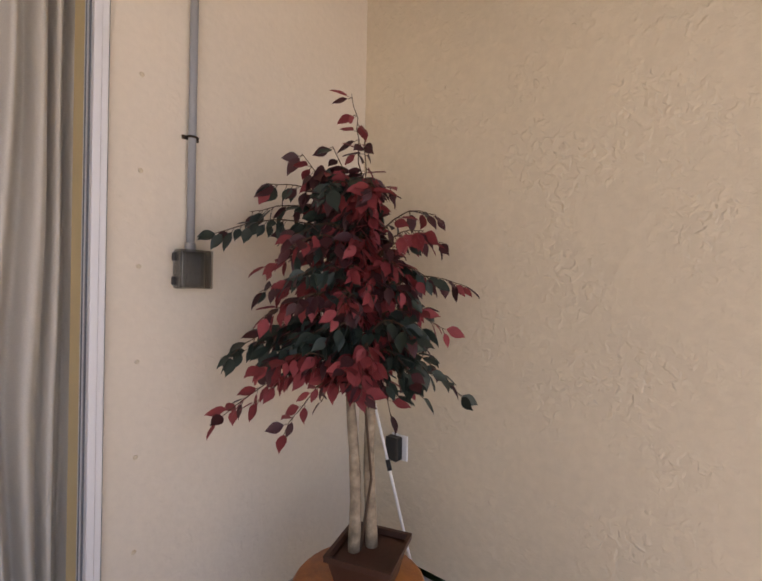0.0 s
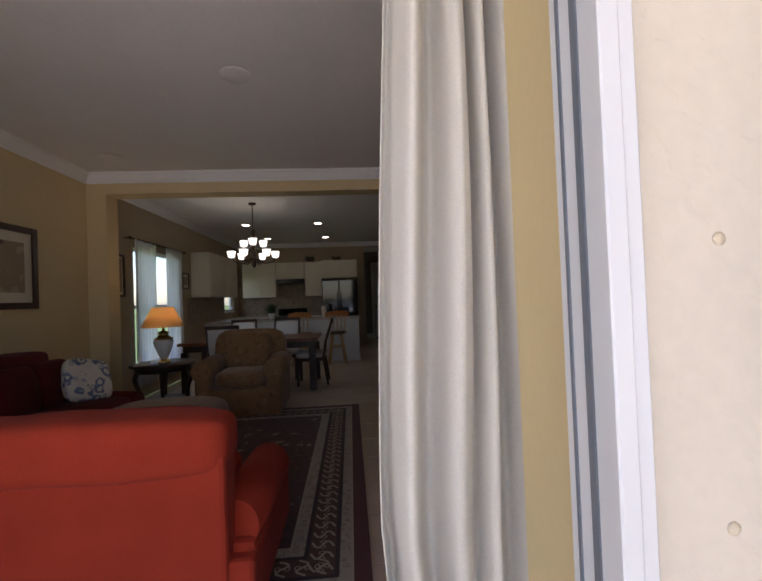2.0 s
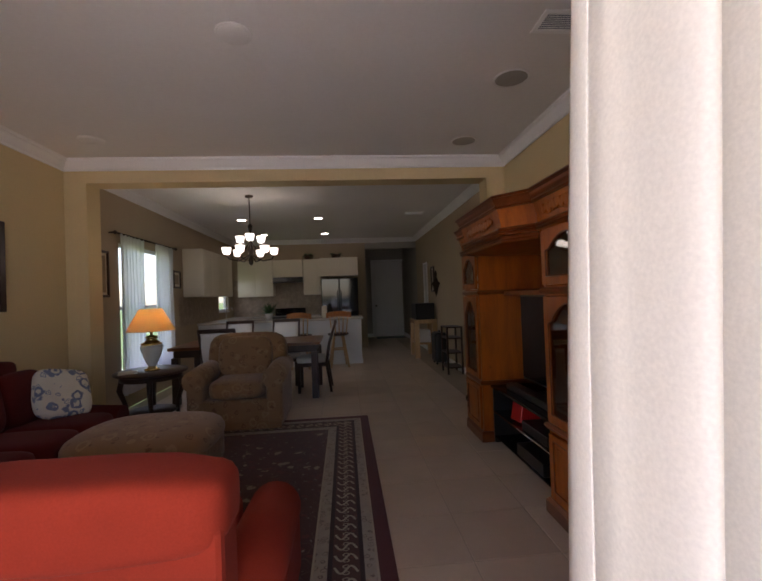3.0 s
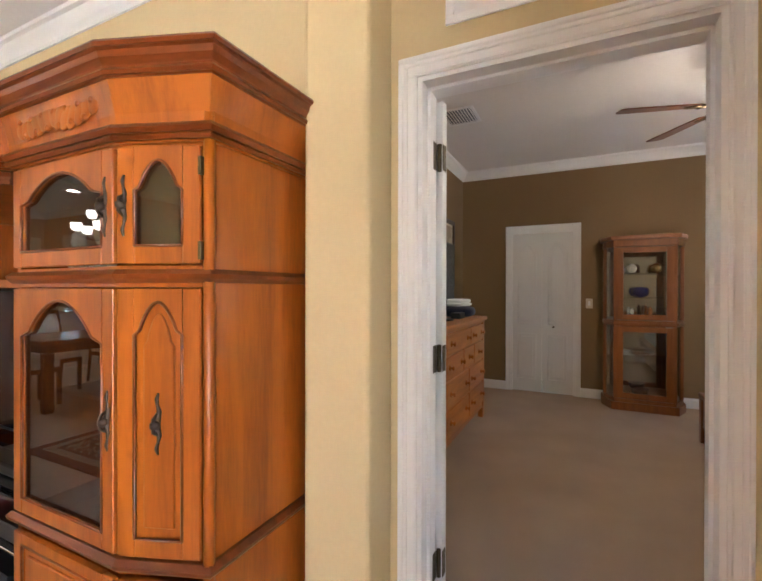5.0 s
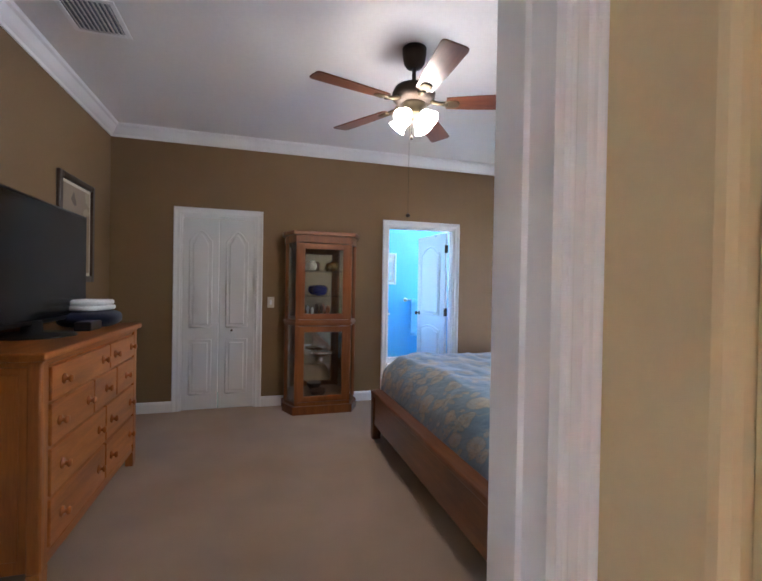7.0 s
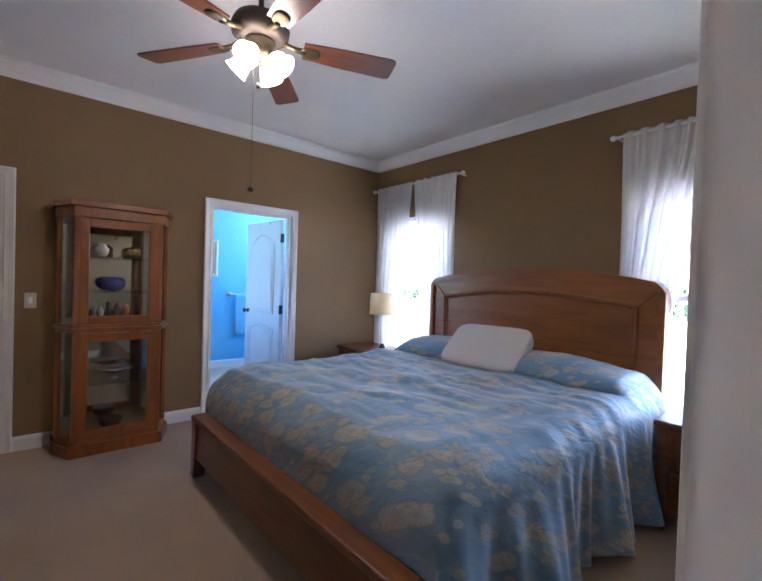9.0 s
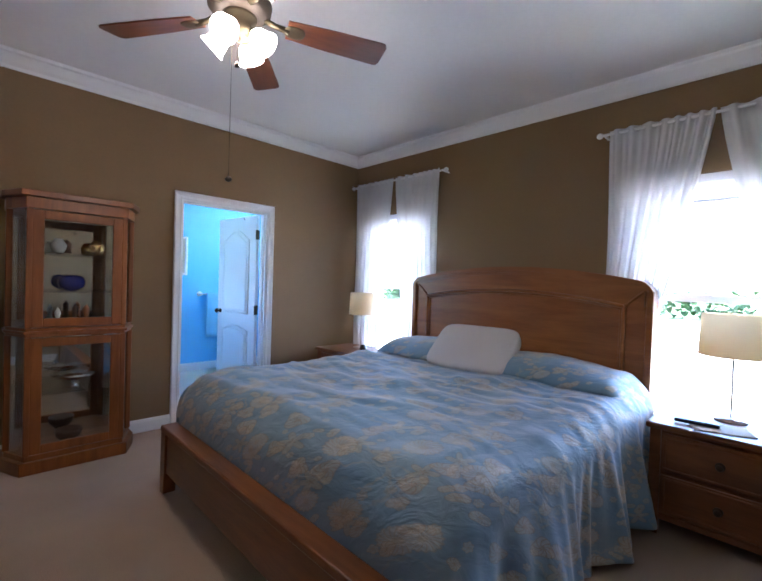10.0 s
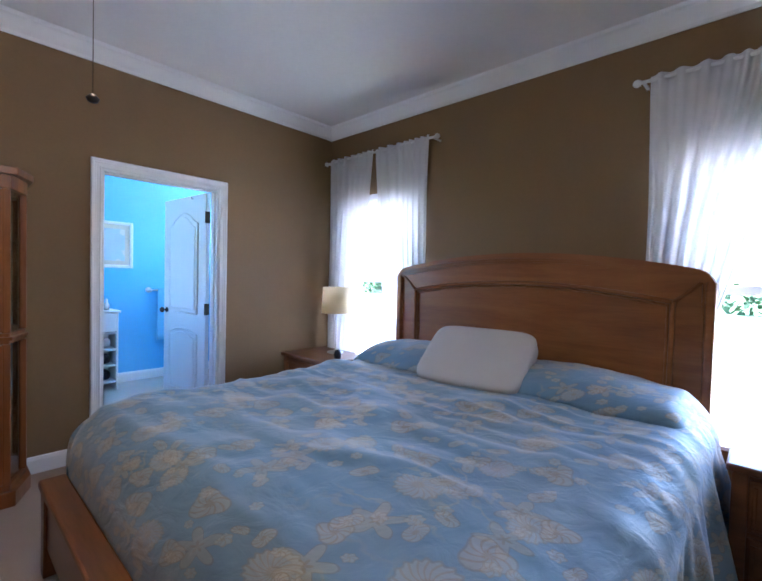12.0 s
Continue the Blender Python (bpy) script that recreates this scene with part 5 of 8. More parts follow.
for sg in (-1, 1):
    bm = bm_new()
    x = sg * 0.40
    box(bm, x - 0.085, x + 0.085, 0.05, 0.80, 0.06, 0.50, 0.03, 2)
    tube(bm, [(x, 0.03, 0.53), (x, 0.45, 0.55), (x, 0.84, 0.56)], [0.112, 0.118, 0.11], 18)
    part("arm", bm, M_TAPESTRY, ch)
ot = thing("ottoman", pose(-3.35, 3.30, 0.009), "large rounded tan tapestry ottoman on the rug", "ottoman")
bm = bm_new()
cushion(bm, 1.02, 0.86, 0.24, Matrix.Translation((0, 0, 0.34)), 3.0)
part("cushion_top", bm, M_TAPESTRY, ot)
bm = bm_new()
cushion(bm, 0.94, 0.78, 0.34, Matrix.Translation((0, 0, 0.20)), 6)
part("body", bm, M_TAPESTRY, ot)
for sx in (-1, 1):
    for sy in (-1, 1):
        bm = bm_new()
        lathe(bm, [(0.02, 0), (0.03, 0.07), (0, 0.07)], (sx * 0.34, sy * 0.27, 0), 10)
        part("foot", bm, M_DARKWOOD, ot)

# rug
rg = thing("area_rug", pose(-2.86, 3.06, 0.0), "dark wine oriental rug with cream patterned borders", "rug")
RX, RY = 1.20, 1.66
for nm, a, b, mt, z in (("edge", 0.0, 0.085, M_RUG_EDGE, 0.0090), ("cream_line", 0.085, 0.097, M_RUG_CREAM, 0.0094), ("pale_band", 0.097, 0.155, M_RUG_LINE, 0.0092), ("dark_stripe", 0.155, 0.178, M_RUG_DARK, 0.0090),
                        ("border", 0.178, 0.315, M_RUG_BORDER, 0.0088), ("dark_stripe", 0.315, 0.338, M_RUG_DARK, 0.0090), ("pale_band", 0.338, 0.405, M_RUG_LINE, 0.0092), ("cream_line", 0.405, 0.417, M_RUG_CREAM, 0.0094)):
    bm = bm_new()
    for x0, x1, y0, y1 in ((-RX + a, RX - a, -RY + a, -RY + b), (-RX + a, RX - a, RY - b, RY - a), (-RX + a, -RX + b, -RY + b, RY - b), (RX - b, RX - a, -RY + b, RY - b)):
        box(bm, x0, x1, y0, y1, 0.0, z)
    part(nm, bm, mt, rg)
bm = bm_new()
box(bm, -RX + 0.417, RX - 0.417, -RY + 0.417, RY - 0.417, 0, 0.0091)
part("field", bm, M_RUG_FIELD, rg, "wine field with pale medallions")


def flat_ribbon(bm, pts, w, z):
    """A flat woven line of width w along plan points."""
    vs = []
    for i, (x, y) in enumerate(pts):
        x0, y0 = pts[max(i - 1, 0)]
        x1, y1 = pts[min(i + 1, len(pts) - 1)]
        d = Vector((x1 - x0, y1 - y0)).normalized()
        vs.append((bm.verts.new((x - d.y * w / 2, y + d.x * w / 2, z)), bm.verts.new((x + d.y * w / 2, y - d.x * w / 2, z))))
    for (a0, b0), (a1, b1) in zip(vs, vs[1:]):
        bm.faces.new((b0, b1, a1, a0))


# cream scrolls that run round the border
bm = bm_new()
mid = 0.2465
for half, other, axis in ((RY - 0.19, RX - mid, 1), (RX - 0.19, RY - mid, 0)):
    count_s = int(2 * half / 0.092)
    for sg in (-1, 1):
        for i in range(count_s):
            c = -half + 2 * half * (i + 0.5) / count_s
            curl = []
            for k in range(15):
                s = k / 14 * 2 - 1
                e = 0.058 * s
                f = 0.034 * math.sin(math.pi * s * 1.05) - 0.016 * s
                curl.append((e, f))
            oval = [(0.016 * math.cos(k * math.pi / 5), 0.024 + 0.012 * math.sin(k * math.pi / 5)) for k in range(11)]
            for line, w in ((curl, 0.013), (oval, 0.006), ([(-p, -q) for p, q in oval], 0.006)):
                flat_ribbon(bm, [(sg * other + p, c + q) if axis else (c + q, sg * other + p) for p, q in line], w, 0.0094)
part("scroll_border", bm, M_RUG_CREAM, rg, "cream S-shaped scrolls")

# end table with lamp
tb = thing("end_table", pose(-4.02, 4.86, 0, 0, 0, 20), "round dark wood end table with curved legs", "table")
bm = bm_new()
lathe(bm, [(0.33, 0.575), (0.365, 0.585), (0.37, 0.60), (0.36, 0.612), (0, 0.612)], seg=36)
part("tabletop", bm, M_DARKWOOD, tb)
bm = bm_new()
lathe(bm, [(0.31, 0.52), (0.31, 0.575), (0.0, 0.575)], seg=36)
part("apron", bm, M_DARKWOOD, tb)
bm = bm_new()
lathe(bm, [(0.25, 0.16), (0.255, 0.175), (0.0, 0.18)], seg=30)
part("shelf", bm, M_DARKWOOD, tb)
for i in range(4):
    a = i * math.pi / 2
    bm = bm_new()
    tube(bm, [(r * math.cos(a), r * math.sin(a), z) for r, z in ((0.28, 0.54), (0.31, 0.42), (0.25, 0.25), (0.25, 0.12), (0.33, 0.0))], [0.03, 0.028, 0.022, 0.02, 0.026], 8)
    part("leg", bm, M_DARKWOOD, tb)
bm = bm_new()
box(bm, -0.09, 0.09, -0.11, 0.11, 0, 0.008, 0.002)
tagged(part("magazine", bm, M_PAPER, m=pose(-4.20, 4.72, 0.612, 0, 0, 25)), "pale magazine lying on the end table", "magazine")

tl = thing("table_lamp", pose(-4.0, 4.84, 0.612), "lit table lamp with white porcelain base and brass fittings", "lamp")
bm = bm_new()
lathe(bm, [(0.075, 0), (0.078, 0.02), (0.05, 0.03), (0.035, 0.05)], seg=24)
part("foot", bm, M_BRASS, tl, "polished brass foot")
bm = bm_new()
lathe(bm, [(0.035, 0.05), (0.06, 0.09), (0.10, 0.20), (0.115, 0.255), (0.10, 0.285)], seg=28)
part("vase_body", bm, M_PORCELAIN, tl)
bm = bm_new()
lathe(bm, [(0.102, 0.283), (0.112, 0.295), (0.075, 0.315), (0.05, 0.34), (0.065, 0.36), (0.06, 0.375), (0.014, 0.39), (0.012, 0.48)], seg=28)
part("brass_neck", bm, M_BRASS, tl, "polished brass collar")
bm = bm_new()
lathe(bm, [(0.245, 0.435), (0.115, 0.675), (0.1145, 0.675), (0.2445, 0.435)], seg=40)
part("shade", bm, M_SHADE_GOLD, tl, "golden pleated bell shade, lit")
bm = bm_new()
lathe(bm, [(0.0, 0.50), (0.03, 0.53), (0.03, 0.56), (0, 0.59)], seg=14)
part("bulb", bm, M_BULB, tl)
lamp("lamp_light", "POINT", 3, (1.0, 0.72, 0.42), pose(-4.0, 4.84, 1.17), size=0.04)


def framed_picture(name, m, w, h, frame_mat, print_mat, label, fw=0.06, mat_w=0.09):
    """A picture that faces +y, centred on its origin, its back on y = 0."""
    p = thing(name, m, label, "picture")
    bm = bm_new()
    for x0, x1, z0, z1 in ((-w / 2, -w / 2 + fw, -h / 2, h / 2), (w / 2 - fw, w / 2, -h / 2, h / 2), (-w / 2 + fw, w / 2 - fw, h / 2 - fw, h / 2), (-w / 2 + fw, w / 2 - fw, -h / 2, -h / 2 + fw)):
        box(bm, x0, x1, 0.0, 0.028, z0, z1, 0.005)
    part("frame", bm, frame_mat, p)
    bm = bm_new()
    box(bm, -w / 2 + fw, w / 2 - fw, 0.0, 0.008, -h / 2 + fw, h / 2 - fw)
    part("mat_board", bm, M_PAPER, p)
    bm = bm_new()
    box(bm, -w / 2 + fw + mat_w, w / 2 - fw - mat_w, 0.0082, 0.0105, -h / 2 + fw + mat_w, h / 2 - fw - mat_w)
    part("print", bm, print_mat, p)
    return p


framed_picture("framed_picture", pose(XL, 3.44, 1.70, 0, 0, -90), 0.74, 0.76, M_DARKWOOD, M_PRINT, "black framed print with a wide mat on the yellow wall")
framed_picture("framed_picture", pose(XL, 5.25, 1.72, 0, 0, -90), 0.22, 0.56, M_DARKWOOD, M_PRINT, "narrow black framed print beside the dining window", 0.03, 0.03)
framed_picture("framed_picture", pose(XL, 7.42, 1.74, 0, 0, -90), 0.30, 0.30, M_DARKWOOD, M_PRINT, "small black framed print beside the kitchen cabinets", 0.03, 0.04)

# dining window sheers
cw = thing("window_curtain", Matrix.Identity(4), "pair of white sheer curtains on a dark rod", "curtain")
for y0, y1, sd in ((5.52, 6.12, 4), (6.50, 7.16, 5)):
    ob = curtain("panel", y0, y1, 0.07, 0.20, 2.24, 6, 0.025, M_SHEER_THIN, "", seed=sd, parent=cw, nz=14)
    ob.matrix_basis = Matrix.Translation((XL, 0, 0)) @ Matrix(((0, 1, 0, 0), (1, 0, 0, 0), (0, 0, 1, 0), (0, 0, 0, 1)))
bm = bm_new()
tube(bm, [(XL + 0.07, 5.42, 2.24), (XL + 0.07, 7.26, 2.24)], 0.012, 10)
for y in (5.42, 7.26):
    lathe(bm, [(0, -0.03), (0.03, 0), (0, 0.03)], (XL + 0.07, y, 2.24), 12)
    box(bm, XL, XL + 0.07, y - 0.01, y + 0.01, 2.232, 2.248)
part("rod", bm, M_BRONZE, cw, "dark bronze rod")

# ---- entertainment centre ----
EX = -0.03
ec = thing("entertainment_center", Matrix.Identity(4), "honey pine entertainment centre with carved cornice and glass doors", "cabinet")


def pine(name, fn, mat=M_PINE, parent=ec, label=""):
    bm = bm_new()
    fn(bm)
    return part(name, bm, mat, parent, label)


def tower(y0, y1, corner, side):
    """One tower: plan outline with a chamfered outer corner; side +1 when the chamfer lies at y0."""
    F, C = -0.665, -0.575
    if side > 0:
        plan = [(EX, y0), (C, y0), (F, y0 + corner), (F, y1), (EX, y1)]
    else:
        plan = [(EX, y1), (C, y1), (F, y1 - corner), (F, y0), (EX, y0)]
    return plan


PLAN_R = tower(1.66, 2.47, 0.25, 1)
PLAN_L = tower(3.70, 4.36, 0.22, -1)
for plan, nm, flip in ((PLAN_R, "right_tower", False), (PLAN_L, "left_tower", True)):
    ya, yb = sorted((plan[0][1], plan[4][1]))

    xa, xb = (-0.575, -0.665) if not flip else (-0.665, -0.575)
    pine("back_panel", lambda b: box(b, EX - 0.012, EX, ya + 0.021, yb - 0.021, 0.06, 1.80))
    pine("side_panel", lambda b: box(b, xa, EX, ya, ya + 0.02, 0.06, 1.80))
    pine("side_panel", lambda b: box(b, xb, EX, yb - 0.02, yb, 0.06, 1.80))
    inner_plan = [(min(x, EX - 0.013) if x > -0.1 else x, min(max(y, ya + 0.0205), yb - 0.0205)) for x, y in plan]
    for z0, z1 in ((0.06, 0.10), (0.49, 0.55), (1.30, 1.36), (1.69, 1.80)):
        pine("board", lambda b: prism(b, inner_plan, z0, z1, "xy"))
    pine("inner_shelf", lambda b: box(b, -0.56, EX - 0.013, ya + 0.021, yb - 0.021, 0.92, 0.935))
    path = plan if not flip else plan[::-1]
    rail = [(0.0, -0.018), (0.012, -0.018), (0.022, -0.006), (0.026, 0.006), (0.012, 0.020), (0.0, 0.020)]
    for z in (1.33, 0.52):
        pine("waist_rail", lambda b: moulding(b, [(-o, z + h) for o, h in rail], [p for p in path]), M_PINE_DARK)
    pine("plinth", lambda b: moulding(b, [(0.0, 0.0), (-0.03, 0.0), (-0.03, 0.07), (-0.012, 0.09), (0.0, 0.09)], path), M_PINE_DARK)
    # corner post strip on the outer side
    e = plan[1]
    pine("corner_post", lambda b: tube(b, [(e[0], e[1], 0.09), (e[0], e[1], 1.78)], 0.016, 8))

# cornice over the whole front, bowed forward over the middle
CORN = [(EX, 1.66), (-0.575, 1.66), (-0.665, 1.91), (-0.665, 2.50), (-0.825, 2.68), (-0.825, 3.48), (-0.665, 3.66), (-0.665, 4.14), (-0.575, 4.36), (EX, 4.36)]
corn_profile = [(o * 0.62, 1.70 + (z - 1.70) * 0.80) for o, z in
                [(0.0, 1.70), (-0.018, 1.70), (-0.022, 1.725), (-0.034, 1.735), (-0.034, 1.752), (-0.020, 1.76), (-0.024, 1.80), (-0.045, 1.86), (-0.058, 1.895), (-0.062, 1.91), (-0.075, 1.918),
                 (-0.078, 1.945), (-0.098, 1.965), (-0.105, 1.985), (-0.118, 1.99), (-0.118, 2.01), (0.0, 2.01)]]
pine("cornice", lambda b: moulding(b, corn_profile, CORN), M_PINE)
# crown and beads take the darkened pine, shade put into their colour
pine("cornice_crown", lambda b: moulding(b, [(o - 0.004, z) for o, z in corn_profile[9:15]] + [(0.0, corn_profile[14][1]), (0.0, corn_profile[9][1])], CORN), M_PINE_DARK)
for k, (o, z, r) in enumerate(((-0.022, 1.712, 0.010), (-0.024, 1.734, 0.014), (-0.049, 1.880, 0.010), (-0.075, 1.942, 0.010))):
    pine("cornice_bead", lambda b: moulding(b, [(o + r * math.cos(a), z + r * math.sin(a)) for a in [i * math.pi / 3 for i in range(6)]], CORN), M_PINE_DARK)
pine("top_board", lambda b: prism(b, CORN, 1.938, 1.950, "xy"), M_PINE_DARK)
BOW = [(EX, 2.475), (-0.660, 2.50), (-0.820, 2.68), (-0.820, 3.48), (-0.660, 3.66), (EX, 3.695)]
pine("bridge", lambda b: (prism(b, BOW, 1.655, 1.745, "xy"), box(b, -0.44, EX, 2.47, 3.70, 1.30, 1.335), box(b, EX - 0.02, EX, 2.47, 3.70, 1.335, 1.655)))
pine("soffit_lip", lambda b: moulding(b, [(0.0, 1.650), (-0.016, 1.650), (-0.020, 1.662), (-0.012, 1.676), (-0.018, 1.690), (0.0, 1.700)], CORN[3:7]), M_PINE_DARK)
# carved leaf swags on the cornice
for x0, y0, y1 in ((-0.687, 1.98, 2.40), (-0.847, 2.80, 3.36), (-0.687, 3.76, 4.08)):
    def carve(b):
        n = 13
        for i in range(n):
            s = (i + 0.5) / n
            y = y0 + (y1 - y0) * s
            tall = 0.050 + 0.030 * math.sin(math.pi * s)
            cushion(b, 0.016, 1.8 * (y1 - y0) / n, tall * 1.15, Matrix.Translation((x0 - 0.004 * math.sin(math.pi * s), y, 1.815 + 0.010 * math.cos(11 * s))) @ Matrix.Rotation(radians(38 if s < 0.5 else -38), 4, "X"), 2.2, 6)
            cushion(b, 0.018, 0.020, 0.020, Matrix.Translation((x0 - 0.006, y, 1.812 + 0.022 * (-1) ** i)), 2.2, 5)
    pine("carving", carve, M_PINE, label="carved leaf swag")


def pull(parent, m):
    bm = bm_new()
    pts = [(0, 0.004 * math.sin(i * 1.6), -0.085 + 0.017 * i) for i in range(11)]
    tube(bm, pts, [0.003, 0.006, 0.004, 0.007, 0.009, 0.012, 0.009, 0.007, 0.004, 0.006, 0.003], 7)
    tube(bm, [(0, 0, -0.03), (-0.02, 0, -0.018), (-0.02, 0, 0.018), (0, 0, 0.03)], 0.005, 6)
    lathe(bm, [(0, -0.016), (0.013, -0.006), (0.013, 0.006), (0, 0.016)], (-0.014, 0, 0), 10)
    return part("handle", bm, M_BRONZE, parent, "dark ornate metal pull", m)


def face_door(p, q, z0, z1, glazed, arch, handle_side, out=0.018):
    """A door on the cabinet face from plan point p to q (facing away from the wall), framed, with arched panel or glass."""
    a, b2 = Vector((*p, 0)), Vector((*q, 0))
    w = (b2 - a).length
    ux = (b2 - a).normalized()
    nrm = Vector((-abs(ux.y), ux.x * (1 if ux.y > 0 else -1), 0))
    m = Matrix(((ux.x, nrm.x, 0, a.x), (ux.y, nrm.y, 0, a.y), (0, 0, 1, z0), (0, 0, 0, 1)))
    h = z1 - z0
    st = 0.055
    inner = [(u + w / 2, z) for u, z in arch_panel(w - 2 * st, st, h - st * 0.75, min(arch, h * 0.25))]
    d = None
    bm = bm_new()
    # frame: stiles, bottom rail and a top rail cut to the arch
    box(bm, 0.004, st, 0.0, out, 0.004, h - 0.004, 0.003)
    box(bm, w - st, w - 0.004, 0.0, out, 0.004, h - 0.004, 0.003)
    box(bm, st, w - st, 0.0, out, 0.004, st, 0.003)
    top = [pt for pt in inner[2:]]
    n = len(top)
    for i in range(n - 1):
        (u0, v0), (u1, v1) = top[i], top[i + 1]
        if abs(u0 - u1) > 1e-4:
            prism(bm, [(u0, v0), (u1, v1), (u1, h - 0.004), (u0, h - 0.004)], 0.0, out, "xz")
    d = part("glass_door" if glazed else "door", bm, M_PINE, ec, "", m)
    bm = bm_new()
    tube(bm, [(u, out - 0.001, v) for u, v in inner] + [(inner[0][0], out - 0.001, inner[0][1])], 0.005, 6)
    part("bead", bm, M_PINE_DARK, d)
    bm = bm_new()
    if glazed:
        prism(bm, inner, 0.003, 0.007, "xz")
        part("pane", bm, M_SHOWGLASS, d, "reflecting glass").visible_shadow = False
    else:
        prism(bm, inner, 0.001, 0.008, "xz")
        small = [(u + w / 2, z) for u, z in arch_panel(w - 2 * st - 0.05, st + 0.03, h - st * 0.75 - 0.03, min(arch, h * 0.25))]
        prism(bm, small, 0.004, 0.016, "xz", 0.003)
        part("raised_panel", bm, M_PINE, d)
    if handle_side is not None:
        pull(d, Matrix.Translation((w * handle_side, out, h * 0.5)) @ Matrix.Rotation(radians(-90), 4, "Z"))
    return d


# right tower: chamfered doors, then wide front doors; interior dark behind glass
CH0, CH1, FR1 = (-0.580, 1.672), (-0.668, 1.905), (-0.668, 2.455)
face_door(CH0, CH1, 1.36, 1.69, True, 0.09, 0.90)
face_door(CH0, CH1, 0.55, 1.30, False, 0.09, 0.5)
face_door(CH0, CH1, 0.10, 0.49, False, 0.0, None)
face_door(CH1, FR1, 1.36, 1.69, True, 0.09, 0.07)
face_door(CH1, FR1, 0.55, 1.30, True, 0.12, 0.05)
face_door(CH1, FR1, 0.10, 0.49, False, 0.0, 0.08)
LF0, LF1, LC1 = (-0.668, 3.715), (-0.668, 4.135), (-0.580, 4.348)
face_door(LF0, LF1, 1.36, 1.69, True, 0.09, None)
face_door(LF0, LF1, 0.55, 1.30, True, 0.12, None)
face_door(LF0, LF1, 0.10, 0.49, False, 0.0, 0.9)
face_door(LF1, LC1, 1.36, 1.69, False, 0.09, None)
face_door(LF1, LC1, 0.55, 1.30, False, 0.09, None)
face_door(LF1, LC1, 0.10, 0.49, False, 0.0, None)
for z in (1.40, 1.63):
    bm = bm_new()
    box(bm, -0.602, -0.588, 1.664, 1.674, z - 0.025, z + 0.025, 0.001)
    part("door_hinge", bm, M_BRASS_OLD, ec, "aged brass hinge")

tvs = thing("tv_stand", pose(-0.33, 3.085, 0), "black glass television stand inside the pine unit", "stand")
bm = bm_new()
box(bm, -0.27, 0.24, -0.595, 0.595, 0.485, 0.505, 0.003)
part("top_shelf", bm, M_BLACKGLASS, tvs)
for z in (0.05, 0.27):
    bm = bm_new()
    box(bm, -0.25, 0.22, -0.57, 0.57, z, z + 0.012, 0.002)
    part("shelf", bm, M_BLACKGLASS, tvs)
bm = bm_new()
tube(bm, [(-0.252, -0.57, 0.275), (-0.252, 0.57, 0.275)], 0.006, 8)
part("chrome_rail", bm, M_CHROME, tvs)
for y in (-0.585, 0.57):
    bm = bm_new()
    box(bm, -0.255, 0.225, y, y + 0.018, 0, 0.485, 0.003)
    part("side_panel", bm, M_BLACK, tvs)
tv = thing("television", pose(-0.29, 3.085, 0.505), "large flat black television, switched off", "television")
bm = bm_new()
box(bm, -0.015, 0.03, -0.57, 0.57, 0.05, 0.79, 0.006, 2)
part("housing", bm, M_BLACK, tv)
bm = bm_new()
box(bm, -0.0175, -0.0148, -0.555, 0.555, 0.07, 0.775)
part("screen", bm, M_SCREEN, tv)
bm = bm_new()
box(bm, -0.10, 0.12, -0.22, 0.22, 0.0, 0.012, 0.004)
box(bm, 0.0, 0.03, -0.05, 0.05, 0.012, 0.06)
part("foot", bm, M_BLACK, tv)
bm = bm_new()
box(bm, -0.05, 0.05, -0.40, 0.40, 0, 0.05, 0.01, 2)
tagged(part("sound_bar", bm, M_BLACK, m=pose(-0.47, 3.12, 0.505)), "black sound bar before the television", "speaker")
bm = bm_new()
box(bm, -0.09, 0.09, -0.07, 0.07, 0, 0.17, 0.006)
tagged(part("red_box", bm, M_RED, m=pose(-0.46, 3.30, 0.282, 0, 12, 10)), "bright red cardboard box on the glass shelf", "box")
bm = bm_new()
box(bm, -0.16, 0.16, -0.20, 0.20, 0, 0.07, 0.004)
tagged(part("media_player", bm, M_BLACK, m=pose(-0.40, 2.93, 0.282)), "black media player on the glass shelf", "electronics")
bm = bm_new()
box(bm, -0.17, 0.17, -0.22, 0.22, 0, 0.09, 0.004)
tagged(part("receiver", bm, M_BLACK, m=pose(-0.40, 3.0, 0.062)), "black receiver on the lower glass shelf", "electronics")
bm = bm_new()
lathe(bm, [(0.02, 0), (0.03, 0.02), (0.012, 0.06), (0.018, 0.08), (0, 0.11)], seg=14)
tagged(part("figurine", bm, M_PORCELAIN, m=pose(-0.42, 2.52, 1.335)), "small white porcelain figurine on the bridge shelf", "ornament")

# ceiling speakers and vents
for x, y in ((-0.62, 2.92), (-0.62, 4.12), (-2.44, 2.46), (-4.12, 4.05)):
    sp = thing("ceiling_speaker", pose(x, y, H), "round white ceiling speaker grille", "speaker", "living room ceiling speakers")
    bm = bm_new()
    r = 0.115 if x > -1 else 0.09
    lathe(bm, [(0, -0.008), (r * 0.9, -0.008), (r, -0.004), (r, 0.0)], seg=32)
    part("grille", bm, M_GREYWALL if x > -1 else M_CEIL, sp)
    bm = bm_new()
    lathe(bm, [(r, -0.005), (r + 0.012, -0.006), (r + 0.014, 0.0)], seg=32)
    part("rim", bm, M_CEIL, sp)


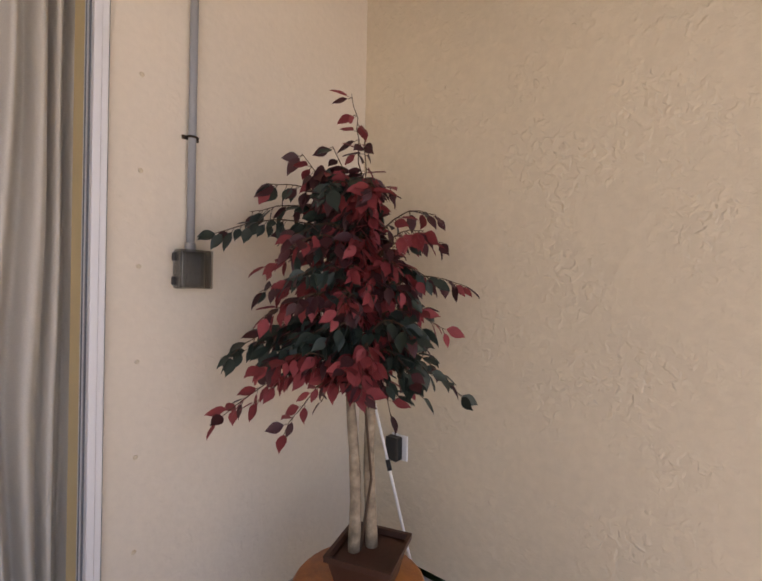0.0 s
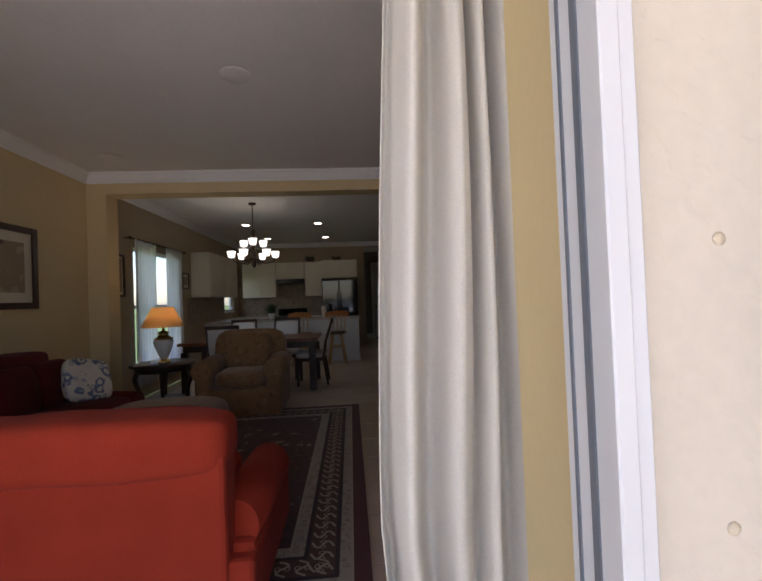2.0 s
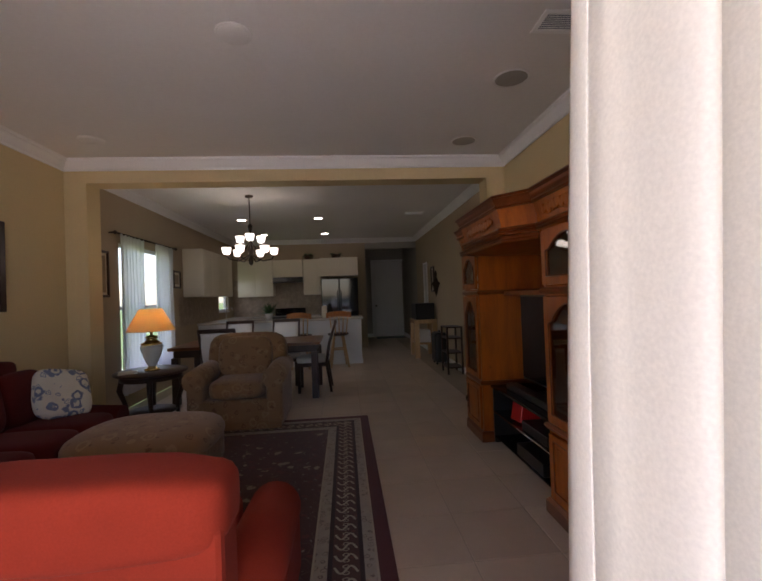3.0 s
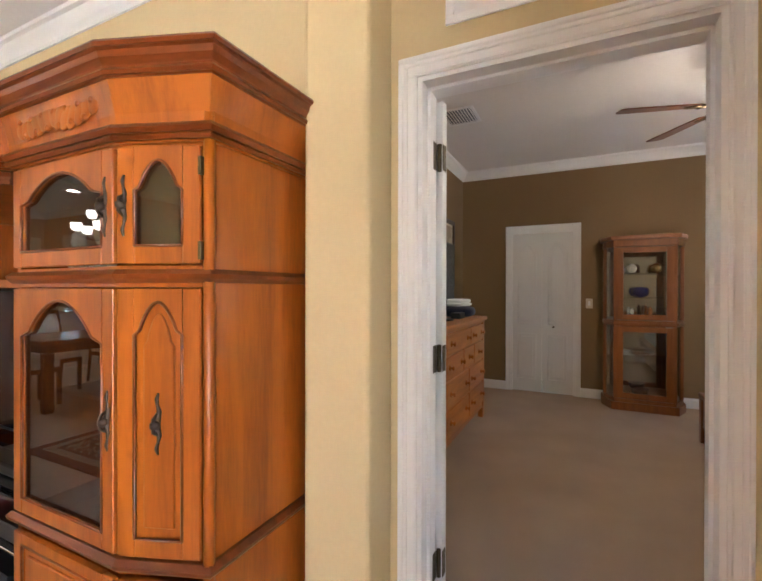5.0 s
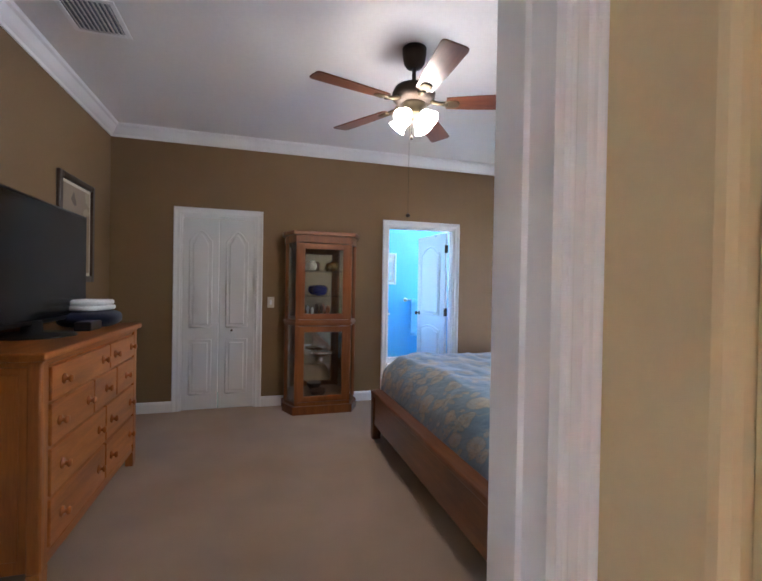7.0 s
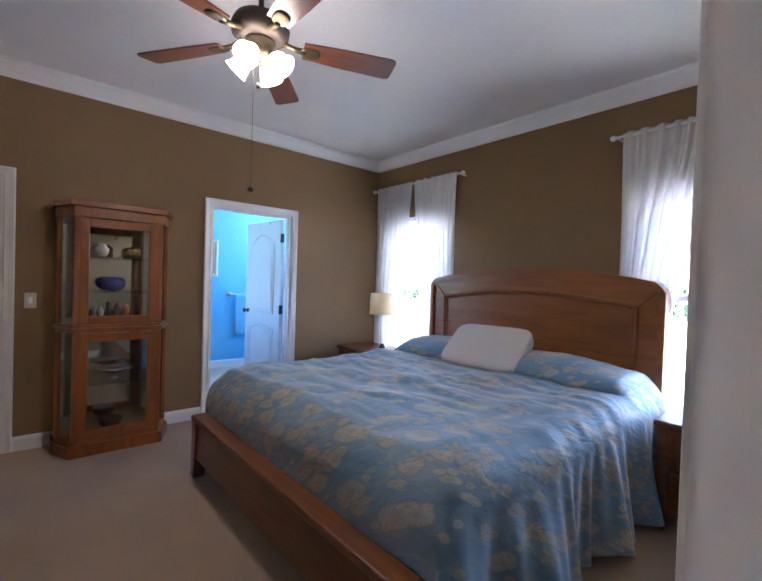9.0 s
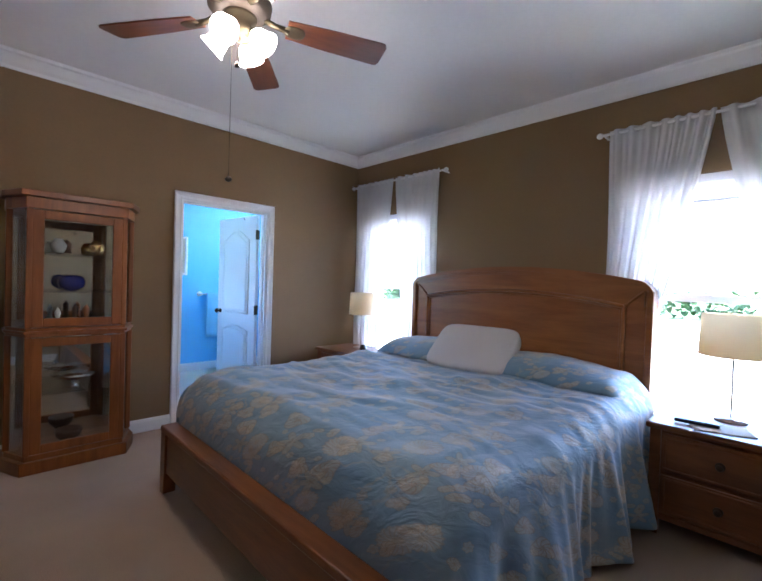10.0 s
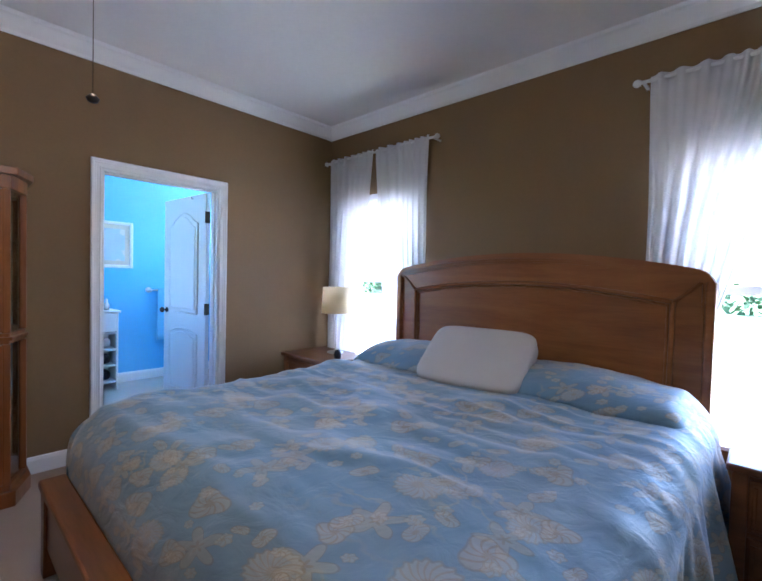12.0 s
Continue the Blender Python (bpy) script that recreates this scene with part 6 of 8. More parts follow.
def grille(name, m, w, h, slats, label, back=M_GREYWALL):
    """A louvred vent in its own xy plane, facing +z."""
    g = thing(name, m, label, "vent")
    bm = bm_new()
    f = 0.028
    for b in ((-w / 2, w / 2, -h / 2, -h / 2 + f), (-w / 2, w / 2, h / 2 - f, h / 2), (-w / 2, -w / 2 + f, -h / 2 + f, h / 2 - f), (w / 2 - f, w / 2, -h / 2 + f, h / 2 - f)):
        box(bm, b[0], b[1], b[2], b[3], 0.0, 0.010, 0.002)
    part("frame", bm, M_TRIM, g)
    bm = bm_new()
    box(bm, -w / 2 + f, w / 2 - f, -h / 2 + f, h / 2 - f, -0.002, 0.001)
    part("backing", bm, M_ALU_DARK, g)
    for i in range(slats):
        y = -h / 2 + f + (h - 2 * f) * (i + 0.5) / slats
        bm = bm_new()
        box(bm, -w / 2 + f, w / 2 - f, -0.5 * (h - 2 * f) / slats, 0.5 * (h - 2 * f) / slats, -0.0012, 0.0012, m=Matrix.Translation((0, y, 0.006)) @ Matrix.Rotation(radians(38), 4, "X"))
        part("slat", bm, M_TRIM, g)
    return g


grille("return_air_vent", Matrix.Translation((-0.021, 0.83, 2.42)) @ Matrix(((0, 0, -1, 0), (-1, 0, 0, 0), (0, 1, 0, 0), (0, 0, 0, 1))), 0.66, 0.46, 16, "white return air grille above the bedroom door")
grille("supply_vent", pose(-0.55, 2.30, H, 180, 0, 0), 0.34, 0.20, 9, "white supply vent in the living room ceiling")
grille("supply_vent", pose(-0.52, 7.75, H, 180, 0, 0), 0.36, 0.2, 9, "white supply vent in the hall ceiling")

for x, y, z, k in ((-0.60, 2.10, 1.361, 1.0), (-0.58, 2.27, 1.361, 0.8), (-0.60, 3.86, 1.361, 0.9), (-0.60, 4.02, 1.361, 1.1)):
    bm = bm_new()
    lathe(bm, [(0.0, 0), (0.035 * k, 0.0), (0.040 * k, 0.02), (0.016 * k, 0.07), (0.030 * k, 0.11 * k), (0.022 * k, 0.15 * k), (0, 0.17 * k)], seg=14)
    tagged(part("figurine", bm, M_PORCELAIN, m=pose(x, y, z)), "small white porcelain figurine behind the cabinet glass", "ornament", "figurines in the pine unit")

# ---- dining and kitchen ----
dt = thing("dining_table", pose(-3.20, 6.14, 0), "dark wood dining table with tan runner top", "table")
bm = bm_new()
box(bm, -0.98, 0.98, -0.48, 0.48, 0.715, 0.755, 0.006, 2)
part("tabletop", bm, M_CHERRY, dt)
bm = bm_new()
for b in ((-0.92, 0.92, -0.43, -0.40), (-0.92, 0.92, 0.40, 0.43), (-0.92, -0.89, -0.40, 0.40), (0.89, 0.92, -0.40, 0.40)):
    box(bm, *b, 0.62, 0.715)
part("apron", bm, M_DARKWOOD, dt)
for sx in (-1, 1):
    for sy in (-1, 1):
        bm = bm_new()
        box(bm, sx * 0.90 - 0.045, sx * 0.90 + 0.045, sy * 0.41 - 0.045, sy * 0.41 + 0.045, 0, 0.62, 0.006)
        part("leg", bm, M_DARKWOOD, dt)


def dining_chair():
    c = thing("dining_chair", pose(0, 0, 0), "dark wood dining chair with white upholstered seat and back", "chair", "dining chairs round the table")
    bm = bm_new()
    cushion(bm, 0.46, 0.46, 0.09, Matrix.Translation((0, 0, 0.46)), 5, 10)
    part("seat", bm, M_WHITECLOTH, c, "white upholstered seat")
    bm = bm_new()
    box(bm, -0.22, 0.22, -0.21, 0.21, 0.37, 0.42, 0.004)
    part("seat_frame", bm, M_DARKWOOD, c)
    bm = bm_new()
    cushion(bm, 0.40, 0.05, 0.44, Matrix.Translation((0, 0.275, 0.74)) @ Matrix.Rotation(radians(-12), 4, "X"), 5, 10)
    part("backrest", bm, M_WHITECLOTH, c, "white upholstered backrest")
    for sx in (-1, 1):
        bm = bm_new()
        tube(bm, [(sx * 0.20, 0.26, 0.0), (sx * 0.20, 0.20, 0.42), (sx * 0.205, 0.25, 0.70), (sx * 0.21, 0.35, 1.0)], [0.018, 0.022, 0.02, 0.016], 8)
        part("back_post", bm, M_DARKWOOD, c)
        bm = bm_new()
        box(bm, sx * 0.20 - 0.02, sx * 0.20 + 0.02, -0.21, -0.17, 0, 0.38, 0.004)
        part("front_leg", bm, M_DARKWOOD, c)
    bm = bm_new()
    box(bm, -0.22, 0.22, 0.325, 0.36, 0.96, 1.01, 0.008, 2)
    part("top_rail", bm, M_DARKWOOD, c)
    return c


c0 = dining_chair()
c0.matrix_basis = pose(-2.36, 6.22, 0, 0, 0, -90)
for m in (pose(-3.60, 6.76, 0, 0, 0, 0), pose(-2.85, 6.76, 0, 0, 0, 0), pose(-3.42, 5.56, 0, 0, 0, 180)):
    copy_thing(c0, m)


def bar_stool():
    s = thing("bar_stool", pose(0, 0, 0), "honey wood swivel bar stool with spindle back", "stool", "bar stools at the counter")
    bm = bm_new()
    lathe(bm, [(0.17, 0.60), (0.20, 0.62), (0.20, 0.645), (0.15, 0.655), (0, 0.65)], seg=24)
    part("seat", bm, M_DARKWOOD, s, "dark leather seat")
    for i in range(4):
        a = math.pi / 4 + i * math.pi / 2
        bm = bm_new()
        tube(bm, [(0.12 * math.cos(a), 0.12 * math.sin(a), 0.60), (0.24 * math.cos(a), 0.24 * math.sin(a), 0.0)], [0.022, 0.018], 8)
        part("leg", bm, M_LIGHTWOOD, s)
        b = a + math.pi / 2
        bm = bm_new()
        z, r = (0.22, 0.195) if i % 2 else (0.34, 0.175)
        tube(bm, [(r * math.cos(a), r * math.sin(a), z), (r * math.cos(b), r * math.sin(b), z)], 0.012, 8)
        part("rung", bm, M_LIGHTWOOD, s)
    for i in range(5):
        x = (i - 2) * 0.075
        bm = bm_new()
        tube(bm, [(x * 0.9, -0.16 + 0.25 * abs(x) ** 1.5, 0.645), (x * 1.15, -0.20 + 0.25 * abs(x) ** 1.5, 0.98)], 0.011, 8)
        part("spindle", bm, M_LIGHTWOOD, s)
    bm = bm_new()
    pts = [(0.235 * s2, -0.20 + 0.05 * s2 * s2, 1.0 + 0.03 * (1 - s2 * s2)) for s2 in [i / 4 - 1 for i in range(9)]]
    for a, b in zip(pts, pts[1:]):
        prism(bm, [(a[0], a[2] - 0.055), (b[0], b[2] - 0.055), (b[0], b[2] + 0.045), (a[0], a[2] + 0.045)], a[1] - 0.012, a[1] + 0.012, "xz")
    part("crest_rail", bm, M_OAK_H, s)
    return s


b0 = bar_stool()
b0.matrix_basis = pose(-2.02, 8.16, 0, 0, 0, 8)
copy_thing(b0, pose(-2.72, 8.14, 0, 0, 0, -6))

isl = thing("kitchen_peninsula", Matrix.Identity(4), "white panelled kitchen peninsula with pale counter", "counter")
bm = bm_new()
box(bm, XL, -1.56, 8.42, 9.02, 0, 0.885, 0.003)
part("body", bm, M_WHITEISL, isl)
bm = bm_new()
box(bm, XL, -1.52, 8.36, 9.06, 0.885, 0.925, 0.006, 2)
part("worktop", bm, M_COUNTER, isl, "pale laminate worktop")
bm = bm_new()
box(bm, -4.7, -1.545, 8.412, 8.42, 0, 0.10, 0.002)
part("kickboard", bm, M_WHITEISL, isl)


def cupboard(x0, x1, y0, y1, z0, z1, face, doors, label, mat=M_WHITECAB, name="kitchen_cabinet", group="cream kitchen cabinets"):
    c = thing(name, Matrix.Identity(4), label, "cabinet", group)
    bm = bm_new()
    box(bm, x0, x1, y0, y1, z0, z1, 0.003)
    part("body", bm, mat, c)
    for i in range(doors):
        bm = bm_new()
        if face == "y":
            w = (x1 - x0) / doors
            a, b = x0 + i * w + 0.006, x0 + (i + 1) * w - 0.006
            box(bm, a, b, y0 - 0.018, y0, z0 + 0.006, z1 - 0.006, 0.003)
            box(bm, a + 0.06, b - 0.06, y0 - 0.023, y0 - 0.018, z0 + 0.07, z1 - 0.07, 0.004)
        else:
            w = (y1 - y0) / doors
            a, b = y0 + i * w + 0.006, y0 + (i + 1) * w - 0.006
            box(bm, x1, x1 + 0.018, a, b, z0 + 0.006, z1 - 0.006, 0.003)
            box(bm, x1 + 0.018, x1 + 0.023, a + 0.06, b - 0.06, z0 + 0.07, z1 - 0.07, 0.004)
        d = part("door", bm, mat, c)
    return c


cupboard(-4.50, -3.64, 10.65, 11.0, 1.42, 2.32, "y", 2, "cream upper kitchen cabinet")
cupboard(-3.63, -2.90, 10.65, 11.0, 1.88, 2.32, "y", 2, "cream cabinet above the range hood")
cupboard(-2.89, -2.46, 10.65, 11.0, 1.42, 2.32, "y", 1, "cream upper kitchen cabinet")
cupboard(-2.45, -1.52, 10.40, 11.0, 1.86, 2.32, "y", 2, "cream cabinet above the refrigerator")
cupboard(XL, XL + 0.34, 7.72, 9.62, 1.44, 2.30, "x", 4, "cream upper cabinets along the kitchen wall")
cupboard(XL, -3.66, 10.40, 11.0, 0, 0.885, "y", 2, "cream kitchen base cabinet with worktop")
cupboard(-2.88, -2.50, 10.40, 11.0, 0, 0.885, "y", 1, "cream kitchen base cabinet with worktop")
cupboard(XL, XL + 0.60, 9.08, 10.36, 0, 0.885, "x", 3, "cream base cabinets under the sink window")
for b, lb in (((XL, -3.66, 10.36, 11.0, 0.886, 0.925), "back"), ((-2.88, -2.49, 10.36, 11.0, 0.886, 0.925), "range side"), ((XL, XL + 0.64, 9.08, 10.355, 0.886, 0.925), "sink")):
    bm = bm_new()
    box(bm, *b, 0.004)
    tagged(part("worktop", bm, M_COUNTER), "pale laminate worktop on cream cabinets", "worktop")
bm = bm_new()
box(bm, -4.7, -2.47, 10.985, 10.997, 0.93, 1.86)
box(bm, XL + 0.002, XL + 0.012, 7.5, 9.74, 0.93, 1.44)
structure("backsplash", bm, M_SPLASH, "brown stone tile backsplash", "backsplash")
rn = thing("range", Matrix.Identity(4), "black freestanding range under the hood", "stove")
bm = bm_new()
box(bm, -3.65, -2.89, 10.36, 10.98, 0, 0.92, 0.006)
part("body", bm, M_BLACK, rn)
bm = bm_new()
box(bm, -3.65, -2.89, 10.90, 10.98, 0.92, 1.10, 0.006)
part("control_panel", bm, M_BLACKGLASS, rn)
bm = bm_new()
tube(bm, [(-3.55, 10.33, 0.78), (-2.99, 10.33, 0.78)], 0.012, 8)
part("handle", bm, M_STEEL, rn)
bm = bm_new()
prism(bm, [(10.50, 1.76), (10.98, 1.76), (10.98, 1.88), (10.56, 1.88)], -3.63, -2.90, "yz")
tagged(part("range_hood", bm, M_BLACK), "black range hood under a cream cabinet", "range hood")
fg = thing("refrigerator", Matrix.Identity(4), "black side-by-side refrigerator with glossy doors", "refrigerator")
bm = bm_new()
box(bm, -2.43, -1.54, 10.28, 10.98, 0.02, 1.80, 0.006)
part("body", bm, M_BLACK, fg)
for x0, x1 in ((-2.425, -2.0), (-1.99, -1.545)):
    bm = bm_new()
    box(bm, x0, x1, 10.20, 10.278, 0.06, 1.79, 0.012, 2)
    d = part("door", bm, M_BLACKGLASS, fg)
    bm = bm_new()
    x = x1 - 0.04 if x0 < -2.2 else x0 + 0.04
    tube(bm, [(x, 10.20, 0.7), (x, 10.15, 0.75), (x, 10.15, 1.45), (x, 10.20, 1.5)], 0.010, 8)
    part("handle", bm, M_BLACK, d)
for x in (-2.75, -2.05):
    bm = bm_new()
    for k in range(40):
        rr = random.Random(k + int(x * 100))
        mm = Matrix.Translation((rr.uniform(-0.10, 0.10), rr.uniform(-0.06, 0.06), 0.10)) @ Matrix.Rotation(rr.uniform(0, 6.28), 4, "Z") @ Matrix.Rotation(rr.uniform(-0.7, 0.4), 4, "Y")
        leaf_mesh(bm, mm, rr.uniform(0.08, 0.14), 0.05, 0.3)
    pl = thing("basket_plant", pose(x, 10.75, 2.32), "small dark plant in a basket on the cabinets", "plant", "plants on the kitchen cabinets")
    part("leaves", bm, M_PLANT, pl)
    bm = bm_new()
    lathe(bm, [(0.09, 0), (0.12, 0.11), (0.11, 0.11), (0.08, 0.02), (0, 0.02)], seg=20)
    part("basket", bm, M_TWIG, pl)
pl = thing("potted_plant", pose(-3.42, 8.70, 0.925), "bushy green potted plant on the counter", "plant")
bm = bm_new()
lathe(bm, [(0.06, 0), (0.085, 0.13), (0.075, 0.13), (0.055, 0.02), (0, 0.02)], seg=20)
part("pot", bm, M_PORCELAIN, pl)
bm = bm_new()
for k in range(90):
    rr = random.Random(k)
    mm = Matrix.Translation((rr.uniform(-0.05, 0.05), rr.uniform(-0.05, 0.05), 0.12)) @ Matrix.Rotation(rr.uniform(0, 6.28), 4, "Z") @ Matrix.Rotation(rr.uniform(-1.5, -0.3), 4, "Y")
    leaf_mesh(bm, mm, rr.uniform(0.15, 0.30), 0.03, 0.35)
part("leaves", bm, M_PLANT, pl)
bm = bm_new()
tube(bm, [(0, 0, 0), (0, 0, 0.22), (0.05, 0, 0.28), (0.13, 0, 0.26), (0.15, 0, 0.2)], 0.012, 10)
tagged(part("kitchen_faucet", bm, M_CHROME, m=pose(XL + 0.12, 9.9, 0.925)), "chrome gooseneck faucet at the sink", "faucet")
bm = bm_new()
lathe(bm, [(0.05, 0), (0.055, 0.02), (0.055, 0.24), (0, 0.25)], seg=20)
tagged(part("paper_towel", bm, M_PAPER, m=pose(-2.30, 8.75, 0.925)), "white paper towel roll on the counter", "paper towel")

# chandelier
cd = thing("chandelier", pose(-3.20, 6.22, 0), "dark bronze chandelier with lit frosted glass cups", "chandelier")
bm = bm_new()
lathe(bm, [(0.0, 2.83), (0.055, 2.835), (0.06, 2.86)], seg=20)
part("canopy", bm, M_BRONZE, cd)
bm = bm_new()
tube(bm, [(0, 0, 2.45), (0, 0, 2.84)], 0.008, 8)
part("chain", bm, M_BRONZE, cd)
bm = bm_new()
lathe(bm, [(0, 1.84), (0.03, 1.87), (0.035, 1.92), (0.015, 1.98), (0.045, 2.06), (0.02, 2.16), (0.045, 2.26), (0.02, 2.34), (0.035, 2.42), (0, 2.47)], seg=18)
part("column", bm, M_BRONZE, cd)
for tier, n, r, z in ((0, 6, 0.33, 1.98), (1, 3, 0.17, 2.16)):
    for i in range(n):
        a = 2 * math.pi * i / n + 0.3 + 0.4 * tier
        ca, sa = math.cos(a), math.sin(a)
        bm = bm_new()
        tube(bm, [(0.02 * ca, 0.02 * sa, z + 0.02), (r * 0.5 * ca, r * 0.5 * sa, z - 0.07), (r * 0.9 * ca, r * 0.9 * sa, z - 0.04), (r * ca, r * sa, z + 0.02)], 0.009, 7)
        arm = part("arm", bm, M_BRONZE, cd)
        bm = bm_new()
        lathe(bm, [(0.02, 0), (0.05, 0.015), (0.058, 0.06), (0.066, 0.10), (0.062, 0.10), (0.05, 0.03), (0, 0.02)], (r * ca, r * sa, z + 0.02), 16)
        part("glass_cup", bm, M_BULB_K, arm, "lit frosted glass cup")
# downlights
for x, y in ((-3.76, 8.1), (-2.32, 8.07), (-2.28, 10.0), (-3.70, 10.0)):
    dl = thing("downlight", pose(x, y, H), "lit recessed ceiling downlight", "downlight", "kitchen downlights")
    bm = bm_new()
    lathe(bm, [(0.075, -0.003), (0.095, -0.006), (0.10, 0.0)], seg=24)
    part("rim", bm, M_CEIL, dl)
    bm = bm_new()
    lathe(bm, [(0, -0.004), (0.076, -0.0035), (0.076, 0.0)], seg=24)
    part("lens", bm, M_DOWNLIGHT, dl)

# along the hall wall
sd = thing("side_table", pose(-0.20, 8.95, 0), "pale wood side table against the hall wall", "table")
bm = bm_new()
box(bm, -0.24, 0.24, -0.32, 0.32, 0.72, 0.80, 0.005)
part("tabletop", bm, M_LIGHTWOOD, sd)
for sx in (-1, 1):
    for sy in (-1, 1):
        bm = bm_new()
        box(bm, sx * 0.19 - 0.05, sx * 0.19 + 0.05, sy * 0.27 - 0.05, sy * 0.27 + 0.05, 0, 0.72, 0.004)
        part("leg", bm, M_LIGHTWOOD, sd)
bm = bm_new()
box(bm, -0.2, 0.2, -0.28, 0.28, 0.28, 0.31, 0.004)
part("shelf", bm, M_LIGHTWOOD, sd)
bm = bm_new()
box(bm, -0.20, 0.20, -0.28, 0.28, 0, 0.34, 0.008, 2)
tagged(part("small_television", bm, M_BLACK, m=pose(-0.20, 8.95, 0.80)), "black box television on the pale table", "television")
bm = bm_new()
box(bm, -0.12, 0.12, -0.15, 0.15, 0, 0.26, 0.01)
tagged(part("white_basket", bm, M_TRIM, m=pose(-0.2, 8.93, 0.31)), "white storage basket on the table shelf", "basket")
sc = thing("suitcase", pose(-0.10, 7.90, 0), "black soft suitcase standing on its wheels", "suitcase")
bm = bm_new()
box(bm, -0.12, 0.12, -0.19, 0.19, 0.04, 0.60, 0.05, 3)
part("body", bm, M_BLACK, sc)
for y in (-0.13, 0.13):
    for x in (-0.08, 0.08):
        bm = bm_new()
        lathe(bm, [(0.022, -0.012), (0.022, 0.012)], (0, 0, 0), 10, Matrix.Translation((x, y, 0.022)) @ Matrix.Rotation(radians(90), 4, "X"))
        part("wheel", bm, M_BLACK, sc)
bm = bm_new()
tube(bm, [(0, -0.06, 0.59), (0, -0.05, 0.63), (0, 0.05, 0.63), (0, 0.06, 0.59)], 0.012, 8)
part("handle", bm, M_BLACK, sc)
sh = thing("rack", pose(-0.10, 6.95, 0), "small dark wood wine rack by the wall", "rack")
for z in (0.10, 0.34, 0.58, 0.76):
    bm = bm_new()
    box(bm, -0.13, 0.13, -0.20, 0.20, z, z + 0.022, 0.003)
    part("shelf", bm, M_DARKWOOD, sh)
for sx in (-1, 1):
    for sy in (-1, 1):
        bm = bm_new()
        box(bm, sx * 0.12 - 0.015, sx * 0.12 + 0.015, sy * 0.19 - 0.015, sy * 0.19 + 0.015, 0, 0.78, 0.003)
        part("post", bm, M_DARKWOOD, sh)
framed_picture("wall_mirror", pose(0.06, 9.75, 1.55, 0, 0, 90), 0.40, 1.05, M_TRIM, M_MIRROR, "tall white framed mirror on the hall wall", 0.04, 0.005)
framed_picture("framed_picture", pose(0.06, 8.95, 1.65, 0, 0, 90), 0.30, 0.55, M_DARKWOOD, M_PRINT, "dark framed print on the hall wall", 0.04, 0.03)
bm = bm_new()
lathe(bm, [(0.0, -0.28), (0.02, -0.22), (0.05, -0.1), (0.09, 0.0), (0.05, 0.03), (0.02, 0.12), (0.03, 0.2), (0.0, 0.26)], seg=14)
tagged(part("wall_sconce", bm, M_BRONZE, m=pose(-0.02, 8.35, 1.55)), "dark iron wall sconce on the tan wall", "sconce")
bm = bm_new()
box(bm, -0.45, 0.45, -0.28, 0.28, 0, 0.012, 0.004)
tagged(part("door_mat", bm, M_NAVY, m=pose(-0.45, 13.2, 0)), "dark door mat before the front door", "mat")

# ---- bedroom ----
fan = thing("ceiling_fan", pose(2.04, -0.14, 0.065), "bronze ceiling fan with five walnut blades and lit glass shades", "ceiling fan")
bm = bm_new()
lathe(bm, [(0.018, 2.668), (0.050, 2.675), (0.068, 2.70), (0.076, 2.75), (0.078, 2.793)], seg=28)
part("canopy", bm, M_BRONZE, fan)
bm = bm_new()
tube(bm, [(0, 0, 2.55), (0, 0, 2.672)], 0.013, 12)
part("downrod", bm, M_BRONZE, fan)
bm = bm_new()
lathe(bm, [(0.03, 2.57), (0.07, 2.56), (0.125, 2.535), (0.14, 2.50), (0.135, 2.47), (0.105, 2.445), (0.06, 2.435)][::-1], seg=36)
part("motor_housing", bm, M_BRONZE, fan)
bm = bm_new()
lathe(bm, [(0.02, 2.345), (0.055, 2.355), (0.065, 2.385), (0.05, 2.405), (0.075, 2.425), (0.075, 2.44)], seg=28)
part("switch_housing", bm, M_BRASS_OLD, fan, "aged brass switch housing")
for i in range(5):
    a = radians(105 + 72 * i)
    m = Matrix.Rotation(a, 4, "Z") @ Matrix.Translation((0, 0, 2.44)) @ Matrix.Rotation(radians(-11), 4, "X")
    bm = bm_new()
    outline = [(0.21, 0.054), (0.40, 0.068), (0.668, 0.076), (0.686, 0.070), (0.694, 0.054), (0.694, -0.054), (0.686, -0.070), (0.668, -0.076), (0.40, -0.068), (0.21, -0.054)]
    prism(bm, outline, -0.004, 0.004, "xy")
    bl = part("blade", bm, M_BLADE, fan, "dark walnut blade", m)
    bm = bm_new()
    tube(bm, [(0.10, 0, 0.02), (0.16, 0, 0.0), (0.22, 0, -0.008)], [0.014, 0.012, 0.016], 8)
    cushion(bm, 0.10, 0.075, 0.014, Matrix.Translation((0.245, 0, -0.008)), 2.4, 8)
    part("blade_iron", bm, M_BRASS_OLD, bl, "aged brass blade bracket")
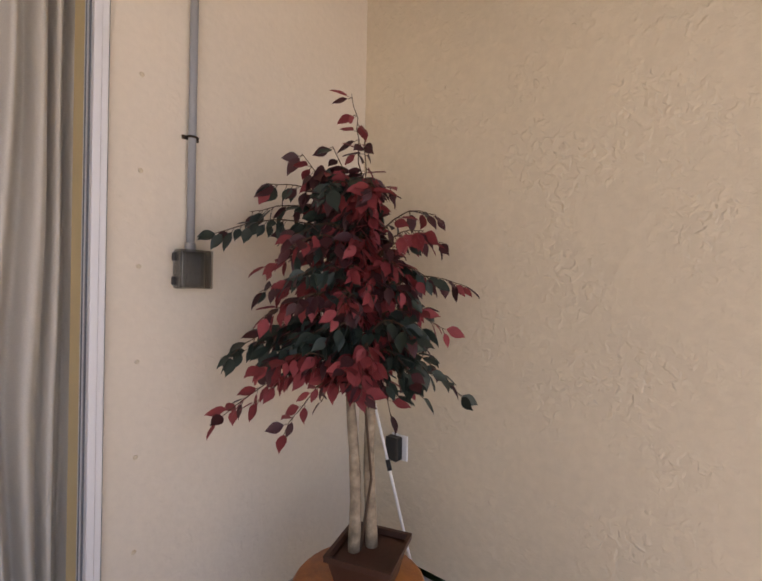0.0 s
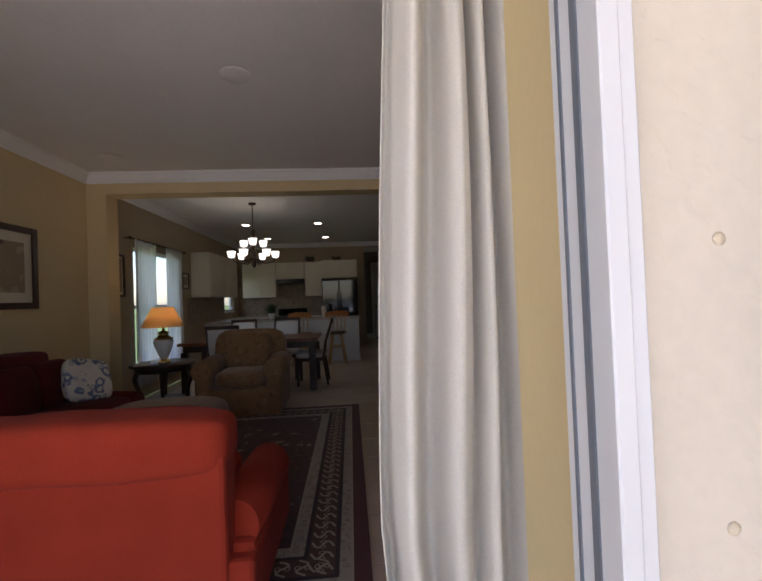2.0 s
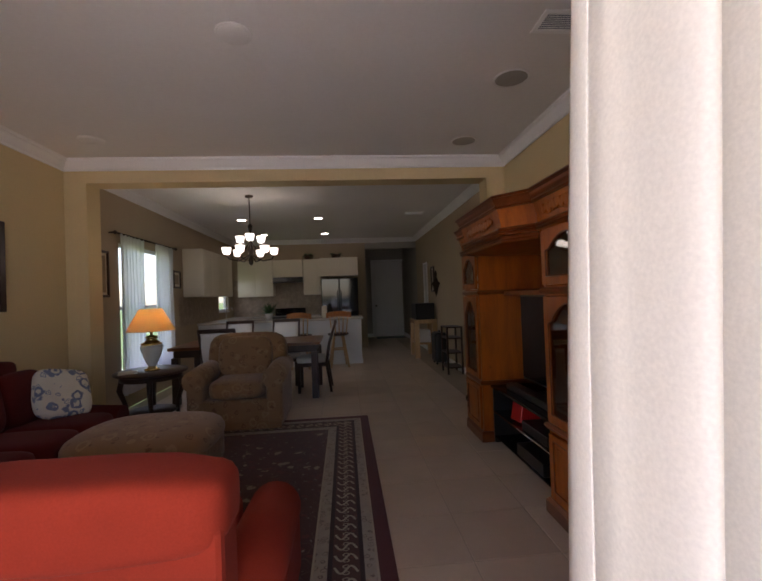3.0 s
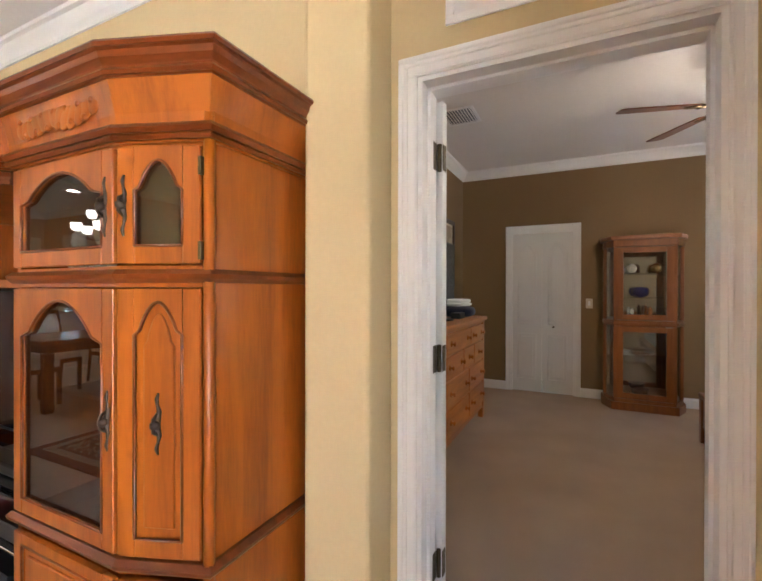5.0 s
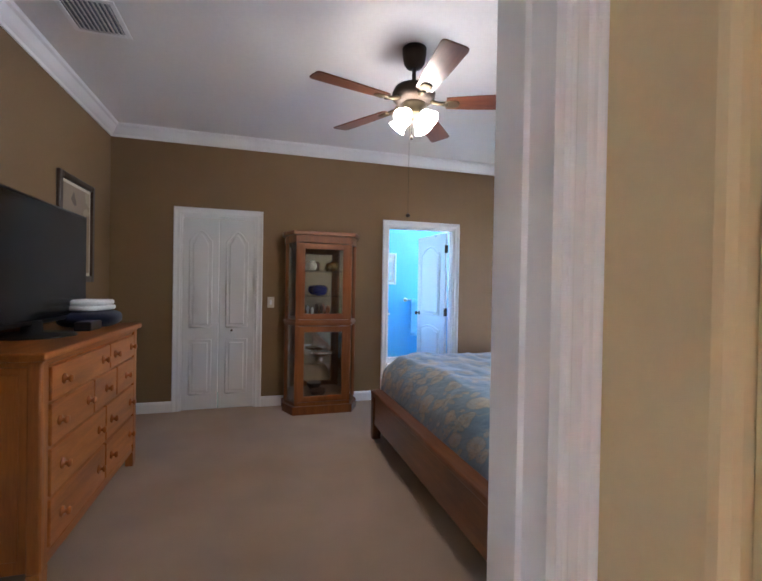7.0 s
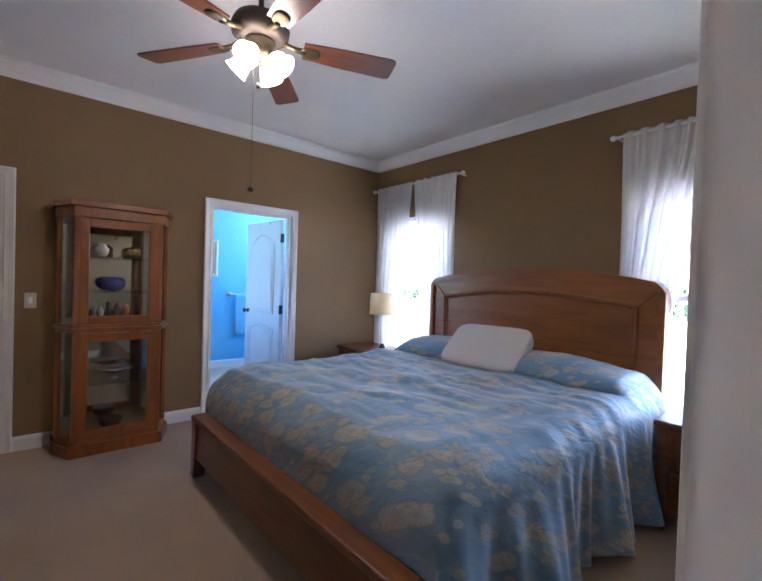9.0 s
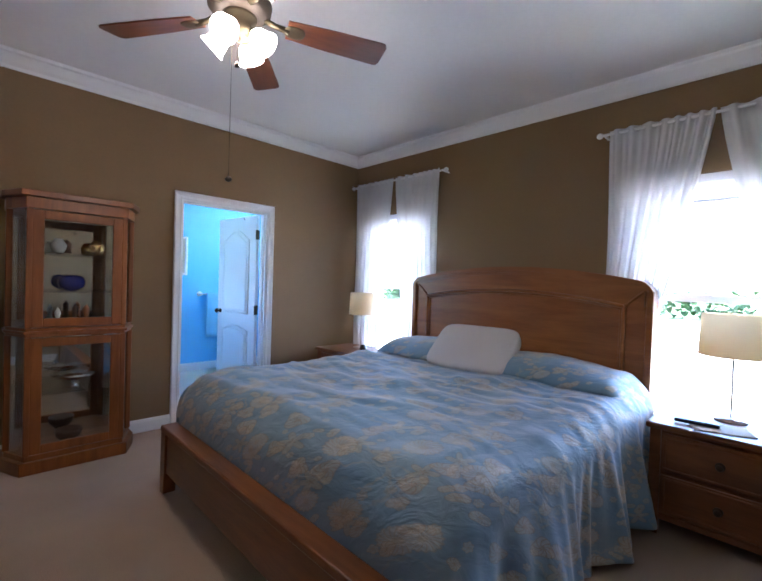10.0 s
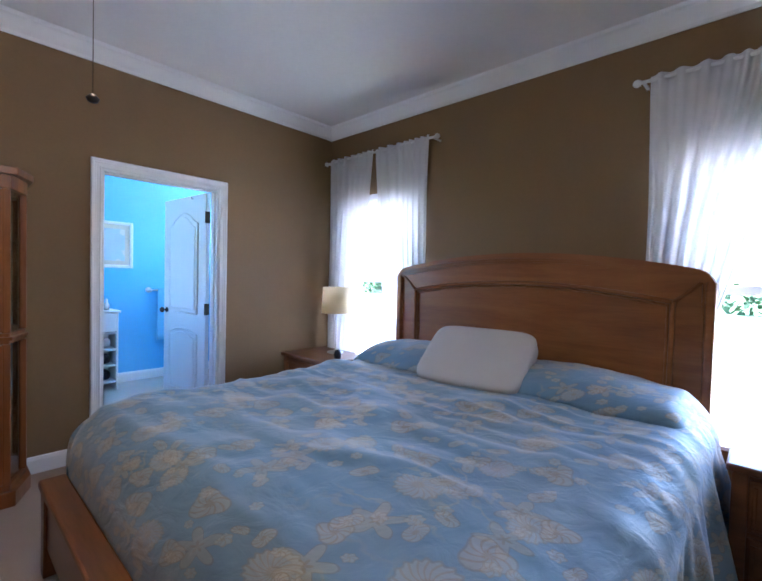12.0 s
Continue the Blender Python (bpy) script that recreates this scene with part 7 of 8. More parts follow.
for i in range(4):
    a = radians(38 + 90 * i)
    m = Matrix.Rotation(a, 4, "Z") @ Matrix.Translation((0.055, 0, 2.375)) @ Matrix.Rotation(radians(-48), 4, "Y") @ Matrix.Rotation(radians(180), 4, "X")
    bm = bm_new()
    lathe(bm, [(0.012, -0.02), (0.022, 0.01), (0.026, 0.03)], seg=12)
    arm = part("lamp_holder", bm, M_BRASS_OLD, fan, "", m)
    bm = bm_new()
    lathe(bm, [(0.024, 0.02), (0.038, 0.036), (0.045, 0.060), (0.048, 0.082), (0.060, 0.102), (0.057, 0.103), (0.045, 0.082), (0.041, 0.060), (0.0, 0.04)], seg=22)
    part("glass_shade", bm, M_BULB, arm, "lit frosted glass bell shade")
bm = bm_new()
lathe(bm, [(0, 2.325), (0.012, 2.335), (0.008, 2.35), (0.02, 2.365)], seg=12)
part("finial", bm, M_BRONZE, fan)
bm = bm_new()
tube(bm, [(0.050, 0, 2.37), (0.070, 0, 2.36), (0.071, 0, 1.745)], 0.0011, 6)
part("pull_chain", bm, M_BRASS_OLD, fan)
bm = bm_new()
lathe(bm, [(0, 1.717), (0.012, 1.721), (0.017, 1.730), (0.007, 1.742), (0, 1.745)], (0.071, 0, 0), 12)
part("chain_pull", bm, M_BRONZE, fan, "bronze chain pull")
bm = bm_new()
tube(bm, [(-0.03, 0.02, 2.38), (-0.03, 0.02, 2.23)], 0.0016, 6)
lathe(bm, [(0, 2.195), (0.010, 2.20), (0.010, 2.21), (0, 2.23)], (-0.03, 0.02, 0), 12)
part("short_chain", bm, M_BRONZE, fan)
lamp("fan_light", "POINT", 0.7, (1.0, 0.76, 0.50), pose(2.04, -0.14, 2.33), size=0.09)

grille("supply_vent", pose(2.30, 1.75, H, 180, 0, 0), 0.36, 0.31, 10, "white supply vent in the bedroom ceiling")

# ---- bed ----
bed = thing("bed", Matrix.Identity(4), "king bed with arched cherry wood headboard and low footboard", "bed")
BX0, BX1, BYF, BYH = 0.945, 2.955, -0.15, -2.50
XM = (BX0 + BX1) / 2 + 0.02
# headboard
HW = 1.04


def arc_z(u):
    """Top edge of the headboard over its half width."""
    return 1.385 + 0.115 * (1 - (u / HW) ** 2) - 0.050 * max(0.0, (abs(u) - HW + 0.09) / 0.09) ** 3.0


N = 40
bm = bm_new()
outline = [(XM - HW, 0.10)] + [(XM - HW * math.cos(math.pi * i / N), arc_z(-HW * math.cos(math.pi * i / N))) for i in range(N + 1)] + [(XM + HW, 0.10)]
prism(bm, outline, -2.60, -2.535, "xz")
hb = part("headboard", bm, M_HEADBOARD, bed, "arched cherry wood headboard")


def arc_band(bm, dz0, dz1, u0, y0, y1):
    us = [-u0 * math.cos(math.pi * i / 40) for i in range(41)]
    prism(bm, [(XM + u, arc_z(u) - dz1) for u in us] + [(XM + u, arc_z(u) - dz0) for u in us[::-1]], y0, y1, "xz")


bm = bm_new()
arc_band(bm, -0.012, 0.022, HW + 0.004, -2.620, -2.488)
arc_band(bm, 0.022, 0.036, HW - 0.004, -2.60, -2.500)
part("top_moulding", bm, M_HEADBOARD, hb)
bm = bm_new()
arc_band(bm, 0.036, 0.050, HW - 0.012, -2.60, -2.508)
part("cove_moulding", bm, M_HEADBOARD, hb)
bm = bm_new()
arc_band(bm, 0.048, 0.178, HW - 0.05, -2.545, -2.521)
part("top_rail", bm, M_HEADBOARD, hb)
bm = bm_new()
arc_pts = [(XM - 0.865 + 1.73 * i / 24) for i in range(25)]
tube(bm, [(x, -2.518, arc_z(x - XM) - 0.186) for x in arc_pts], 0.013, 8)
tube(bm, [(x, -2.528, arc_z(x - XM) - 0.208) for x in arc_pts], 0.007, 8)
part("inner_moulding", bm, M_HEADBOARD, hb)
for sg in (-1, 1):
    bm = bm_new()
    x = XM + sg * (HW - 0.012)
    box(bm, x - 0.022, x + 0.022, -2.620, -2.492, 0.0, 1.345, 0.008, 2)
    part("side_post", bm, M_HEADBOARD, hb)
    bm = bm_new()
    x0, x1 = sorted((XM + sg * (HW - 0.036), XM + sg * 0.880))
    box(bm, x0, x1, -2.545, -2.523, 0.2, 1.24, 0.003)
    part("side_stile", bm, M_HEADBOARD, hb)
    bm = bm_new()
    tube(bm, [(XM + sg * 0.868, -2.518, 0.3), (XM + sg * 0.868, -2.518, 1.235)], 0.013, 8)
    tube(bm, [(XM + sg * 0.846, -2.528, 0.3), (XM + sg * 0.846, -2.528, 1.215)], 0.007, 8)
    part("side_bead", bm, M_HEADBOARD, hb)
    bm = bm_new()
    tube(bm, [(XM + sg * 0.872, -2.522, 1.235), (XM + sg * (HW - 0.03), -2.52, 1.362)], 0.010, 6)
    part("mitre_bead", bm, M_HEADBOARD, hb)
# footboard, rails, legs
# footboard's shade is put into its darker cherry colour
bm = bm_new()
box(bm, BX0 + 0.02, BX1 - 0.02, -0.205, -0.160, 0.13, 0.385, 0.004)
fb = part("footboard", bm, M_CHERRY, bed)
bm = bm_new()
box(bm, BX0 - 0.015, BX1 + 0.015, -0.235, -0.135, 0.385, 0.425, 0.010, 2)
part("cap_rail", bm, M_CHERRY, fb, "golden brown cap rail")
for x in (BX0, BX1):
    sg = 1 if x > 2 else -1
    bm = bm_new()
    box(bm, x - 0.02, x + 0.02, -2.50, -0.20, 0.16, 0.36, 0.006)
    part("side_rail", bm, M_CHERRY, bed)
    bm = bm_new()
    prism(bm, [(x - 0.04, 0.385), (x + 0.04, 0.385), (x + 0.04 + sg * 0.004, 0.15), (x + 0.028 + sg * 0.012, 0.0), (x - 0.028 + sg * 0.012, 0.0), (x - 0.034, 0.15)], -0.222, -0.148, "xz", 0.004)
    part("leg", bm, M_CHERRY, bed)
bm = bm_new()
cushion(bm, 1.92, 2.20, 0.32, Matrix.Translation((XM - 0.02, -1.36, 0.49)), 9, 10)
part("mattress", bm, M_WHITECLOTH, bed)
bm = bm_new()
box(bm, BX0 + 0.03, BX1 - 0.03, -2.48, -0.24, 0.20, 0.35, 0.02)
part("box_spring", bm, M_WHITECLOTH, bed)

# bedspread: over the top, down the near side to the floor, tucked in at the foot
TOPZ = 0.715
bs_bm = bm_new()


def spread(u, v):
    """u runs across the bed from the window side's hem (0) to the far side; v from the head (0) to the foot (1)."""
    near, wide, far = 0.64, 1.94, 0.36
    s = u * (near + wide + far)
    y0, y1, drop = -2.42, -0.36, 0.30
    q = v * (y1 - y0 + drop)
    run = y1 - y0
    if q <= run:
        y, dz = y0 + q, 0.0
    else:
        e = (q - run)
        y, dz = y1 + 0.115 * math.sin(min(1.0, e / 0.20) * math.pi / 2), -0.33 * (e / drop) ** 1.35
    r = 0.15
    arc = r * math.pi / 2
    xs = BX0 + 0.09
    hang = 0.0
    if s < near - arc:                 # hanging side with folds
        h = hang = (near - arc - s) / (near - arc)
        fold = 0.062 * h ** 0.8 * math.sin(12 * y + 1.6 * math.sin(3.1 * y)) + 0.018 * h * math.sin(29 * y + 1) + 0.010 * math.sqrt(h) * math.sin(47 * y + 2 * math.sin(5 * y))
        x = xs - r - 0.06 * h - fold
        z = TOPZ - r - 0.51 * h + dz * (1 - h) * 0.6
        y += 0.15 * h * max(0, (v - 0.8) / 0.2)
        x -= 0.05 * h * max(0, (v - 0.7) / 0.3)
    elif s < near:                     # rounded edge of the mattress
        a = (near - s) / r
        x = xs - r * math.sin(a)
        z = TOPZ - r + r * math.cos(a) + dz * (1 - 0.4 * a / 1.571)
    elif s < near + wide:
        k = (s - near) / wide
        x = xs + k * (BX1 - xs)
        z = TOPZ + dz - 0.045 * max(0, 1 - (1 - k) / 0.07) ** 2
    else:
        h = (s - near - wide) / far
        x = BX1 + 0.05 * math.sin(min(1, h * 3) * math.pi / 2) + 0.012 * math.sin(15 * y) * h
        z = TOPZ - 0.045 - 0.33 * h + dz * 0.6
    # soft wrinkles
    p = Vector((x * 1.1, y * 1.1, 0.3))
    soft = 1 - min(1.0, hang * 2)
    z += 0.016 * noise.noise(p * 2.2) + soft * 0.030 * max(0, noise.noise(Vector((x * 2.6 + 1.9 * y, y * 4.0 - x * 2, 7.7)))) + 0.022 * max(0, noise.noise(Vector((x * 1.6 + 0.8 * y, y * 7.0, 1.7)))) + 0.014 * max(0, noise.noise(Vector((x * 5.0, y * 1.2 + x, 4.7)))) + 0.004 * noise.noise(p * 9)
    # crisp pulled creases
    for k1, k2, ph_, hgt in ((3.1, 1.3, 0.0, 0.010), (1.2, 4.6, 3.3, 0.013), (2.2, -2.9, 8.1, 0.009)):
        ridge = noise.noise(Vector((x * k1 + y * k2 * 0.4, y * k2 - x * k1 * 0.5, ph_)))
        mask = max(0.0, noise.noise(Vector((x * 1.3, y * 1.3, ph_ + 20))) + 0.25)
        z += soft * hgt * mask * 1.6 * max(0.0, 1 - abs(ridge) * 5.0)
    # rounded rise at the foot corner
    z += 0.02 * math.exp(-((y + 0.55) / 0.25) ** 2) * (1 if s > near else 0)
    return (x, y, z)


sheet(bs_bm, spread, 170, 190)
sp = part("bedspread", bs_bm, M_COVER, solid=0.012)
tagged(sp, "blue floral bedspread with tan flowers, draped to the floor", "bedspread")

# pillows under the spread and the loose one
bm = bm_new()


def pillow_roll(u, v):
    """Bedding drawn over the pillows: u from the far side to the hanging near corner, v from the front crease over to the headboard."""
    s = u * 2.50
    th = math.pi * v
    x = 2.955 - s
    if s > 1.93:
        h = (s - 1.93) / 0.57
        x = 1.025 - 0.115 * math.sin(min(1.0, h * 1.8) * math.pi / 2) - 0.03 * h
    else:
        h = 0.0
    far = min(1.0, s / 0.22)
    high = 0.155 * math.sqrt(max(0.0, 1 - (1 - far) ** 2)) * (0.93 + 0.07 * math.cos((x - 1.45) * 6.2))
    high *= 1 - 0.25 * max(0.0, (s - 1.55) / 0.38) if s < 1.93 else 0.75
    ry = 0.29 - 0.03 * max(0, 1 - far) - 0.10 * h
    y = -2.215 + ry * math.cos(th) - 0.03 * h + 0.015 * math.sin(4 * x + 1)
    arch_ = max(0.0, math.sin(th)) ** 0.62
    z = 0.715 + high * arch_
    if h > 0:
        z = z - (0.50 + 0.06 * math.cos(th)) * h ** 1.25
        x -= 0.030 * math.sin(3.0 * th + 2 * h) * h
    z += 0.012 * noise.noise(Vector((x * 4, y * 5, 2.0))) * arch_ + 0.010 * noise.noise(Vector((x * 9, y * 3, 5.0))) * arch_
    return (x, y, z)


sheet(bm, pillow_roll, 90, 26)
tagged(part("covered_pillow", bm, M_COVER, solid=0.008), "blue floral bedding drawn over the pillows at the headboard", "pillow")
bm = bm_new()
cushion(bm, 0.645, 0.455, 0.135, Matrix.Translation((1.985, -2.03, 0.85)) @ Matrix.Rotation(radians(7), 4, "Z") @ Matrix.Rotation(radians(-38), 4, "X"), 6.5, 26)
tagged(part("pillow", bm, M_GREYPILLOW), "pale grey foam pillow leaning on the blue pillows", "pillow")

# ---- nightstands, lamps ----


def nightstand(m, label):
    n = thing("nightstand", m, label, "nightstand", "nightstands beside the bed")
    bm = bm_new()
    box(bm, -0.30, 0.30, -0.22, 0.24, 0.09, 0.585, 0.004)
    part("body", bm, M_CHERRY, n)
    bm = bm_new()
    box(bm, -0.33, 0.33, -0.24, 0.275, 0.585, 0.618, 0.010, 2)
    part("top", bm, M_CHERRY, n)
    for i, (z0, z1) in enumerate(((0.355, 0.565), (0.125, 0.335))):
        bm = bm_new()
        box(bm, -0.255, 0.255, 0.238, 0.254, z0, z1, 0.004)
        for b in ((-0.245, 0.245, z1 - 0.024, z1 - 0.010), (-0.245, 0.245, z0 + 0.010, z0 + 0.024), (-0.245, -0.231, z0 + 0.024, z1 - 0.024), (0.231, 0.245, z0 + 0.024, z1 - 0.024)):
            box(bm, b[0], b[1], 0.254, 0.262, b[2], b[3], 0.003)
        d = part("drawer", bm, M_CHERRY, n)
        bm = bm_new()
        lathe(bm, [(0.022, 0.0), (0.022, 0.005), (0.008, 0.008), (0.008, 0.02), (0.017, 0.026), (0.012, 0.034), (0, 0.035)], seg=14, m=Matrix.Translation((0, 0.254, (z0 + z1) / 2)) @ Matrix.Rotation(radians(-90), 4, "X"))
        part("knob", bm, M_BRONZE, d, "dark round knob")
    bm = bm_new()
    box(bm, -0.285, 0.285, 0.236, 0.248, 0.085, 0.115, 0.003)
    part("base_rail", bm, M_CHERRY, n)
    for sx in (-1, 1):
        for sy in (-1, 1):
            bm = bm_new()
            x, y = sx * 0.285, (0.228 if sy > 0 else -0.205)
            box(bm, x - 0.027, x + 0.027, y - 0.027, y + 0.027, 0, 0.585, 0.006, 2)
            part("post", bm, M_CHERRY, n)
    return n


nightstand(pose(0.50, -2.28, 0), "cherry wood two-drawer nightstand under the window")
nightstand(pose(3.66, -2.28, 0), "cherry wood two-drawer nightstand in the corner")


def bedside_lamp(m, label, shade_r, lit):
    l = thing("bedside_lamp", m, label, "lamp", "bedside lamps")
    bm = bm_new()
    lathe(bm, [(0.075, 0), (0.078, 0.008), (0.03, 0.018), (0.010, 0.03)], seg=24)
    part("foot", bm, M_STEEL, l)
    bm = bm_new()
    tube(bm, [(0, 0, 0.02), (0, 0, 0.46)], 0.006, 10)
    part("stem", bm, M_STEEL, l)
    bm = bm_new()
    lathe(bm, [(shade_r, 0.37), (shade_r * 0.94, 0.61), (shade_r * 0.93, 0.61), (shade_r * 0.99, 0.37)], seg=36)
    part("shade", bm, M_SHADE, l, "cream drum shade")
    bm = bm_new()
    lathe(bm, [(0.0, 0.44), (0.025, 0.46), (0.03, 0.50), (0, 0.53)], seg=12)
    part("bulb", bm, M_BULB if lit else M_PORCELAIN, l)
    return l


bedside_lamp(pose(3.66, -2.38, 0.618), "slim lamp with cream drum shade on the corner nightstand", 0.135, False)
bedside_lamp(pose(0.50, -2.40, 0.618), "slim lamp with cream drum shade before the window", 0.165, False)
bm = bm_new()
box(bm, -0.13, 0.13, -0.09, 0.09, 0, 0.006, 0.002)
tagged(part("notepad", bm, M_PAPER, m=pose(0.52, -2.16, 0.618, 0, 0, 20)), "cream notepad lying on the nightstand", "notepad")
bm = bm_new()
box(bm, -0.10, 0.10, -0.025, 0.025, 0, 0.020, 0.008, 2)
tagged(part("remote_control", bm, M_BLACK, m=pose(0.62, -2.14, 0.624, 0, 0, 6)), "black remote control on the nightstand", "remote")
bm = bm_new()
lathe(bm, [(0.0, 0), (0.03, 0.004), (0.035, 0.04), (0.02, 0.075), (0, 0.08)], seg=16)
tagged(part("alarm_clock", bm, M_BLACK, m=pose(3.42, -2.20, 0.618)), "small dark round clock on the nightstand", "clock")

# ---- bedroom window curtains ----


def sheer_pair(c, label, seed, drawn):
    s = thing("window_curtain", Matrix.Identity(4), label, "curtain", "bedroom sheer curtains")
    bm = bm_new()
    tube(bm, [(c - 0.68, -2.60, 2.475), (c + 0.68, -2.60, 2.475)], 0.010, 12)
    part("rod", bm, M_TRIM, s, "white curtain rod")
    for sx in (-1, 1):
        bm = bm_new()
        lathe(bm, [(0, -0.024), (0.018, -0.014), (0.024, 0), (0.018, 0.014), (0, 0.024)], (c + sx * 0.69, -2.60, 2.475), 14)
        part("finial", bm, M_TRIM, s)
        bm = bm_new()
        box(bm, c + sx * 0.655 - 0.008, c + sx * 0.655 + 0.008, -2.70, -2.60, 2.462, 2.474, 0.002)
        part("bracket", bm, M_TRIM, s)
        # the inner edge draws back towards the outer edge lower down
        pull_back = lambda v: drawn * min(1.0, (1 - v) * 1.5) ** 1.2
        if sx < 0:
            tp = (lambda v: 0.0 + 0.02 * (1 - v), lambda v: -pull_back(v))
            ob = curtain("panel", c - 0.62, c - 0.01, -2.60, 0.12, 2.50, 8, 0.024, M_SHEER, "", taper=tp, seed=seed, parent=s)
        else:
            tp = (lambda v: pull_back(v), lambda v: -0.02 * (1 - v))
            ob = curtain("panel", c + 0.01, c + 0.62, -2.60, 0.12, 2.50, 8, 0.024, M_SHEER, "", taper=tp, seed=seed + 1, parent=s)
        tagged(ob, "white voile panel with ruffled heading")
    return s


sheer_pair(3.42, "white sheer curtains on a white rod at the corner window", 11, 0.17)
sheer_pair(0.64, "white sheer curtains on a white rod beside the bed", 17, 0.34)
# raised blinds
for a0, a1 in WIN:
    bl = thing("window_blind", Matrix.Identity(4), "white slatted blind drawn up to the window head", "blind", "bedroom blinds")
    bm = bm_new()
    box(bm, a0 + 0.05, a1 - 0.05, -2.78, -2.725, ZT - 0.055, ZT - 0.002, 0.003)
    part("headrail", bm, M_ALU, bl)
    for i in range(9):
        bm = bm_new()
        box(bm, a0 + 0.055, a1 - 0.055, -2.778, -2.728, ZT - 0.066 - 0.011 * i, ZT - 0.062 - 0.011 * i, 0.001)
        part("slat", bm, M_ALU, bl)
    bm = bm_new()
    box(bm, a0 + 0.055, a1 - 0.055, -2.776, -2.73, ZT - 0.19, ZT - 0.165, 0.003)
    part("bottom_rail", bm, M_ALU, bl)

# ---- dresser ----
DX0, DX1, DYF = 1.52, 2.90, 1.66
ds = thing("dresser", Matrix.Identity(4), "golden oak dresser with nine drawers and round knobs", "dresser")
bm = bm_new()
box(bm, DX0 + 0.02, DX1 - 0.02, DYF + 0.01, 2.19, 0.10, 0.985, 0.004)
part("body", bm, M_OAK, ds)
bm = bm_new()
box(bm, DX0 - 0.03, DX1 + 0.03, DYF - 0.03, 2.205, 0.985, 1.022, 0.012, 3)
part("top", bm, M_OAK_H, ds)
bm = bm_new()
moulding(bm, [(0, 0.955), (-0.012, 0.965), (-0.02, 0.985), (0, 0.985)], [(DX1 - 0.02, 2.19), (DX1 - 0.02, DYF + 0.01), (DX0 + 0.02, DYF + 0.01), (DX0 + 0.02, 2.19)])
part("top_moulding", bm, M_OAK_H, ds)
for x in (DX0 + 0.035, DX1 - 0.035):
    for y in (DYF + 0.015, 2.165):
        bm = bm_new()
        box(bm, x - 0.035, x + 0.035, y - 0.02, y + 0.035, 0.10, 0.985, 0.010, 2)
        prism(bm, [(x - 0.035, 0.10), (x + 0.035, 0.10), (x + 0.028, 0.0), (x - 0.028, 0.0)], y - 0.018, y + 0.03, "xz")
        part("post", bm, M_OAK, ds)
bm = bm_new()
box(bm, DX0 + 0.012, DX0 + 0.02, DYF + 0.08, 2.12, 0.16, 0.93, 0.003)
part("side_panel", bm, M_OAK, ds)
bm = bm_new()
box(bm, DX0 + 0.06, DX1 - 0.06, DYF + 0.002, DYF + 0.03, 0.10, 0.15, 0.003)
part("base_rail", bm, M_OAK_H, ds)
ROWS = [(0.80, 0.945, (0.0, 0.60, 1.0)), (0.605, 0.785, (0.0, 0.40, 0.70, 1.0)), (0.385, 0.59, (0.0, 0.55, 1.0)), (0.165, 0.37, (0.0, 0.55, 1.0))]
for z0, z1, cuts in ROWS:
    for c0_, c1_ in zip(cuts, cuts[1:]):
        xa, xb = DX0 + 0.075 + c0_ * (DX1 - DX0 - 0.15) + 0.006, DX0 + 0.075 + c1_ * (DX1 - DX0 - 0.15) - 0.006
        bm = bm_new()
        box(bm, xa, xb, DYF - 0.008, DYF + 0.015, z0, z1, 0.005, 2)
        dw = part("drawer", bm, M_OAK_H, ds)
        spots = [(xa + xb) / 2] if xb - xa < 0.46 else [xa + 0.16 * (xb - xa), xb - 0.16 * (xb - xa)]
        for xk in spots:
            bm = bm_new()
            lathe(bm, [(0.024, 0.0), (0.024, 0.006), (0.009, 0.010), (0.009, 0.020), (0.019, 0.026), (0.016, 0.036), (0, 0.038)], seg=14, m=Matrix.Translation((xk, DYF - 0.008, (z0 + z1) / 2)) @ Matrix.Rotation(radians(90), 4, "X"))
            part("knob", bm, M_OAK, dw, "round turned knob")
tv2 = thing("television", pose(2.13, 1.96, 1.022), "black flat television on the oak dresser", "television")
bm = bm_new()
box(bm, -0.66, 0.66, -0.02, 0.035, 0.06, 0.735, 0.008, 2)
part("housing", bm, M_BLACK, tv2)
bm = bm_new()
box(bm, -0.642, 0.642, -0.0225, -0.0195, 0.085, 0.72)
part("screen", bm, M_SCREEN, tv2)
bm = bm_new()
lathe(bm, [(0.20, 0.0), (0.19, 0.012), (0.05, 0.02), (0.045, 0.08)], seg=30)
part("foot", bm, M_BLACK, tv2)
bm = bm_new()
box(bm, -0.09, 0.09, -0.045, 0.045, 0, 0.055, 0.008, 2)
tagged(part("cable_box", bm, M_BLACK, m=pose(2.42, 1.80, 1.022)), "small black cable box on the dresser", "electronics")
bm = bm_new()
cushion(bm, 0.44, 0.34, 0.11, Matrix.Translation((0, 0, 0.052)), 3.2, 12)
tagged(part("folded_blanket", bm, M_NAVY, m=pose(2.70, 1.88, 1.022, 0, 0, 8)), "folded navy blanket on the dresser", "blanket")
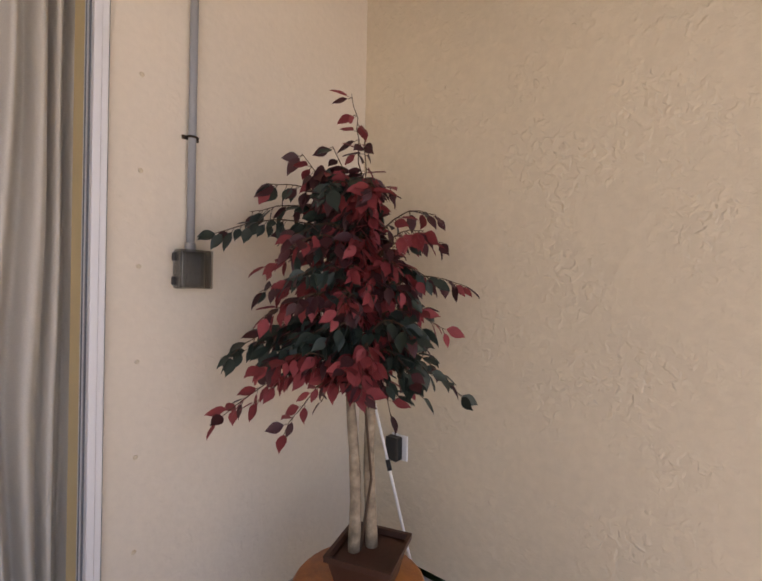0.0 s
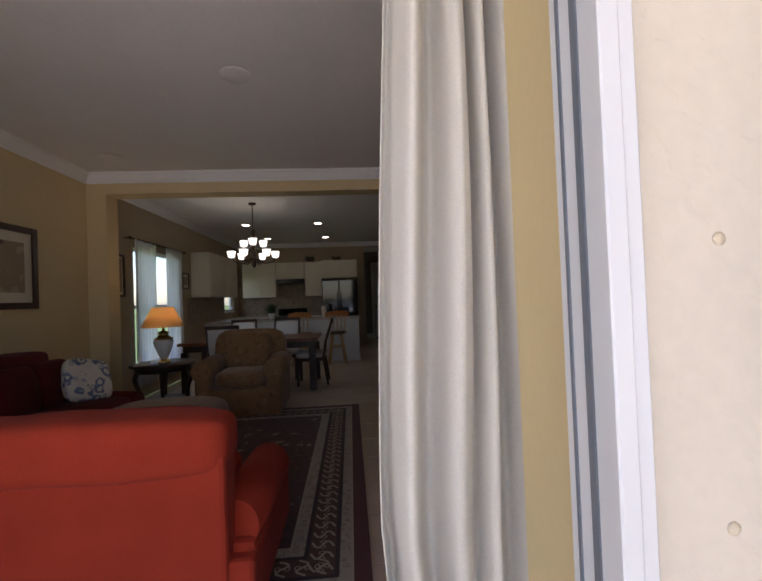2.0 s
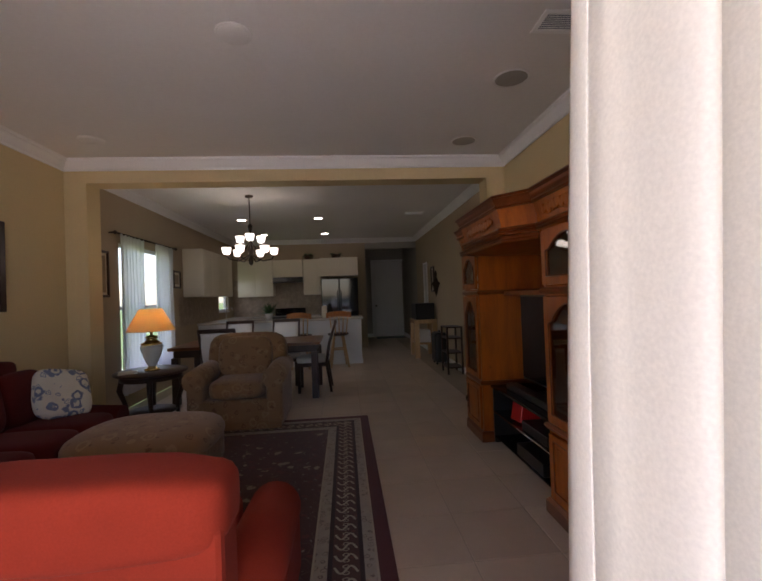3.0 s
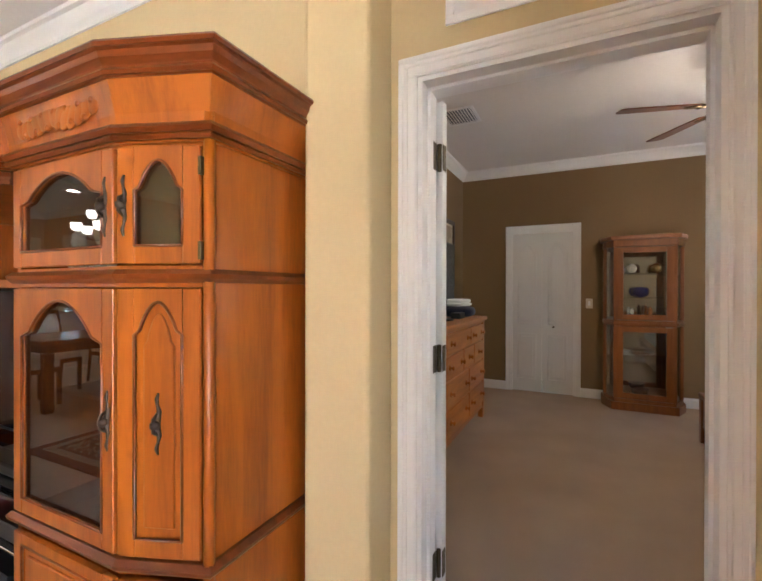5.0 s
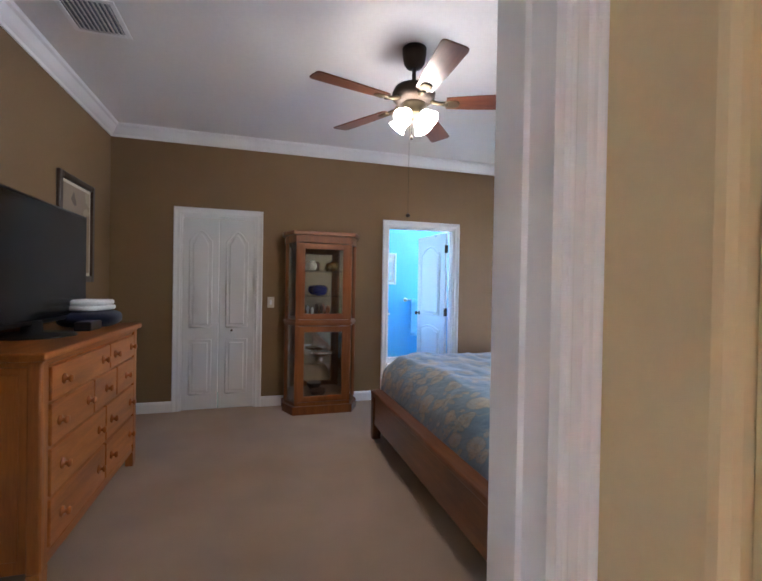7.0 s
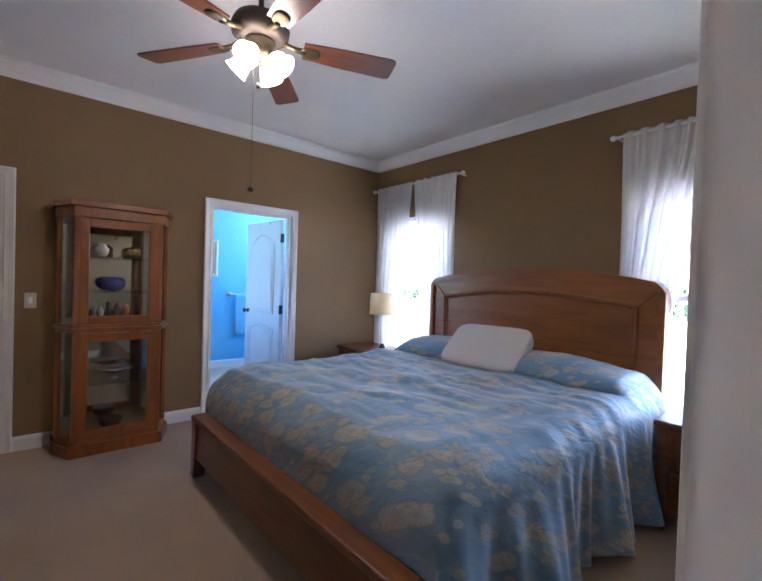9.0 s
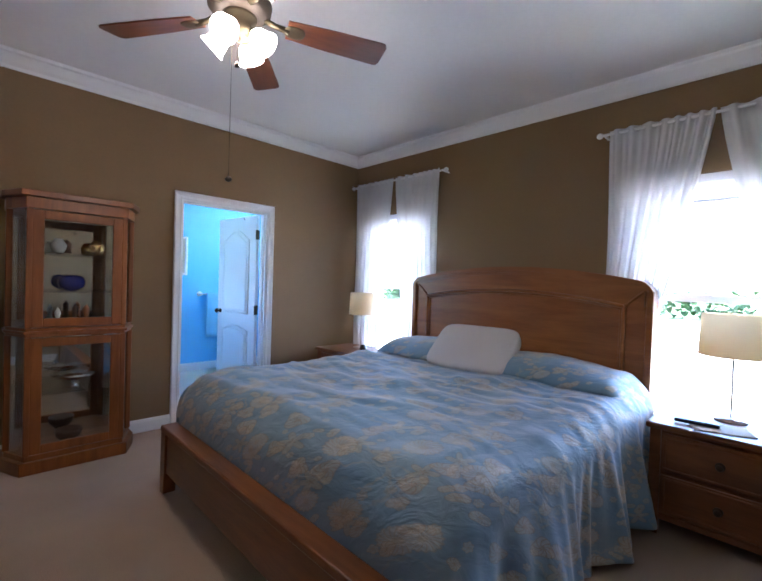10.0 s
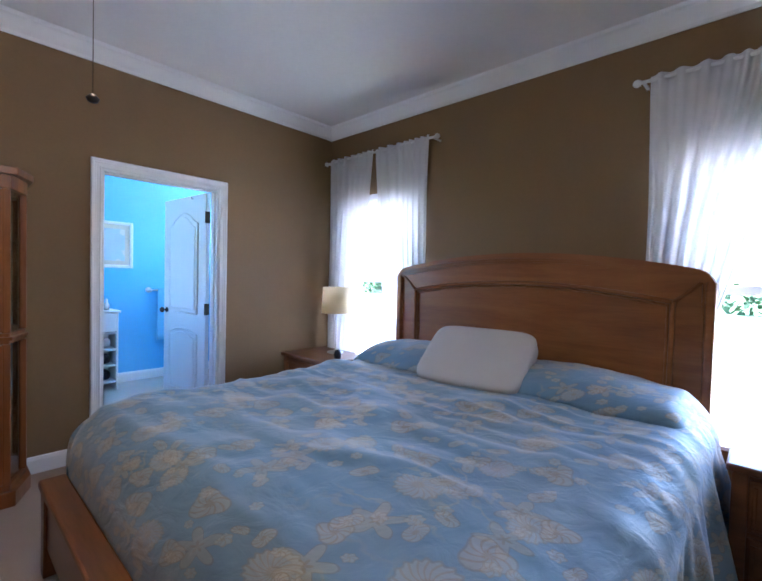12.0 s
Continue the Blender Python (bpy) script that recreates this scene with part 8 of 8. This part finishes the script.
for i, (dx, dz) in enumerate(((0, 0.0), (0.012, 0.034))):
    bm = bm_new()
    cushion(bm, 0.33, 0.25, 0.040, Matrix.Translation((dx, 0, dz)), 5, 12)
    tagged(part("folded_towel", bm, M_WHITECLOTH, m=pose(2.68, 1.90, 1.146, 0, 0, -12 + 9 * i)), "folded white towel on the navy blanket", "towel", "white towels on the dresser")
framed_picture("framed_picture", pose(3.36, YN, 1.725, 0, 0, 180), 0.66, 0.82, M_DARKWOOD, M_PRINT, "dark framed botanical print on the brown wall", 0.05, 0.025)

# ---- curio cabinet ----
CYC = 0.165                       # its centre line
cu = thing("curio_cabinet", pose(XE - 0.018, CYC, 0), "oak curio cabinet with glass doors, sides and shelves", "display cabinet")
# plan in local axes: x towards the wall is 0, front is negative
CP = [(0.0, -0.36), (-0.16, -0.36), (-0.36, -0.27), (-0.36, 0.27), (-0.16, 0.36), (0.0, 0.36)]


def grow(d):
    return [(x - (d if x < 0 else 0), y + (d if y > 0 else -d)) for x, y in CP]


def slab(bm, z0, z1, d):
    prism(bm, grow(d), z0, z1, "xy", 0.003)


for nm, z0, z1, d in (("plinth", 0.0, 0.085, 0.035), ("base", 0.085, 0.12, 0.012), ("waist", 0.905, 0.965, 0.012), ("waist_bead", 0.925, 0.945, 0.024), ("cornice", 1.755, 1.83, 0.020), ("top", 1.83, 1.87, 0.045)):
    bm = bm_new()
    slab(bm, z0, z1, d)
    part(nm, bm, M_CURIO, cu)
for z0, z1 in ((0.12, 0.905), (0.965, 1.755)):
    for x, y in CP[1:5]:
        bm = bm_new()
        box(bm, x - 0.018, x + 0.018, y - 0.018, y + 0.018, z0, z1, 0.006, 2)
        part("post", bm, M_CURIO, cu)
    bm = bm_new()
    for b in ((-0.27 + 0.014, -0.27 + 0.075), (0.27 - 0.075, 0.27 - 0.014)):
        box(bm, -0.378, -0.352, b[0], b[1], z0 + 0.006, z1 - 0.006, 0.004)
    for c in ((z0 + 0.006, z0 + 0.065), (z1 - 0.065, z1 - 0.006)):
        box(bm, -0.377, -0.353, -0.195, 0.195, c[0], c[1], 0.004)
    dr_ = part("door_frame", bm, M_CURIO, cu)
    bm = bm_new()
    box(bm, -0.366, -0.362, -0.195, 0.195, z0 + 0.065, z1 - 0.065)
    part("pane", bm, M_CABGLASS, dr_, "clear glass").visible_shadow = False
    for a, b in ((CP[1], CP[2]), (CP[3], CP[4]), (CP[0], CP[1]), (CP[4], CP[5])):
        bm = bm_new()
        va, vb = Vector((*a, 0)), Vector((*b, 0))
        nn = (vb - va).normalized()
        nr = Vector((nn.y, -nn.x, 0)) * 0.002
        t = [va + nr, vb + nr, vb - nr, va - nr]
        prism(bm, [(p.x, p.y) for p in t], z0, z1, "xy")
        part("side_pane", bm, M_CABGLASS, cu, "clear side glass").visible_shadow = False
bm = bm_new()
box(bm, -0.012, 0.0, -0.35, 0.35, 0.12, 1.755)
part("back_mirror", bm, M_MIRROR, cu, "mirrored back")
for z in (0.50, 1.20, 1.47):
    bm = bm_new()
    slab(bm, z, z + 0.006, -0.025)
    part("shelf", bm, M_CABGLASS, cu, "clear glass shelf").visible_shadow = False
CW = Matrix.Translation((XE - 0.018, CYC, 0))
orn = [("blue_bowl", M_CHINA_BLUE, (-0.20, 0.02, 1.207), [(0.03, 0), (0.075, 0.03), (0.085, 0.065), (0.075, 0.10), (0.05, 0.115)], "cobalt blue glass bowl on a curio shelf", "bowl"),
       ("vase", M_PORCELAIN, (-0.20, 0.10, 1.477), [(0.03, 0), (0.045, 0.03), (0.05, 0.06), (0.025, 0.09), (0.03, 0.10)], "small white vase on a curio shelf", "vase"),
       ("jar", M_BRASS, (-0.18, -0.13, 1.477), [(0.03, 0), (0.05, 0.03), (0.05, 0.07), (0.03, 0.10), (0.0, 0.11)], "gold ceramic jar on a curio shelf", "jar"),
       ("figurine", M_TERRACOTTA, (-0.19, 0.05, 1.477), [(0.03, 0), (0.02, 0.04), (0.03, 0.07), (0.0, 0.10)], "small brown figurine on a curio shelf", "ornament"),
       ("figurine", M_PORCELAIN, (-0.22, 0.10, 0.966), [(0.025, 0), (0.012, 0.05), (0.02, 0.09), (0.0, 0.13)], "slim white figurine in the curio cabinet", "ornament"),
       ("figurine", M_TERRACOTTA, (-0.22, 0.0, 0.966), [(0.028, 0), (0.014, 0.06), (0.02, 0.12), (0.0, 0.16)], "slim brown figurine in the curio cabinet", "ornament"),
       ("figurine", M_OAK, (-0.20, -0.07, 0.966), [(0.028, 0), (0.016, 0.06), (0.024, 0.11), (0.0, 0.15)], "slim wooden figurine in the curio cabinet", "ornament"),
       ("glass_dish", M_CHROME, (-0.19, 0.0, 0.507), [(0.05, 0), (0.02, 0.02), (0.02, 0.05), (0.13, 0.09), (0.135, 0.10)], "cut glass dish on a curio shelf", "dish"),
       ("dark_bowl", M_TERRACOTTA, (-0.19, 0.02, 0.122), [(0.04, 0), (0.075, 0.04), (0.085, 0.08), (0.080, 0.085), (0.06, 0.05)], "low dark bowl standing low in the curio cabinet", "bowl")]
for nm, mt, at_, prof, lb, cat in orn:
    bm = bm_new()
    lathe(bm, prof, seg=18)
    tagged(part(nm, bm, mt, m=CW @ Matrix.Translation(at_)), lb, cat)


sw = thing("light_switch", pose(XE, 0.684, 1.127), "cream light switch plate on the brown wall", "switch")
bm = bm_new()
box(bm, -0.006, 0.0, -0.036, 0.036, -0.058, 0.058, 0.003)
part("plate", bm, M_PAPER, sw)
bm = bm_new()
box(bm, -0.012, -0.006, -0.012, 0.012, -0.025, 0.025, 0.002)
part("rocker", bm, M_TRIM, sw)

# ---- bathroom ----
framed_picture("framed_picture", pose(6.35, -1.20, 1.63, 0, 0, 90), 0.52, 0.54, M_TRIM, M_PRINT_BLUE, "pale framed seaside print on the blue wall", 0.035, 0.05)
bc = thing("bath_shelf_unit", pose(6.33, -1.06, 0), "white bathroom shelf unit with open cubbies", "shelf unit")
bm = bm_new()
for b in ((-0.32, 0.0, -0.17, -0.15, 0, 0.86), (-0.32, 0.0, 0.15, 0.17, 0, 0.86), (-0.012, 0.0, -0.15, 0.15, 0.06, 0.86)):
    box(bm, *b, 0.003)
part("carcass", bm, M_TRIM, bc)
for z in (0.08, 0.26, 0.44, 0.62):
    bm = bm_new()
    box(bm, -0.31, -0.012, -0.15, 0.15, z, z + 0.02, 0.002)
    part("shelf", bm, M_TRIM, bc)
bm = bm_new()
box(bm, -0.34, 0.0, -0.19, 0.19, 0.86, 0.885, 0.005)
part("top", bm, M_TRIM, bc)
bm = bm_new()
box(bm, -0.322, -0.305, -0.15, 0.15, 0.65, 0.855, 0.003)
part("drawer", bm, M_TRIM, bc)
for z in (0.10, 0.28, 0.46):
    bm = bm_new()
    cushion(bm, 0.22, 0.24, 0.11, Matrix.Translation((0, 0, 0.056)), 4, 8)
    tagged(part("rolled_towel", bm, M_NAVY if z < 0.4 else M_GREYPILLOW, m=pose(6.17, -1.06, z)), "folded towel in a white bathroom cubby", "towel", "towels in the bathroom unit")
bm = bm_new()
lathe(bm, [(0.025, 0), (0.03, 0.06), (0.01, 0.09), (0.012, 0.12), (0, 0.13)], seg=14)
tagged(part("soap_bottle", bm, M_STEEL, m=pose(6.12, -1.14, 0.885)), "small grey soap bottle on the white unit", "bottle")
tr_ = thing("towel_bar", pose(6.35, -1.86, 1.10), "white towel bar with a light blue towel", "towel bar")
bm = bm_new()
tube(bm, [(-0.07, -0.30, 0), (-0.07, 0.22, 0)], 0.010, 10)
part("bar", bm, M_TRIM, tr_)
for y in (-0.30, 0.22):
    bm = bm_new()
    lathe(bm, [(0.035, 0), (0.03, 0.02), (0.015, 0.03), (0.02, 0.085), (0, 0.09)], seg=14, m=Matrix.Translation((0, y, 0)) @ Matrix.Rotation(radians(-90), 4, "Y"))
    part("bracket", bm, M_TRIM, tr_)
bm = bm_new()
sheet(bm, lambda u, v: (6.27 + 0.006 * math.sin(14 * u) - 0.012 * (v > 0.99), -2.12 + 0.40 * u, 0.48 + 0.635 * v), 24, 8)
tagged(part("bath_towel", bm, M_BLUETOWEL, solid=0.012), "light blue bath towel hanging on the bar", "towel")

# ---- outside the windows ----
car = thing("parked_car", pose(-1.5, -14.0, -0.15, 0, 0, 4), "white parked car with tinted windows", "car")
bm = bm_new()
prism(bm, [(-2.2, 0.28), (2.2, 0.28), (2.25, 0.62), (2.05, 0.86), (1.25, 0.95), (0.55, 1.42), (-1.0, 1.45), (-1.75, 1.0), (-2.2, 0.92), (-2.28, 0.55)], -0.88, 0.88, "xz", 0.05)
part("body", bm, M_CARWHITE, car)
for y in (-0.885, 0.885):
    bm = bm_new()
    prism(bm, [(1.05, 0.98), (0.50, 1.35), (-0.95, 1.38), (-1.45, 1.02)], y - 0.008, y + 0.008, "xz")
    part("side_window", bm, M_TEAL, car)
    for x in (-1.4, 1.4):
        bm = bm_new()
        lathe(bm, [(0.20, -0.1), (0.32, -0.09), (0.33, 0), (0.32, 0.09), (0.20, 0.1)], seg=24, m=Matrix.Translation((x, y * 0.93, 0.33)) @ Matrix.Rotation(radians(90), 4, "X"))
        wh = part("wheel", bm, M_BLACK, car)
        bm = bm_new()
        lathe(bm, [(0.0, -0.104), (0.19, -0.102), (0.19, 0.102), (0, 0.104)], seg=20, m=Matrix.Translation((x, y * 0.93, 0.33)) @ Matrix.Rotation(radians(90), 4, "X"))
        part("rim", bm, M_STEEL, wh)

bm = bm_new()
rnd = random.Random(31)
for i in range(4200):
    mm = Matrix.Translation((rnd.uniform(-30, 34), -30 + rnd.uniform(-1.0, 1.0), -0.1 + 1.5 * rnd.random() ** 0.8)) @ Matrix.Rotation(rnd.uniform(0, 6.28), 4, "Z") @ Matrix.Rotation(rnd.uniform(-1.2, 1.2), 4, "Y") @ Matrix.Rotation(rnd.uniform(-1, 1), 4, "X")
    leaf_mesh(bm, mm, rnd.uniform(0.25, 0.45), rnd.uniform(0.2, 0.4), 0.2)
tagged(part("hedge", bm, M_HEDGE), "dark green hedge along the far side of the pavement", "hedge", "", "stuff")
# hooks over the bathroom door
for x in (4.55, 4.95):
    bm = bm_new()
    box(bm, x - 0.012, x + 0.012, -1.486, -1.438, 2.0185, 2.0225, 0.001)
    box(bm, x - 0.012, x + 0.012, -1.441, -1.438, 1.985, 2.020, 0.001)
    tube(bm, [(x, -1.439, 1.99), (x, -1.418, 1.985), (x, -1.412, 2.005)], 0.004, 6)
    tagged(part("door_hook", bm, M_BRONZE), "small dark hook hung over the bathroom door", "hook", "hooks on the bathroom door")

# ---- floor tiles, last ----
PITCH, GAP = 0.457, 0.005


def tile_mesh():
    bm = bm_new()
    s = PITCH / 2 - GAP / 2
    t = bmesh.new()
    lo = [t.verts.new((x * s, y * s, -0.0038)) for x, y in ((-1, -1), (1, -1), (1, 1), (-1, 1))]
    hi = [t.verts.new((x * (s - 0.003), y * (s - 0.003), 0.0)) for x, y in ((-1, -1), (1, -1), (1, 1), (-1, 1))]
    t.faces.new(hi)
    for i in range(4):
        t.faces.new((lo[i], lo[(i + 1) % 4], hi[(i + 1) % 4], hi[i]))
    join(bm, t)
    me = bpy.data.meshes.new("tile")
    bm.to_mesh(me)
    bm.free()
    me.materials.append(M_TILE)
    return me


TILE = tile_mesh()
rest = bm_new()
count = 0
spots = []
for i in range(11):
    for j in range(30):
        x, y = -0.02 - PITCH * (i + 0.5) + 0.12, 0.27 + PITCH * (j + 0.5)
        if XL + 0.2 < x < 0.0 - 0.15 and y < 13.4:
            spots.append((y + 0.4 * abs(x + 1.5), x, y))
spots.sort()
for k, (_, x, y) in enumerate(spots):
    if k < 290:
        ob = new("tile", TILE)
        ob.parent = floor_living
        ob.location = (x, y, 0.0)
        ob.rotation_euler = (0, 0, math.pi / 2 * (k % 4))
    else:
        s = PITCH / 2 - GAP / 2
        box(rest, x - s, x + s, y - s, y + s, -0.0038, 0.0)
tagged(part("far_tiles", rest, M_TILE, floor_living), kind="stuff")
